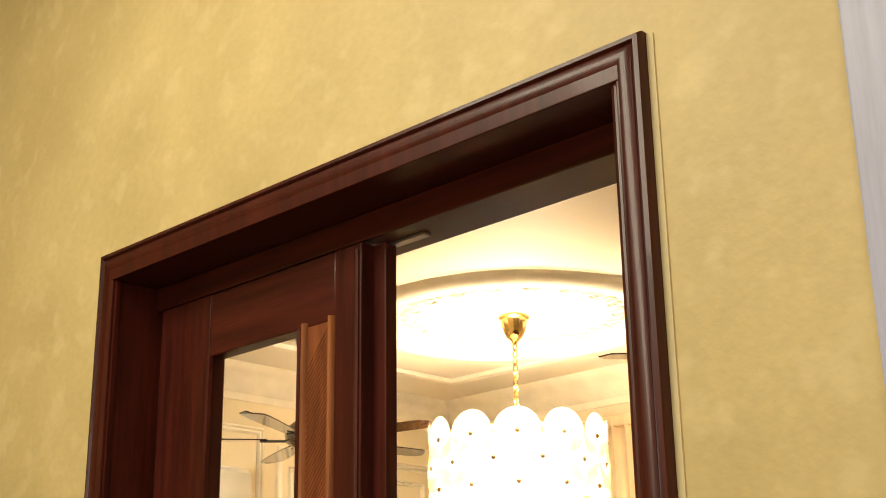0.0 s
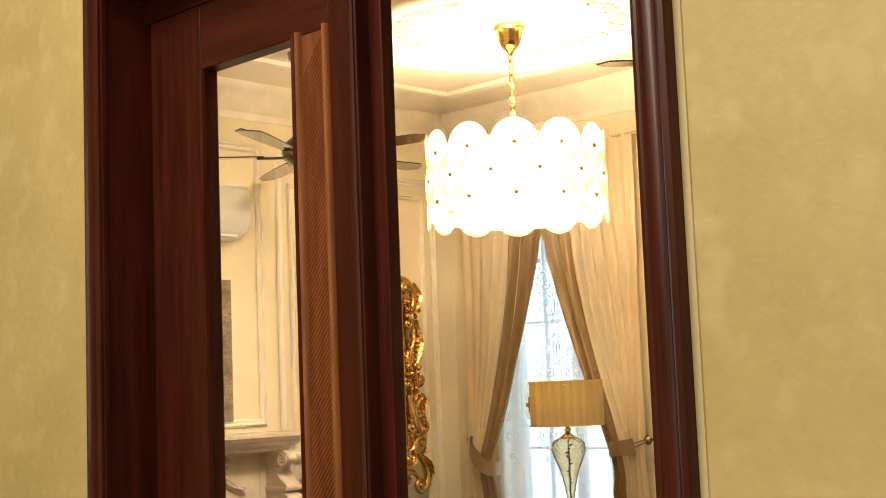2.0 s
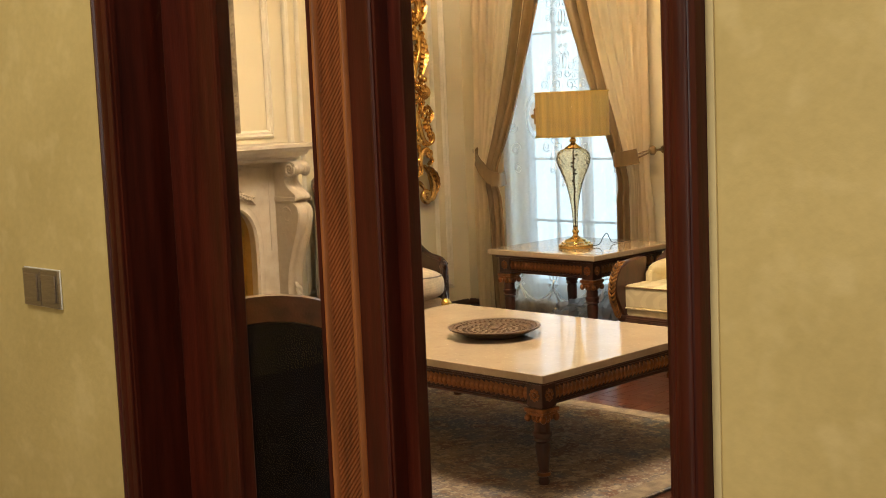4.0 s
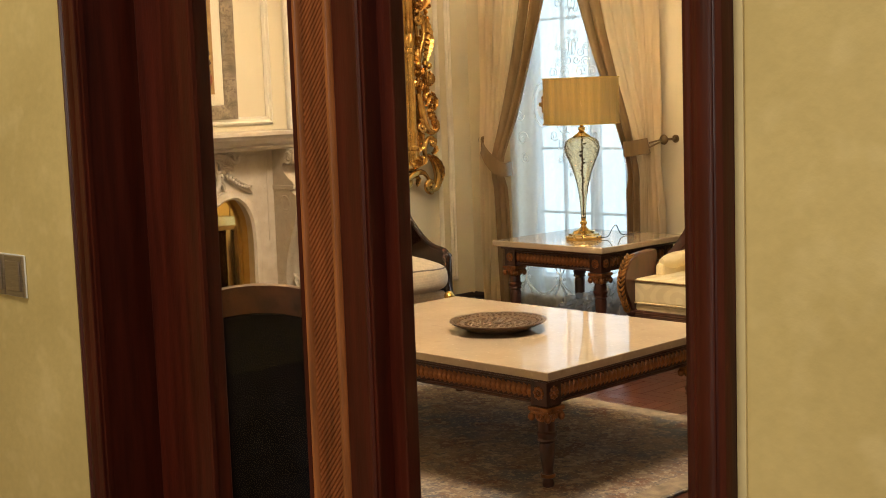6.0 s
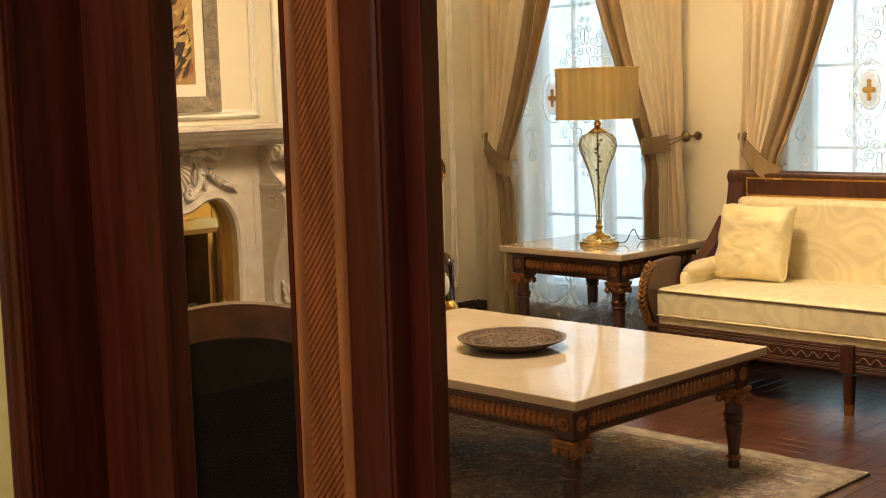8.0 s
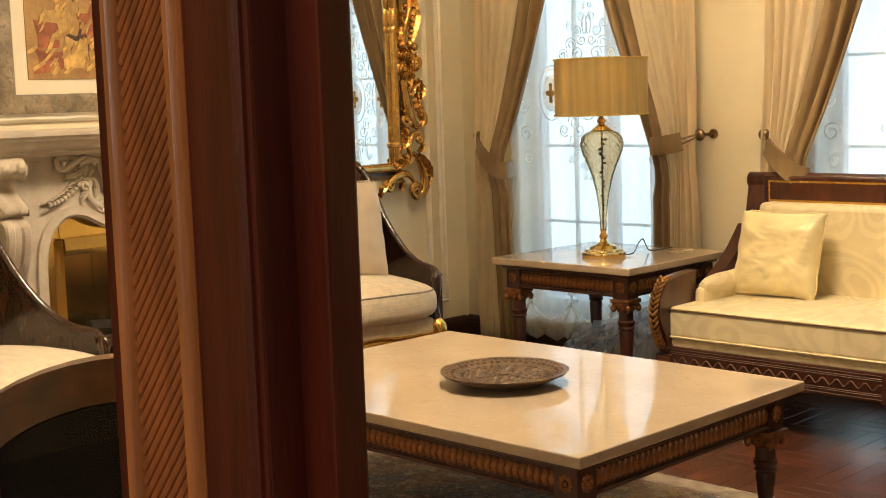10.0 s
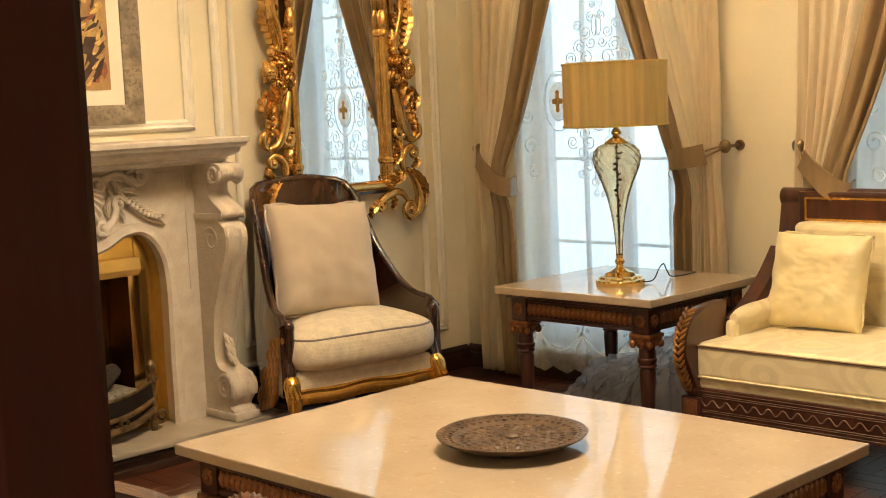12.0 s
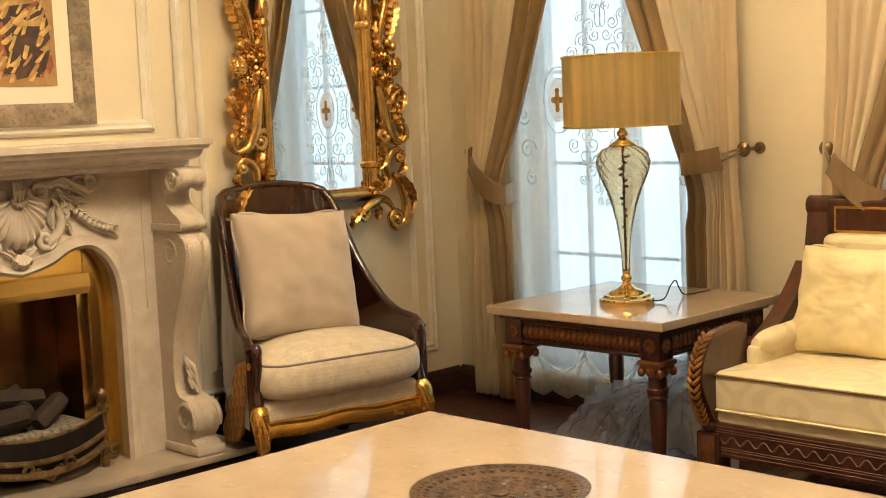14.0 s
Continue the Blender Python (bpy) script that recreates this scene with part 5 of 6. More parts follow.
for s in (-1, 1):
    F = (1, 0, 0)
    yz = lambda pts, x=0.009: [(x, s * p[0], p[1]) for p in pts]
    work = part("scrollwork", tube(smooth_path(yz([(0.10, 1.075), (0.145, 1.085), (0.19, 1.072)])), 0.014, 8, up=F), STONE, mantel, "carved leaf scrolls", m=pose(FX, 0, 0))
    curl = lambda y, z, r, turns, start, hand, tr: part("scroll", ball(0.022, s * y, z, tr, tr * 0.9, tr * 0.9, tube([(0.011, s * p[0], p[2]) for p in spiral(y, z, r, turns, start, 0, 30, hand, 0.12)], tr, 9, scale=[1.15 - 0.55 * k / 30 for k in range(31)], up=F)), STONE, work)
    curve = lambda pts, r, tip=0.4: part("scroll", tube(smooth_path(yz(pts), 6), r, 9, scale=taper(len(pts) * 6 - 5, tip), up=F), STONE, work)
    frond = lambda pts, w, lobes=5, lift=0.014: part("acanthus_leaf", acanthus(bmesh.new(), yz(pts), w, lobes, lift, F), STONE, work)
    curl(0.078, 1.062, 0.036, 1.6, 2.8, 1, 0.014)          # rosette volutes beside the hinge
    curl(0.272, 1.076, 0.027, 1.4, 2.6, -1, 0.011)         # the far tip
    curve([(0.115, 1.060), (0.160, 1.095), (0.215, 1.075), (0.262, 1.050), (0.296, 1.062)], 0.014)
    curve([(0.128, 1.040), (0.155, 0.990), (0.150, 0.930), (0.105, 0.890), (0.075, 0.905)], 0.015)
    curl(0.092, 0.900, 0.027, 1.4, 5.2, -1, 0.011)
    curl(0.170, 0.985, 0.028, 1.4, 1.0, 1, 0.010)
    for pts, w in (([(0.150, 1.070), (0.185, 1.035), (0.230, 1.025), (0.262, 1.008)], 0.024), ([(0.180, 1.075), (0.220, 1.098), (0.255, 1.096)], 0.017),
                   ([(0.165, 1.060), (0.180, 1.010), (0.215, 0.985)], 0.022), ([(0.200, 1.065), (0.238, 1.045), (0.256, 1.030)], 0.018),
                   ([(0.135, 1.010), (0.120, 0.970), (0.128, 0.930)], 0.018), ([(0.150, 0.960), (0.180, 0.940), (0.190, 0.905)], 0.019),
                   ([(0.140, 0.915), (0.115, 0.880), (0.080, 0.868)], 0.019), ([(0.060, 0.880), (0.030, 0.862), (0.012, 0.835)], 0.020),
                   ([(0.045, 0.905), (0.040, 0.880), (0.018, 0.872)], 0.016)):
        frond(pts, w)
    for k in range(9):       # garland of leaves and buds that follows the arch
        t = k / 8
        y, z = 0.205 + 0.130 * t, 0.985 - 0.070 * t - 0.012 * math.sin(math.pi * t)
        for q in (-1, 1):
            frond([(y, z), (y + 0.016, z - 0.004 + q * 0.014), (y + 0.036, z - 0.014 + q * 0.018)], 0.012 * (1.1 - 0.4 * t), 3, 0.009)
        part("bud", ball(0.022, s * y, z, 0.009, 0.010, 0.010, None, 8, 6), STONE, work)
    part("panel_bead", tube([(0.002, s * y, z) for y, z in ((0.345, 1.085), (0.472, 1.085), (0.472, 0.62))], 0.0028, 6, up=F), STONE, work)
bm = bmesh.new()
for k in range(5):
    a = math.pi * (1.15 + 0.7 * k / 4)
    tube([(0.018, 0.010 * math.cos(a), 0.860), (0.030, 0.028 * math.cos(a), 0.850 + 0.022 * math.sin(a)), (0.020, 0.036 * math.cos(a), 0.848 + 0.034 * math.sin(a))], 0.0095, 8, bm, scale=[0.5, 1.0, 0.8], up=(1, 0, 0.1))
part("shell_pendant", bm, STONE, mantel, m=pose(FX, 0, 0))

# hearth
hearth = thing("hearth", pose(0, YC, 0), "cream marble hearth slab on a dark moulded wooden plinth", "hearth")
part("slab", box(WX - 0.24, -3.045, -0.76, 0.76, 0.076, 0.100, 0.004), HEARTH, hearth)
bm = box(WX, -3.075, -0.735, 0.735, 0.0, 0.076, 0.002)
box(WX, -3.060, -0.75, 0.75, 0.0, 0.030, 0.004, bm)
box(WX, -3.066, -0.742, 0.742, 0.052, 0.064, 0.004, bm)
part("plinth", bm, DARKWOOD, hearth)

# brass insert and firebox
insert = thing("fireplace_insert", pose(0, YC, 0), "polished brass fireplace insert with a hooded dark firebox", "fireplace insert")
BX = FX - 0.06
for a, b, c, d in ((-0.375, -0.262, 0.10, 0.88), (0.262, 0.375, 0.10, 0.88), (-0.262, 0.262, 0.765, 0.88)):
    part("brass_panel", box(BX - 0.012, BX, a, b, c, d, 0.003), BRASS, insert)
for s in (-1, 1):            # splayed cheeks
    part("cheek", sweep([(BX - 0.002, s * 0.262, 0.101), (BX - 0.002, s * 0.262, 0.765)], [(-0.03, 0.0), (0.0, 0.0), (0.0, 0.03), (-0.014, 0.012)], up=(1, 0, 0)), BRASS, insert)
part("hood", sweep([(BX + 0.018, -0.262, 0.735), (BX + 0.018, 0.262, 0.735)], [(-0.030, -0.035), (0.012, -0.035), (0.030, -0.010), (0.022, 0.035), (-0.030, 0.035)], up=(0, 0, 1)), BRASS, insert, "bright brass hood")
DARKBRASS = mat("smoked_brass", (0.36, 0.21, 0.085), 0.16, metal=0.9, vary=0.3, scale=5)
for nm, a, b in (("back_sheet", -0.26, -0.0), ("back_sheet", 0.001, 0.26)):
    part(nm, box(WX - 0.13, WX - 0.12, a, b, 0.10, 0.74, 0.002), DARKBRASS, insert, "brass firebox back")
for s in (-1, 1):
    part("side_sheet", box(WX - 0.12, BX - 0.012, min(s * 0.26, s * 0.27), max(s * 0.26, s * 0.27), 0.10, 0.74), DARKBRASS, insert)
part("top_sheet", box(WX - 0.12, BX - 0.012, -0.26, 0.26, 0.74, 0.75), DARKBRASS, insert)
part("firebox_shell", box(WX - 0.30, WX - 0.25, -0.40, 0.40, 0.0, 0.95), IRON, insert)

# fire basket with logs
grate = thing("fire_basket", pose(-3.30, YC, 0.100), "black iron fire basket with brass scrolls, logs and gravel", "fire basket")
part("basket", box(-0.16, 0.06, -0.235, 0.235, 0.035, 0.135, 0.01), IRON, grate)
arc = lambda z, d: [(0.06 + d * (1 - (y / 0.25) ** 2), y, z - 0.035 * (1 - (y / 0.25) ** 2)) for y in [-0.25 + 0.5 * k / 20 for k in range(21)]]
for z, d, r in ((0.195, 0.055, 0.006), (0.125, 0.075, 0.010), (0.085, 0.085, 0.013)):
    part("front_bar", tube(arc(z, d), r, 8), OLDBRASS, grate, "curved bronze bar")
part("front_plate", sweep(arc(0.145, 0.055), [(-0.004, -0.045), (0.004, -0.045), (0.004, 0.045), (-0.004, 0.045)]), IRON, grate)
for s in (-1, 1):
    bm = lathe([(0.012, 0.0), (0.017, 0.03), (0.010, 0.05), (0.016, 0.09), (0.010, 0.13), (0.018, 0.19), (0.012, 0.22), (0.021, 0.245), (0.016, 0.265), (0.004, 0.275)], 12, centre=(0.055, s * 0.25, 0))
    tube([(0.065, s * 0.25 + p[0] * s, p[2]) for p in spiral(0.028, 0.055, 0.03, 1.4, 3.1)], 0.008, 6, bm)
    for k in range(6):
        ball(0.06 + 0.010 * math.cos(k), s * (0.25 + 0.013 * math.sin(k * 2.1)), 0.19 + 0.013 * k, 0.010, 0.010, 0.012, bm, 7, 5)
    part("post", bm, OLDBRASS, grate)
bm = bmesh.new()
for k in range(7):
    ball(0.145 - 0.006 * abs(k - 3), -0.03 + 0.01 * k, 0.05 - 0.004 * (3 - abs(k - 3)), 0.012, 0.010, 0.016, bm, 7, 5)
for s in (-1, 1):
    tube([(0.135, s * (0.03 + p[0]), p[2]) for p in spiral(0.04, 0.07, 0.03, 1.3, 3.1)], 0.007, 6, bm)
part("bar_ornament", bm, OLDBRASS, grate)
part("gravel", box(-0.15, 0.05, -0.22, 0.22, 0.13, 0.165, 0.012, seg=3), ASH, grate)
for x, y, z, rz, tilt, ln, r in ((-0.03, -0.12, 0.205, 78, 6, 0.26, 0.040), (-0.06, 0.02, 0.215, 40, -62, 0.20, 0.036), (-0.07, -0.02, 0.27, 95, -8, 0.24, 0.032), (-0.04, 0.10, 0.205, 120, 20, 0.17, 0.034)):
    bm = lathe([(r * 0.9, -ln / 2), (r, -ln / 2 + 0.01), (r * 1.05, 0), (r, ln / 2 - 0.01), (r * 0.85, ln / 2)], 12, flute=5, depth=0.06)
    part("log", bm, LOGS, grate, m=pose(x, y, z, 90 + tilt, 0, rz - 90))

# ---- painting over the mantel ----
pic = thing("painting", pose(WX, 2.035, 1.275, 0, 0, 90), "abstract ochre and brown painting in a grey frame, cream mat", "painting")
PW, PH = 0.84, 0.78


def frame_of(w, h, sec):
    bm = bmesh.new()
    rings = []
    for x, z, sx, sz in ((0, 0, 1, 1), (w, 0, -1, 1), (w, h, -1, -1), (0, h, 1, -1)):
        rings.append([bm.verts.new((x + sx * s, -d, z + sz * s)) for s, d in sec])
    for k in range(4):
        a, b = rings[k], rings[(k + 1) % 4]
        for j in range(len(sec)):
            i = (j + 1) % len(sec)
            bm.faces.new((a[j], a[i], b[i], b[j]))
    return bm


part("picture_frame", frame_of(PW, PH, [(0, 0.002), (0, 0.030), (0.012, 0.036), (0.062, 0.030), (0.076, 0.020), (0.078, 0.002)]), GREYWOOD, pic)
part("mat_board", box(0.074, PW - 0.074, -0.014, -0.004, 0.074, PH - 0.074), MATBOARD, pic)
canvas = part("canvas", box(0.135, PW - 0.135, -0.018, -0.0145, 0.135, PH - 0.135), PAINTING, pic)
rng = random.Random(21)
OCHREPAINT = mat("yellow_ochre_paint", (0.62, 0.40, 0.13), 0.6, vary=0.3, scale=12, bump=0.6, bump_scale=40)
for k in range(190):         # blocks of colour low down, then short slanting knife strokes
    block = k < 26
    x, z = rng.uniform(0.15, PW - 0.15), rng.uniform(0.15, PH - 0.15)
    if block:
        z = 0.15 + (z - 0.15) * 0.6
    dark = rng.random() < ((0.75 if x > 0.40 else 0.45) if block else 0.06)
    w, h = (rng.uniform(0.035, 0.075), rng.uniform(0.03, 0.075)) if block else (rng.uniform(0.004, 0.010), rng.uniform(0.012, 0.042))
    x, z = max(0.137 + w * 1.4, min(PW - 0.137 - w * 1.4, x)), max(0.137 + h * 1.4, min(PH - 0.137 - h * 1.4, z))
    bm = bmesh.new()
    ring = [bm.verts.new((w * c * rng.uniform(0.7, 1.1), 0, h * e * rng.uniform(0.7, 1.1))) for c, e in ((-1, -1), (0, -1.1), (1, -0.8), (1.1, 0.1), (0.9, 1), (0, 0.9), (-1, 1.1), (-0.9, 0))]
    bm.faces.new(ring)
    out = bmesh.ops.extrude_face_region(bm, geom=list(bm.faces))
    for v in [q for q in out["geom"] if isinstance(q, bmesh.types.BMVert)]:
        v.co.y -= 0.0012
    part("paint_stroke", bm, rng.choice((BROWNPAINT, BROWNPAINT, REDPAINT)) if dark else rng.choice((PAINTING, REDPAINT, OCHREPAINT) if block else (OCHREPAINT, PAINTING, OCHREPAINT)), canvas, m=pose(x, -0.0184 - 0.00004 * k, z, 0, rng.uniform(-6, 6) if block else rng.uniform(15, 65), 0), smooth=False)

# ---- air conditioner high on the fireplace wall ----
ac = thing("air_conditioner", pose(WX, 2.02, 2.275, 0, 0, 90), "white wall-mounted air conditioner above the painting", "air conditioner")
bm = sweep([(0, 0, 0), (0.87, 0, 0)], [(0.0, 0.0), (0.10, 0.0), (0.17, 0.035), (0.205, 0.09), (0.215, 0.16), (0.20, 0.26), (0.17, 0.285), (0.0, 0.285)])
part("body", bm, WHITE, ac)
part("louvre", box(0.06, 0.81, -0.165, -0.10, 0.004, 0.018, 0.003), WHITE, ac)
part("grille", box(0.05, 0.82, -0.17, -0.02, 0.284, 0.290, 0.001), WHITE, ac)

# ---- gilded mirror ----
MY0, MY1, MZ0, MZ1 = 3.620, 4.120, 0.955, 2.06
mirror = thing("wall_mirror", pose(WX + 0.03, (MY0 + MY1) / 2, 0, 0, 0, 90), "tall mirror in an ornate carved gold leaf frame", "mirror")
HW = (MY1 - MY0) / 2
part("mirror_glass", box(-HW - 0.02, HW + 0.02, -0.004, 0.0, MZ0 - 0.02, MZ1 + 0.02), SILVERED, mirror, "clear silvered mirror glass", m=pose(0, 0, 0, 0, 0, -0.3), smooth=False)
part("backing", box(-HW - 0.05, HW + 0.05, 0.004, 0.024, MZ0 - 0.05, MZ1 + 0.05), DARKWOOD, mirror)
for s in (-1, 1):
    x = s * (HW + 0.018)
    prof = [(0.012, MZ0 - 0.03), (0.026, MZ0 - 0.02), (0.026, MZ0 + 0.005), (0.020, MZ0 + 0.012), (0.020, MZ0 + 0.085), (0.027, MZ0 + 0.092), (0.027, MZ0 + 0.108), (0.020, MZ0 + 0.116), (0.021, MZ0 + 0.66), (0.025, MZ0 + 0.67), (0.025, MZ0 + 0.685), (0.019, MZ0 + 0.695), (0.027, MZ0 + 0.725), (0.024, MZ0 + 0.755), (0.015, MZ0 + 0.78), (0.021, MZ0 + 0.79), (0.019, MZ1)]
    part("column", lathe(prof, 18, centre=(x, -0.024, 0)), ANTIQUE, mirror)
part("bottom_bar", sweep([(-HW - 0.02, -0.012, MZ0 - 0.012), (HW + 0.02, -0.012, MZ0 - 0.012)], circle(0.023, 12)), ANTIQUE, mirror)
part("top_bar", sweep([(-HW - 0.02, -0.012, MZ1 + 0.012), (HW + 0.02, -0.012, MZ1 + 0.012)], circle(0.020, 10)), ANTIQUE, mirror)


def rose(bm, x, z, r, y, rg):
    """A full-blown carved rose in one piece: rounds of cupped petals that step in to a bud."""
    n, turn = 36, rg.random() * 6
    rings = []
    for f, lift, lobes, deep in ((1.0, 0.006, 6, 0.10), (0.98, -0.002, 6, 0.12), (0.80, -0.010, 6, 0.12), (0.66, -0.005, 5, 0.04), (0.62, -0.014, 5, 0.12), (0.46, -0.019, 5, 0.12), (0.34, -0.012, 4, 0.04), (0.30, -0.022, 4, 0.10), (0.12, -0.026, 4, 0.0)):
        rings.append([])
        for k in range(n):
            a = 2 * math.pi * k / n
            rr = r * f * (1 + deep * abs(math.cos((a + turn + f * 4) * lobes / 2)) * 1.6 - deep)
            rings[-1].append(bm.verts.new((x + rr * math.cos(a), y + lift, z + rr * math.sin(a))))
    for a, b in zip(rings, rings[1:]):
        for k in range(n):
            bm.faces.new((a[k], a[(k + 1) % n], b[(k + 1) % n], b[k]))
    bm.faces.new(rings[0])
    bm.faces.new(rings[-1])


def mirror_side(s, seed, owner):
    """Palm leaf, fruit and roses, a long C scroll and a curled foot, up one side of the frame."""
    rg = random.Random(seed)
    X = lambda d: s * (HW + d)
    Y = -0.034
    put = lambda name, bm: part(name, bm, ANTIQUE, owner)
    P = lambda pts, y=Y: [(X(d), y, z) for d, z in pts]

    def band(pts, r, tip=0.45, peak=0.5):
        run = smooth_path(P(pts), 6)
        put("scroll", tube(run, r * 1.25, 10, scale=taper(len(run), tip, peak), up=(0, -1, 0.02)))

    def volute(d, z, r, turns, start, hand, tr):
        pts = [(X(d) + s * p[0], Y - 0.004, p[2]) for p in spiral(0, z, r, turns, start, 0, 26, hand, 0.15)]
        tr *= 1.3
        bm = tube(pts, tr, 10, scale=[1.0 - 0.45 * k / 26 for k in range(27)], up=(0, -1, 0.02))
        ball(X(d), Y - 0.010, z, tr * 0.95, tr * 0.9, tr * 0.95, bm, 9, 6)
        put("volute", bm)

    def frond(pts, w, lobes=5, lift=0.014, y=Y):
        put("acanthus_leaf", acanthus(bmesh.new(), P(pts, y), w * 1.45, lobes, lift * 1.35, (0, -1, 0), 8))

    # foot: a big C scroll outside, a low arch running in under the glass
    band([(0.120, 1.010), (0.170, 0.955), (0.198, 0.880), (0.182, 0.810), (0.130, 0.785)], 0.021, 0.4, 0.55)
    volute(0.128, 0.822, 0.040, 1.5, -1.3, -1, 0.014)
    frond([(0.135, 1.005), (0.185, 0.960), (0.212, 0.890), (0.200, 0.820)], 0.026, 6, 0.020, Y - 0.014)
    band([(0.120, 0.860), (0.070, 0.905), (0.010, 0.900), (-0.055, 0.868), (-0.085, 0.835)], 0.016, 0.4)
    volute(-0.060, 0.852, 0.026, 1.3, 0.4, -1, 0.011)
    frond([(-0.030, 0.875), (-0.075, 0.862), (-0.110, 0.828), (-0.118, 0.795)], 0.022, 4)
    frond([(0.015, 0.895), (0.030, 0.860), (0.020, 0.822)], 0.020, 3)
    for a in range(5):
        frond([(0.050, 0.950), (0.050 + 0.035 * math.cos(0.6 + a * 0.62), 0.950 + 0.035 * math.sin(0.6 + a * 0.62)), (0.050 + 0.062 * math.cos(0.75 + a * 0.62), 0.950 + 0.062 * math.sin(0.75 + a * 0.62))], 0.020, 3, 0.014, Y - 0.006)
    # hooked scroll above the foot
    band([(0.110, 0.975), (0.092, 1.030), (0.105, 1.085), (0.150, 1.112), (0.182, 1.090)], 0.015, 0.45)
    volute(0.160, 1.082, 0.024, 1.2, 0.8, -1, 0.010)
    frond([(0.150, 1.010), (0.185, 1.035), (0.180, 1.075)], 0.018, 4)
    # capital leaf and volute beside the column
    volute(0.072, 1.180, 0.040, 1.7, 2.2, -1, 0.014)
    frond([(0.050, 1.150), (0.075, 1.112), (0.070, 1.060), (0.040, 1.030)], 0.024, 5)
    # the long C scroll with leaves along its back
    band([(0.055, 1.380), (0.070, 1.320), (0.088, 1.230), (0.125, 1.160), (0.178, 1.140)], 0.021, 0.5)
    band([(0.178, 1.140), (0.205, 1.165), (0.200, 1.205), (0.172, 1.212)], 0.014, 0.5)
    frond([(0.190, 1.160), (0.172, 1.225), (0.150, 1.270), (0.158, 1.318)], 0.026, 6, 0.018)
    frond([(0.150, 1.270), (0.185, 1.295), (0.200, 1.340), (0.180, 1.372)], 0.022, 5)
    frond([(0.120, 1.300), (0.140, 1.350), (0.175, 1.372), (0.200, 1.362)], 0.020, 5)
    frond([(0.105, 1.330), (0.115, 1.385), (0.150, 1.405)], 0.020, 4)
    for k in range(5):
        bm = ball(X(0.168 - 0.004 * k), Y - 0.016, 1.200 + 0.024 * k, 0.0105, 0.0105, 0.013, None, 8, 6)
        put("bead", bm)
    # flowers and fruit
    for d, z, r in ((0.055, 1.435, 0.040), (0.110, 1.415, 0.030), (0.100, 1.500, 0.034), (0.050, 1.505, 0.026)):
        bm = bmesh.new()
        rose(bm, X(d), z, r, Y - 0.008, rg)
        put("rose", bm)
    bm = ball(0, 0, 0, 1.0, 1.0, 1.0, None, 32, 24)
    for v in bm.verts:       # scales in a slanting lattice
        lat, lon = math.asin(max(-1, min(1, v.co.z))), math.atan2(v.co.y, v.co.x)
        k = 1 + 0.09 * math.cos(8 * lon + 9 * lat) * math.cos(8 * lon - 9 * lat)
        v.co = Vector((X(0.152) + v.co.x * 0.036 * k, Y - 0.004 + v.co.y * 0.030 * k, 1.465 + v.co.z * 0.040 * k))
    put("pine_cone", bm)
    for d, z in ((0.145, 1.545), (0.115, 1.560), (0.060, 1.555)):
        put("fruit", ball(X(d), Y - 0.008, z, 0.021, 0.020, 0.021, None, 12, 8))
    for k in range(8):
        a = 2 * math.pi * k / 8 + 0.3
        frond([(0.098 + 0.030 * math.cos(a), 1.465 + 0.040 * math.sin(a)), (0.098 + 0.062 * math.cos(a), 1.465 + 0.072 * math.sin(a)), (0.098 + 0.080 * math.cos(a + 0.25), 1.465 + 0.102 * math.sin(a + 0.25))], 0.018, 3, 0.012, Y + 0.006)
    for k in range(26):      # small leaves tucked between the larger forms
        z = 1.03 + 1.02 * k / 25
        d = 0.095 + 0.050 * math.sin(z * 11.0) + rg.uniform(-0.02, 0.02)
        a = rg.uniform(0.4, 2.4)
        frond([(d, z), (d + 0.022 * math.cos(a), z + 0.022 * math.sin(a)), (d + 0.042 * math.cos(a + 0.4), z + 0.042 * math.sin(a + 0.4))], 0.013, 3, 0.012, Y + rg.uniform(-0.004, 0.010))
    # palm leaf that sweeps up and in, then the head scrolls
    frond([(0.120, 1.560), (0.140, 1.620), (0.160, 1.700), (0.150, 1.790), (0.110, 1.850)], 0.036, 10, 0.020)
    band([(0.075, 1.560), (0.090, 1.640), (0.118, 1.720), (0.118, 1.800), (0.075, 1.860)], 0.014, 0.5)
    volute(0.070, 1.820, 0.034, 1.5, 1.6, -1, 0.012)
    frond([(0.055, 1.560), (0.048, 1.610), (0.062, 1.655)], 0.020, 4)
    band([(0.060, 1.860), (0.115, 1.930), (0.125, 2.010), (0.075, 2.080), (0.010, 2.110)], 0.019, 0.5)
    frond([(0.085, 1.870), (0.150, 1.930), (0.170, 2.010), (0.130, 2.080)], 0.030, 7, 0.018)
    volute(0.055, 2.040, 0.036, 1.5, 0.6, 1, 0.013)
    for d, z, r in ((0.080, 1.905, 0.030), (0.060, 1.955, 0.024)):
        bm = bmesh.new()
        rose(bm, X(d), z, r, Y - 0.010, rg)
        put("rose", bm)


for s in (-1, 1):
    side_frame = part("side_carving", tube(smooth_path([(s * (HW + 0.060), -0.010, 0.93), (s * (HW + 0.070), -0.010, 1.2), (s * (HW + 0.085), -0.010, 1.5), (s * (HW + 0.075), -0.010, 1.8), (s * (HW + 0.05), -0.010, 2.06)]), 0.012, 8), ANTIQUE, mirror, "carved gold scrolls, fruit and leaves")
    mirror_side(s, 11 + s, side_frame)


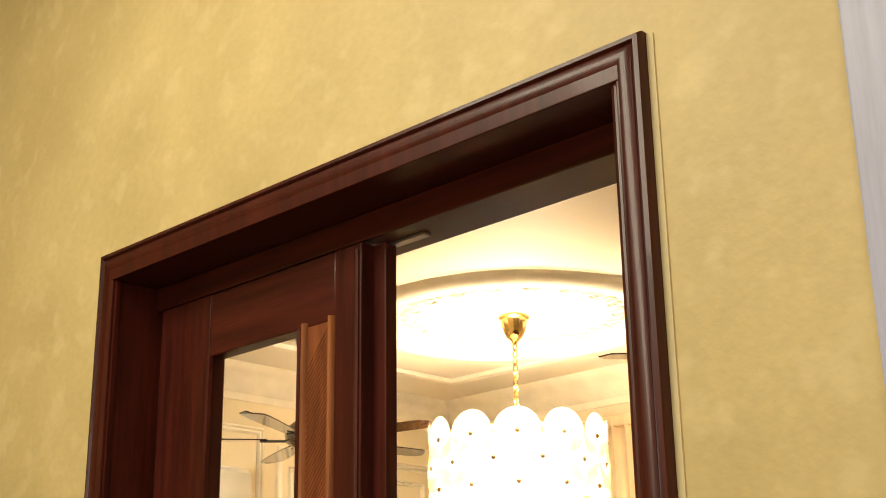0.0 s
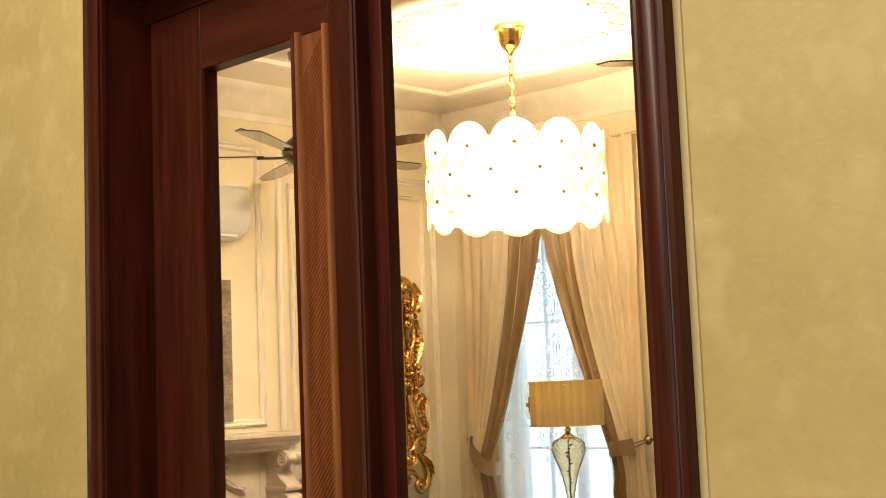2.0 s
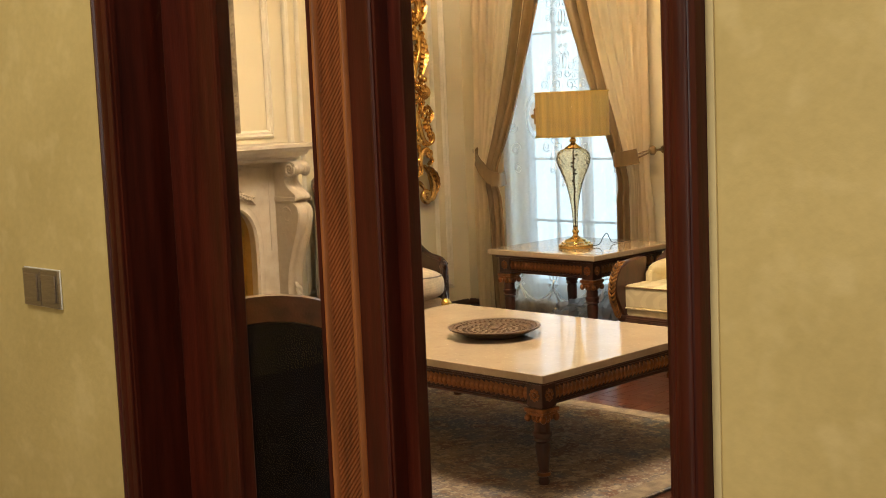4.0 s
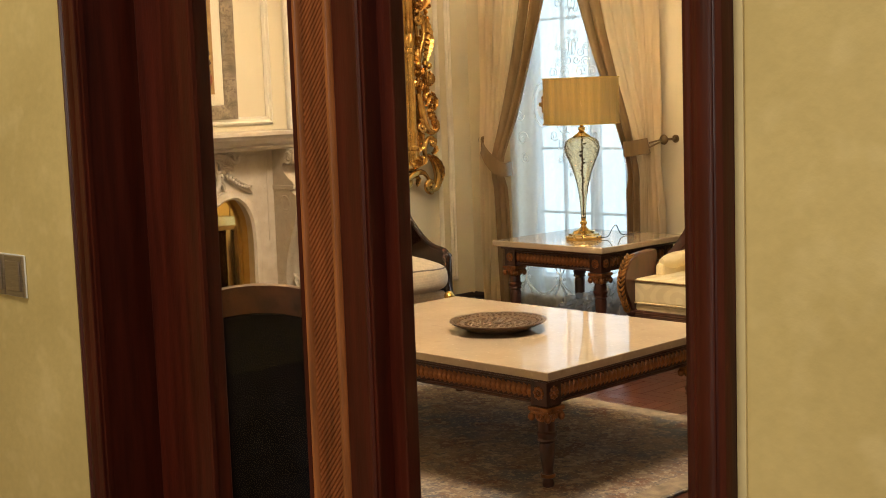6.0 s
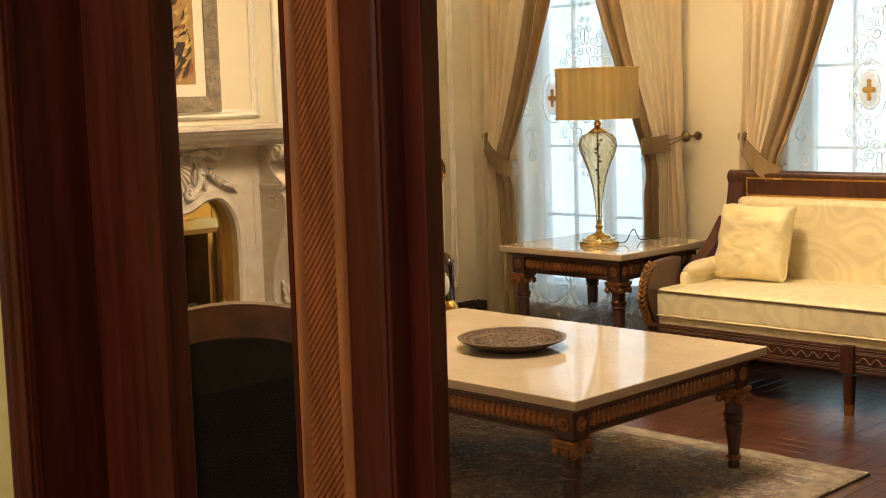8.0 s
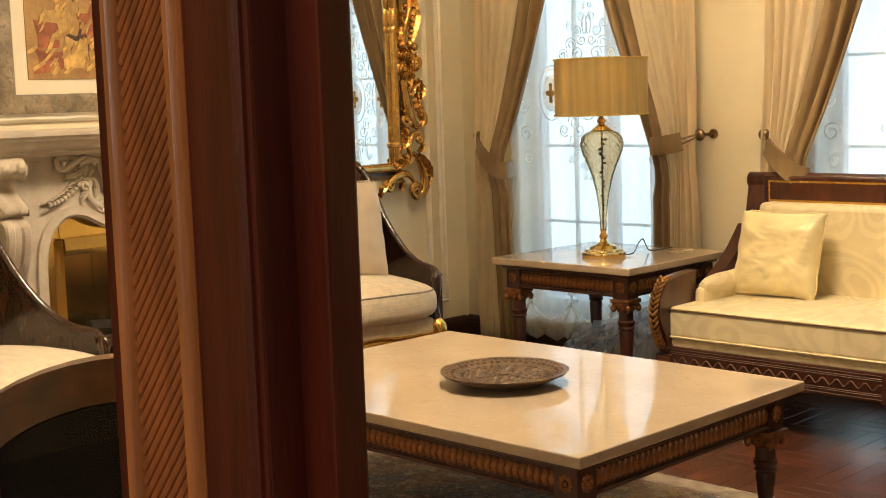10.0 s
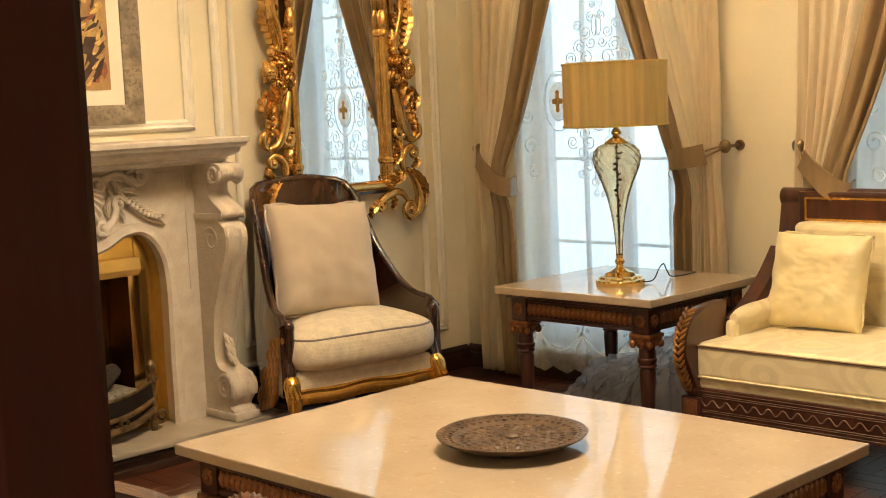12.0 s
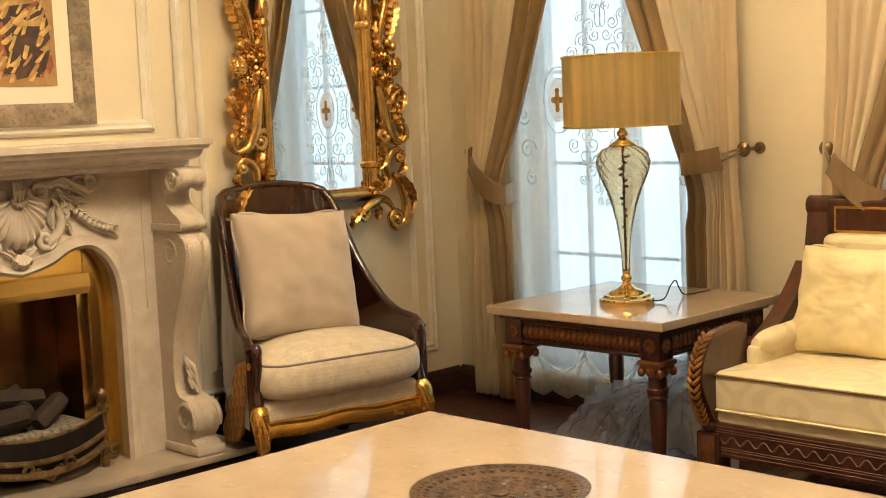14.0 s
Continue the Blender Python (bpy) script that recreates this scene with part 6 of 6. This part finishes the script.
def crest():
    rg = random.Random(77)
    bm = bmesh.new()
    z0 = MZ1 + 0.02
    for s in (-1, 1):
        run = smooth_path([(s * 0.27, -0.03, z0), (s * 0.20, -0.035, z0 + 0.07), (s * 0.13, -0.035, z0 + 0.12), (s * 0.04, -0.03, z0 + 0.16)])
        tube(run, 0.019, 9, bm, scale=taper(len(run)), up=(0, -1, 0.02))
        tube([(s * (0.10 + p[0]), p[1], z0 + 0.06 + p[2]) for p in spiral(0, 0, 0.05, 1.5, 2.4, -0.03, 24)], 0.014, 8, bm, up=(0, -1, 0.02))
        for k in range(5):
            a = 0.5 + 0.45 * k
            acanthus(bm, [(s * 0.05, -0.034, z0 + 0.09), (s * (0.05 + 0.05 * math.cos(a)), -0.040, z0 + 0.09 + 0.06 * math.sin(a)), (s * (0.05 + 0.10 * math.cos(a + 0.2)), -0.034, z0 + 0.09 + 0.12 * math.sin(a + 0.2))], 0.024, 4, 0.016)
    rose(bm, 0, z0 + 0.10, 0.05, -0.045, rg)
    return bm


part("crest_carving", crest(), ANTIQUE, mirror, "carved gold crest")

# ---- curtains ----
def curtain_sheet(cx, side, s0, s1, y0, amp, waves, phase, n=46, rows=44, floor=0.025):
    """One side's cloth from s0 (outer edge) to s1 (inner edge): hangs from the rail, is drawn aside at the tie and falls to the floor."""
    bm = bmesh.new()
    grid = []
    for r in range(rows + 1):
        z = 2.86 + (floor - 2.86) * r / rows
        xo = 0.655 + (0.030 if side < 0 else 0.0)
        if z > 2.34:
            xi = -0.02
        elif z > 1.0:
            t = (2.34 - z) / 1.34
            xi = 0.455 * t ** 1.35
        elif z > 0.80:
            xi = 0.455 + 0.02 * math.sin((1.0 - z) / 0.2 * math.pi)
        else:
            xi = 0.455 - 0.03 * (0.80 - z) / 0.8
        row = []
        pinch = math.exp(-((z - 0.97) / 0.16) ** 2)
        for k in range(n + 1):
            s = s0 + (s1 - s0) * k / n
            x = xo + (xi - xo) * s + 0.010 * math.sin(z * 3 + s * 9)
            a = amp * (1 - 0.45 * pinch) * (0.75 + 0.25 * math.sin(z * 2.1 + s * 5))
            fold = math.sin((s * waves + phase) * 2 * math.pi + 0.35 * math.sin(z * 2.3))
            y = y0 - 0.02 * pinch + a * (fold + 0.25 * math.sin((s * waves * 2.1 + phase) * 2 * math.pi + z))
            row.append(bm.verts.new((cx + side * x, y, z)))
        grid.append(row)
    for a, b in zip(grid, grid[1:]):
        for k in range(n):
            bm.faces.new((a[k], a[k + 1], b[k + 1], b[k]))
    return bm


CY = WY - 0.115
for i, cx in enumerate(WIN_C):
    for side in (-1, 1):
        cur = thing("curtain", pose(0, 0, 0), "taupe satin curtain with peach lining, tied back beside the window", "curtain", "window curtains")
        ob = part("drape", curtain_sheet(cx, side, 0.60 if side < 0 else 0.68, 1.0, CY - 0.020, 0.024, 6.0, 0.1 * side + i, n=70), DRAPE, cur, "taupe satin leading edge")
        ob.modifiers.new("thickness", "SOLIDIFY").thickness = 0.003
        ob = part("lining", curtain_sheet(cx, side, 0.0, 0.80, CY + 0.012, 0.026, 8.0, 0.3 * side + 2 * i, n=90), LINER, cur, "peach lining cloth")
        ob.modifiers.new("thickness", "SOLIDIFY").thickness = 0.002
        # tie band: a soft strip that wraps the cloth and rises to its hook
        pts = smooth_path([(cx + side * 0.455, CY + 0.02, 0.915), (cx + side * 0.445, CY - 0.045, 0.905), (cx + side * 0.50, CY - 0.075, 0.925), (cx + side * 0.58, CY - 0.070, 0.985), (cx + side * 0.645, CY - 0.04, 1.035)], 6)
        if side == 1:
            pts = smooth_path([(cx + side * 0.455, CY + 0.02, 1.035), (cx + side * 0.448, CY - 0.045, 1.033), (cx + side * 0.50, CY - 0.070, 1.036), (cx + side * 0.57, CY - 0.066, 1.045), (cx + side * 0.62, CY - 0.05, 1.055)], 6)
        part("tie_band", sweep(pts, [(-0.004, -0.042), (0.004, -0.042), (0.007, 0.0), (0.004, 0.042), (-0.004, 0.042), (-0.001, 0.0)]), DRAPE, cur, "folded satin tie band")
        bm = bmesh.new()
        for dz in (-0.012, 0.012):
            tube([pts[-1] + Vector((0, 0, dz)), (cx + side * 0.680, CY - 0.005, 1.082 + dz * 0.4)], 0.005, 6, bm)
        part("tie_loop", bm, DRAPE, cur)
        hook = thing("curtain_hook", pose(cx + side * 0.682, WY, 1.083), "bronze curtain tieback hook with a round knob", "tieback hook", "tieback hooks")
        part("stem", tube([(0, 0.0, 0), (0, -0.10, 0)], 0.007, 8, up=(0, 0, 1)), OLDBRASS, hook)
        part("rosette", lathe([(0.022, 0.0), (0.022, 0.006), (0.012, 0.010)], 16), OLDBRASS, hook, m=pose(0, 0, 0, 90))
        part("knob", lathe([(0.008, 0.0), (0.024, 0.006), (0.028, 0.014), (0.022, 0.024), (0.010, 0.030), (0.004, 0.031)], 18), OLDBRASS, hook, m=pose(0, -0.098, 0, 90))
    rod = thing("curtain_rail", pose(cx, WY - 0.10, 2.87), "gathered curtain heading on a rail over the window", "curtain rail")
    part("rail", tube([(-0.78, 0, 0), (0.78, 0, 0)], 0.016, 12, up=(0, 0, 1)), GOLD, rod)
    part("heading", box(-0.76, 0.76, -0.028, 0.03, -0.05, 0.018, 0.01), LINER, rod)
    for x in (-0.6, 0.6):
        part("bracket", box(x - 0.01, x + 0.01, 0, 0.10, -0.01, 0.01, 0.002), GOLD, rod)
    # lace behind, with embroidery
    lace = thing("lace_curtain", pose(cx, WY - 0.035, 0), "white sheer lace curtain with scrolled embroidery and ochre medallion", "lace curtain", "lace curtains")
    bm = bmesh.new()
    n = 60
    grid = [[bm.verts.new((-0.52 + 1.04 * k / n, 0.012 * math.sin(k / n * 2 * math.pi * 7), z if j else 0.10 - 0.055 * abs(math.sin(k / n * math.pi * 4)))) for k in range(n + 1)] for j, z in enumerate((0.1, 0.6, 1.2, 1.8, 2.4, 2.84))]
    for a, b in zip(grid, grid[1:]):
        for k in range(n):
            bm.faces.new((a[k], a[k + 1], b[k + 1], b[k]))
    sh = part("sheer", bm, LACE, lace)
    bm = bmesh.new()

    def curl(x, z, r, turns, start, hand, tr=0.0028):
        tube([(p[0], -0.016, p[2]) for p in spiral(x, z, r, turns, start, 0, 20, hand)], tr, 5, bm)

    ell = lambda x, z, a, b, tr: tube([(x + a * math.cos(2 * math.pi * k / 28), -0.016, z + b * math.sin(2 * math.pi * k / 28)) for k in range(28)], tr, 5, bm, closed=True)
    for cz in (1.29, 2.20):
        for mx in ((-0.225, 0.0), (-0.06,))[i]:
            ell(mx, cz, 0.050, 0.088, 0.0045)
            ell(mx, cz, 0.082, 0.135, 0.0028)
        for s in (-1, 1):
            for dz in (-1, 1):
                curl(s * 0.055, cz + dz * 0.185, 0.035, 1.3, 0 if s > 0 else math.pi, s * dz)
                curl(s * 0.030, cz + dz * 0.250, 0.026, 1.3, 0 if s > 0 else math.pi, -s * dz)
                curl(s * 0.115, cz + dz * 0.07, 0.032, 1.4, math.pi if s > 0 else 0, s * dz)
                ell(s * 0.012, cz + dz * 0.325, 0.014, 0.045, 0.0025)
                for q_, (lx, lz, lr) in enumerate(((0.085, 0.145, 0.030), (0.095, 0.235, 0.026), (0.060, 0.295, 0.022), (0.030, 0.365, 0.018), (0.150, 0.185, 0.024), (0.135, 0.030, 0.026), (0.105, 0.325, 0.018), (0.020, 0.415, 0.013))):
                    curl(s * lx, cz + dz * lz, lr * 1.35, 1.6, 0.6 * q_ + (0 if s > 0 else math.pi), s * dz * (1 if q_ % 2 else -1), 0.0024)
                curl(s * 0.40, cz + dz * 0.20, 0.045, 1.4, math.pi if s > 0 else 0, s * dz)
                curl(s * 0.42, cz + dz * 0.06, 0.040, 1.4, math.pi if s > 0 else 0, -s * dz)
                curl(s * 0.38, cz + dz * 0.32, 0.034, 1.3, 1.5, s * dz)
    swag = lambda x: 0.150 + 0.085 * abs(2 * ((x + SWAG0) / 0.27 % 1) - 1) ** 1.7
    SWAG0 = -(-2.66 - cx) if i == 0 else 0.06
    for k in range(-3, 4):   # branched motifs between the swags of the hem
        x = -SWAG0 + 0.27 * k
        if abs(x) > 0.47:
            continue
        tube(smooth_path([(x, -0.016, 0.225), (x + 0.004, -0.016, 0.27), (x, -0.016, 0.33)]), 0.0055, 6, bm)
        ell(x, 0.345, 0.010, 0.020, 0.0045)
        for s in (-1, 1):
            tube(smooth_path([(x, -0.016, 0.24), (x + s * 0.018, -0.016, 0.20), (x + s * 0.042, -0.016, 0.155)]), 0.008, 6, bm)
            tube(smooth_path([(x, -0.016, 0.275), (x + s * 0.022, -0.016, 0.29), (x + s * 0.036, -0.016, 0.325)]), 0.0038, 5, bm)
            curl(x + s * 0.048, 0.318, 0.013, 1.2, 0 if s > 0 else math.pi, s, 0.0034)
            curl(x + s * 0.028, 0.253, 0.011, 1.2, 0 if s > 0 else math.pi, -s, 0.003)
        tube([(x + 0.135 + 0.022 * math.cos(2 * math.pi * q_ / 14), -0.016, 0.335 + 0.022 * math.sin(2 * math.pi * q_ / 14)) for q_ in range(14)], 0.004, 5, bm, closed=True)
    tube([(-0.50 + k / 100, -0.016, swag(-0.50 + k / 100)) for k in range(101)], 0.0055, 6, bm)
    hem = bmesh.new()
    ups = [(hem.verts.new((-0.50 + k / 100, -0.014, swag(-0.50 + k / 100))), hem.verts.new((-0.50 + k / 100, -0.012 + 0.010 * math.sin(k * 0.5), 0.10)), hem.verts.new((-0.50 + k / 100, -0.010 + 0.016 * math.sin(k * 0.5), 0.035 + 0.030 * abs(math.sin(k * 0.24))))) for k in range(101)]
    for a, b in zip(ups, ups[1:]):
        for j in (0, 1):
            hem.faces.new((a[j], b[j], b[j + 1], a[j + 1]))
    part("lace_hem", hem, HEMLACE, sh, "denser scalloped lace hem")
    tagged(part("embroidery", bm, LACEWORK, sh, "white embroidered scrolls"), kind="stuff")
    for cz, mx in [(z_, x_) for z_ in (1.29, 2.20) for x_ in ((-0.225, 0.0), (-0.06,))[i]]:
        bm = lathe([(0.001, -0.0225), (0.046, -0.0225), (0.046, -0.0205), (0.001, -0.0205)], 28)
        for v in bm.verts:
            v.co = Vector((mx + v.co.x, v.co.z, cz + v.co.y * 1.75))
        med = part("medallion", bm, LACEWORK, sh)
        bm = bmesh.new()
        for a, b, rx, rz in ((0, 0, 0.012, 0.046), (0, 0, 0.026, 0.016), (0, 0.038, 0.012, 0.012), (0, -0.038, 0.012, 0.012), (0.022, 0, 0.011, 0.013), (-0.022, 0, 0.011, 0.013)):
            ball(mx + a, -0.024, cz + b, rx, 0.003, rz, bm, 8, 6)
        part("medallion_cross", bm, OCHRETHREAD, med, "ochre embroidered cross")

# ---- chandelier ----
cx, cy = CHANDELIER
ch = thing("chandelier", pose(cx, cy, 0), "round drum chandelier of overlapping glowing glass discs on a gold chain", "chandelier")
part("canopy", lathe([(0.075, CEILZ - 0.001), (0.078, CEILZ - 0.012), (0.066, CEILZ - 0.022), (0.060, CEILZ - 0.06), (0.046, CEILZ - 0.10), (0.034, CEILZ - 0.115), (0.018, CEILZ - 0.13), (0.010, CEILZ - 0.15)], 28, flute=14, depth=0.03), BRASS, ch, "fluted brass canopy")
z, k = CEILZ - 0.16, 0
while z > 2.66:
    ring = [(0.013 * math.cos(a) if k % 2 else 0, 0 if k % 2 else 0.013 * math.cos(a), z + 0.024 * math.sin(a)) for a in [2 * math.pi * j / 12 for j in range(12)]]
    part("chain_link", tube(ring, 0.0045, 6, closed=True), BRASS, ch)
    z -= 0.036
    k += 1
part("hub", lathe([(0.012, 2.68), (0.03, 2.66), (0.03, 2.62), (0.012, 2.60)], 16), BRASS, ch)
RC = 0.425
for zz in (2.56, 2.30):
    part("ring", tube([(RC * 0.96 * math.cos(2 * math.pi * k / 40), RC * 0.96 * math.sin(2 * math.pi * k / 40), zz) for k in range(40)], 0.006, 6, closed=True), BRASS, ch)
bm = bmesh.new()
for k in range(6):
    a = math.pi / 3 * k
    tube([(0, 0, 2.63), (RC * 0.96 * math.cos(a), RC * 0.96 * math.sin(a), 2.56)], 0.005, 6, bm)
part("spokes_frame", bm, BRASS, ch)
disc_mesh = stud_mesh = None
for row, (zz, off) in enumerate(((2.525, 0.0), (2.405, 0.5), (2.290, 0.0))):
    for k in range(12):
        a = 2 * math.pi * (k + off) / 12 + 0.194
        m = pose(RC * math.cos(a), RC * math.sin(a), zz, 0, 90, 0)
        m = Matrix.Translation((RC * math.cos(a), RC * math.sin(a), zz)) @ Matrix.Rotation(a, 4, "Z") @ Matrix.Rotation(math.pi / 2 + (0.05 if row == 0 else -0.04 * row), 4, "Y")
        if disc_mesh is None:
            d = part("glass_disc", lathe([(0.004, -0.004), (0.092, -0.005), (0.108, -0.003), (0.111, 0.0), (0.108, 0.004), (0.09, 0.003), (0.004, 0.004)], 28), DISC, ch, m=m)
            disc_mesh = d.data
            st = part("stud", lathe([(0.002, -0.006), (0.010, -0.004), (0.012, 0.005), (0.007, 0.011), (0.002, 0.012)], 10), OLDBRASS, d)
            stud_mesh = st.data
        else:
            d = new("glass_disc", disc_mesh)
            d.parent, d.matrix_basis = ch, m
            st = new("stud", stud_mesh)
            st.parent = d
        st.matrix_basis = pose(0, 0, 0.004)
for k in range(8):
    a = 2 * math.pi * k / 8
    part("bulb", ball(0.26 * math.cos(a), 0.26 * math.sin(a), 2.42, 0.028, 0.028, 0.045, seg=12, rings=8), BULB, ch)
part("bottom_glass", lathe([(0.01, 2.190), (0.30, 2.200), (0.36, 2.215), (0.36, 2.222), (0.01, 2.200)], 40), DISC, ch)

# ---- ceiling fan ----
fan = thing("ceiling_fan", pose(-2.65, 2.81, 0), "dark brown ceiling fan with five blades at rest", "ceiling fan")
part("rod", tube([(0, 0, CEILZ), (0, 0, 2.72)], 0.012, 10), IRON, fan)
part("ceiling_cup", lathe([(0.07, CEILZ - 0.002), (0.065, CEILZ - 0.04), (0.02, CEILZ - 0.07)], 20), WALNUT, fan)
part("motor", lathe([(0.03, 2.78), (0.05, 2.74), (0.10, 2.70), (0.115, 2.66), (0.11, 2.62), (0.07, 2.59), (0.04, 2.575), (0.01, 2.57)], 24), WALNUT, fan)
for k in range(5):
    a = 360 / 5 * k + 12
    bm = bmesh.new()
    n = 14
    up_, dn = [], []
    for j in range(n + 1):
        t = j / n
        r = 0.20 + 0.57 * t
        w = 0.045 + 0.022 * math.sin(min(1, t * 1.1) * math.pi * 0.6)
        if t > 0.9:
            w *= math.sqrt(max(0.05, 1 - ((t - 0.9) / 0.1) ** 2))
        up_.append((bm.verts.new((r, -w, 0.009)), bm.verts.new((r, w, -0.003))))
        dn.append((bm.verts.new((r, -w, 0.003)), bm.verts.new((r, w, -0.009))))
    for j in range(n):
        bm.faces.new((up_[j][0], up_[j + 1][0], up_[j + 1][1], up_[j][1]))
        bm.faces.new((dn[j][0], dn[j][1], dn[j + 1][1], dn[j + 1][0]))
        for q in (0, 1):
            bm.faces.new((up_[j][q], up_[j + 1][q], dn[j + 1][q], dn[j][q]))
    for j in (0, n):
        bm.faces.new((up_[j][0], up_[j][1], dn[j][1], dn[j][0]))
    blade = part("blade", bm, WALNUT, fan, m=pose(0, 0, 2.635, 0, 0, a))
    part("blade_iron", box(0.09, 0.24, -0.018, 0.018, -0.012, -0.004, 0.003), IRON, blade)

copy_thing(fan, pose(0.03, 3.06, 0))

# ---- crumpled plastic film under the side table ----
film = thing("plastic_film", pose(-2.06, 4.20, 0.0), "crumpled clear plastic wrapping heaped on the floor", "plastic wrapping")


def crumpled(apex, feet, rows, cols, seed, amp):
    """A sheet pulled from a gathered edge down to a spread one, with sharp straight pleats and cross creases."""
    bm = bmesh.new()
    grid = []
    for r in range(rows + 1):
        t = r / rows
        row = []
        for k in range(cols + 1):
            u = k / cols
            a = Vector(apex[0]).lerp(Vector(apex[1]), u)
            b = Vector(feet[0]).lerp(Vector(feet[1]), u)
            p = a.lerp(b, t)
            pleat = abs(noise.noise((u * 7.0 + 0.8 * noise.noise((u * 3, t * 2, seed)), t * 1.1, seed))) * 2 - 0.4
            cross = abs(noise.noise((u * 4.0 + t * 5.0, t * 6.0 - u * 3.0, seed + 7))) * 1.4 - 0.3
            sag = math.sin(math.pi * t)
            p.z += amp * (pleat * (0.35 + 0.65 * sag) + 0.45 * cross * sag) + 0.05 * sag
            p.y -= amp * 0.9 * cross * sag
            p.x += amp * 0.5 * pleat * sag
            p.z = max(0.004, p.z)
            row.append(bm.verts.new(p))
        grid.append(row)
    for a, b in zip(grid, grid[1:]):
        for k in range(cols):
            bm.faces.new((a[k], a[k + 1], b[k + 1], b[k]))
    return bm


part("film_fold", crumpled(((-0.02, 0.05, 0.27), (0.10, 0.10, 0.30)), ((-0.42, -0.02, 0.01), (0.06, -0.26, 0.01)), 46, 46, 3.0, 0.045), FILM, film)
part("film_fold", crumpled(((-0.04, 0.06, 0.26), (0.12, 0.10, 0.29)), ((-0.30, 0.22, 0.01), (0.10, -0.20, 0.02)), 40, 40, 8.0, 0.040), FILM, film)
part("film_drape", crumpled(((0.06, 0.02, 0.33), (0.34, 0.16, 0.44)), ((0.06, -0.10, 0.10), (0.44, -0.06, 0.03)), 46, 46, 15.0, 0.040), FILM, film)
part("film_drape", crumpled(((0.02, 0.14, 0.34), (0.28, 0.20, 0.40)), ((0.10, 0.0, 0.12), (0.46, 0.10, 0.02)), 36, 36, 21.0, 0.035), FILM, film)

# ---- parquet, laid in herringbone ----
parquet = thing("parquet", pose(0, 0, 0), "dark red-brown herringbone parquet floor with worn gloss", "parquet", kind="structure")
PL, PW_ = 0.28, 0.07
plank = part("plank", box(0.0008, PL - 0.0008, 0.0008, PW_ - 0.0008, -0.012, 0.0, 0.0012, seg=1), PARQUET, parquet, smooth=False)
plank_mesh = plank.data
rest = []
placed = 0
near = lambda x, y: (2.7 < y < 4.7 and -2.7 < x < -0.1) or (-3.2 < x < -2.0 and 1.7 < y < 3.2)
spots = []
for i in range(-90, 120):
    for j in range(-24, 24):
        ox, oy = i * PW_ + j * PL, i * PW_ - j * PL
        for kind in (0, 1):
            x, y = (ox, oy) if kind == 0 else (ox + PW_, oy + PW_)
            mx, my = (x + PL / 2, y + PW_ / 2) if kind == 0 else (x - PW_ / 2, y + PL / 2)
            if WX - 0.02 < mx < 3.4 and 0.20 < my < WY + 0.02:
                spots.append((0 if near(mx, my) else 1, x, y, 90 * kind))
first_used = False
for far, x, y, ang in sorted(spots):
    m = pose(x, y, 0, 0, 0, ang)
    if not far and placed < 300:
        if not first_used:
            plank.matrix_basis, first_used = m, True
        else:
            p = new("plank", plank_mesh)
            p.parent, p.matrix_basis = parquet, m
        placed += 1
    else:
        rest.append(m)
verts, faces = [], []
unit = [(a, b, c) for c in (-0.012, -0.0004) for a, b in ((0.001, 0.001), (PL - 0.001, 0.001), (PL - 0.001, PW_ - 0.001), (0.001, PW_ - 0.001))]
for m in rest:
    o = len(verts)
    verts += [tuple(m @ Vector(v)) for v in unit]
    faces += [(o + 4, o + 5, o + 6, o + 7), (o, o + 1, o + 5, o + 4), (o + 1, o + 2, o + 6, o + 5), (o + 2, o + 3, o + 7, o + 6), (o + 3, o, o + 4, o + 7)]
me = bpy.data.meshes.new("mesh")
me.from_pydata(verts, [], faces)
me.materials.append(PARQUET)
far_planks = new("plank_field", me)
far_planks.parent = parquet
tagged(far_planks, kind="stuff")
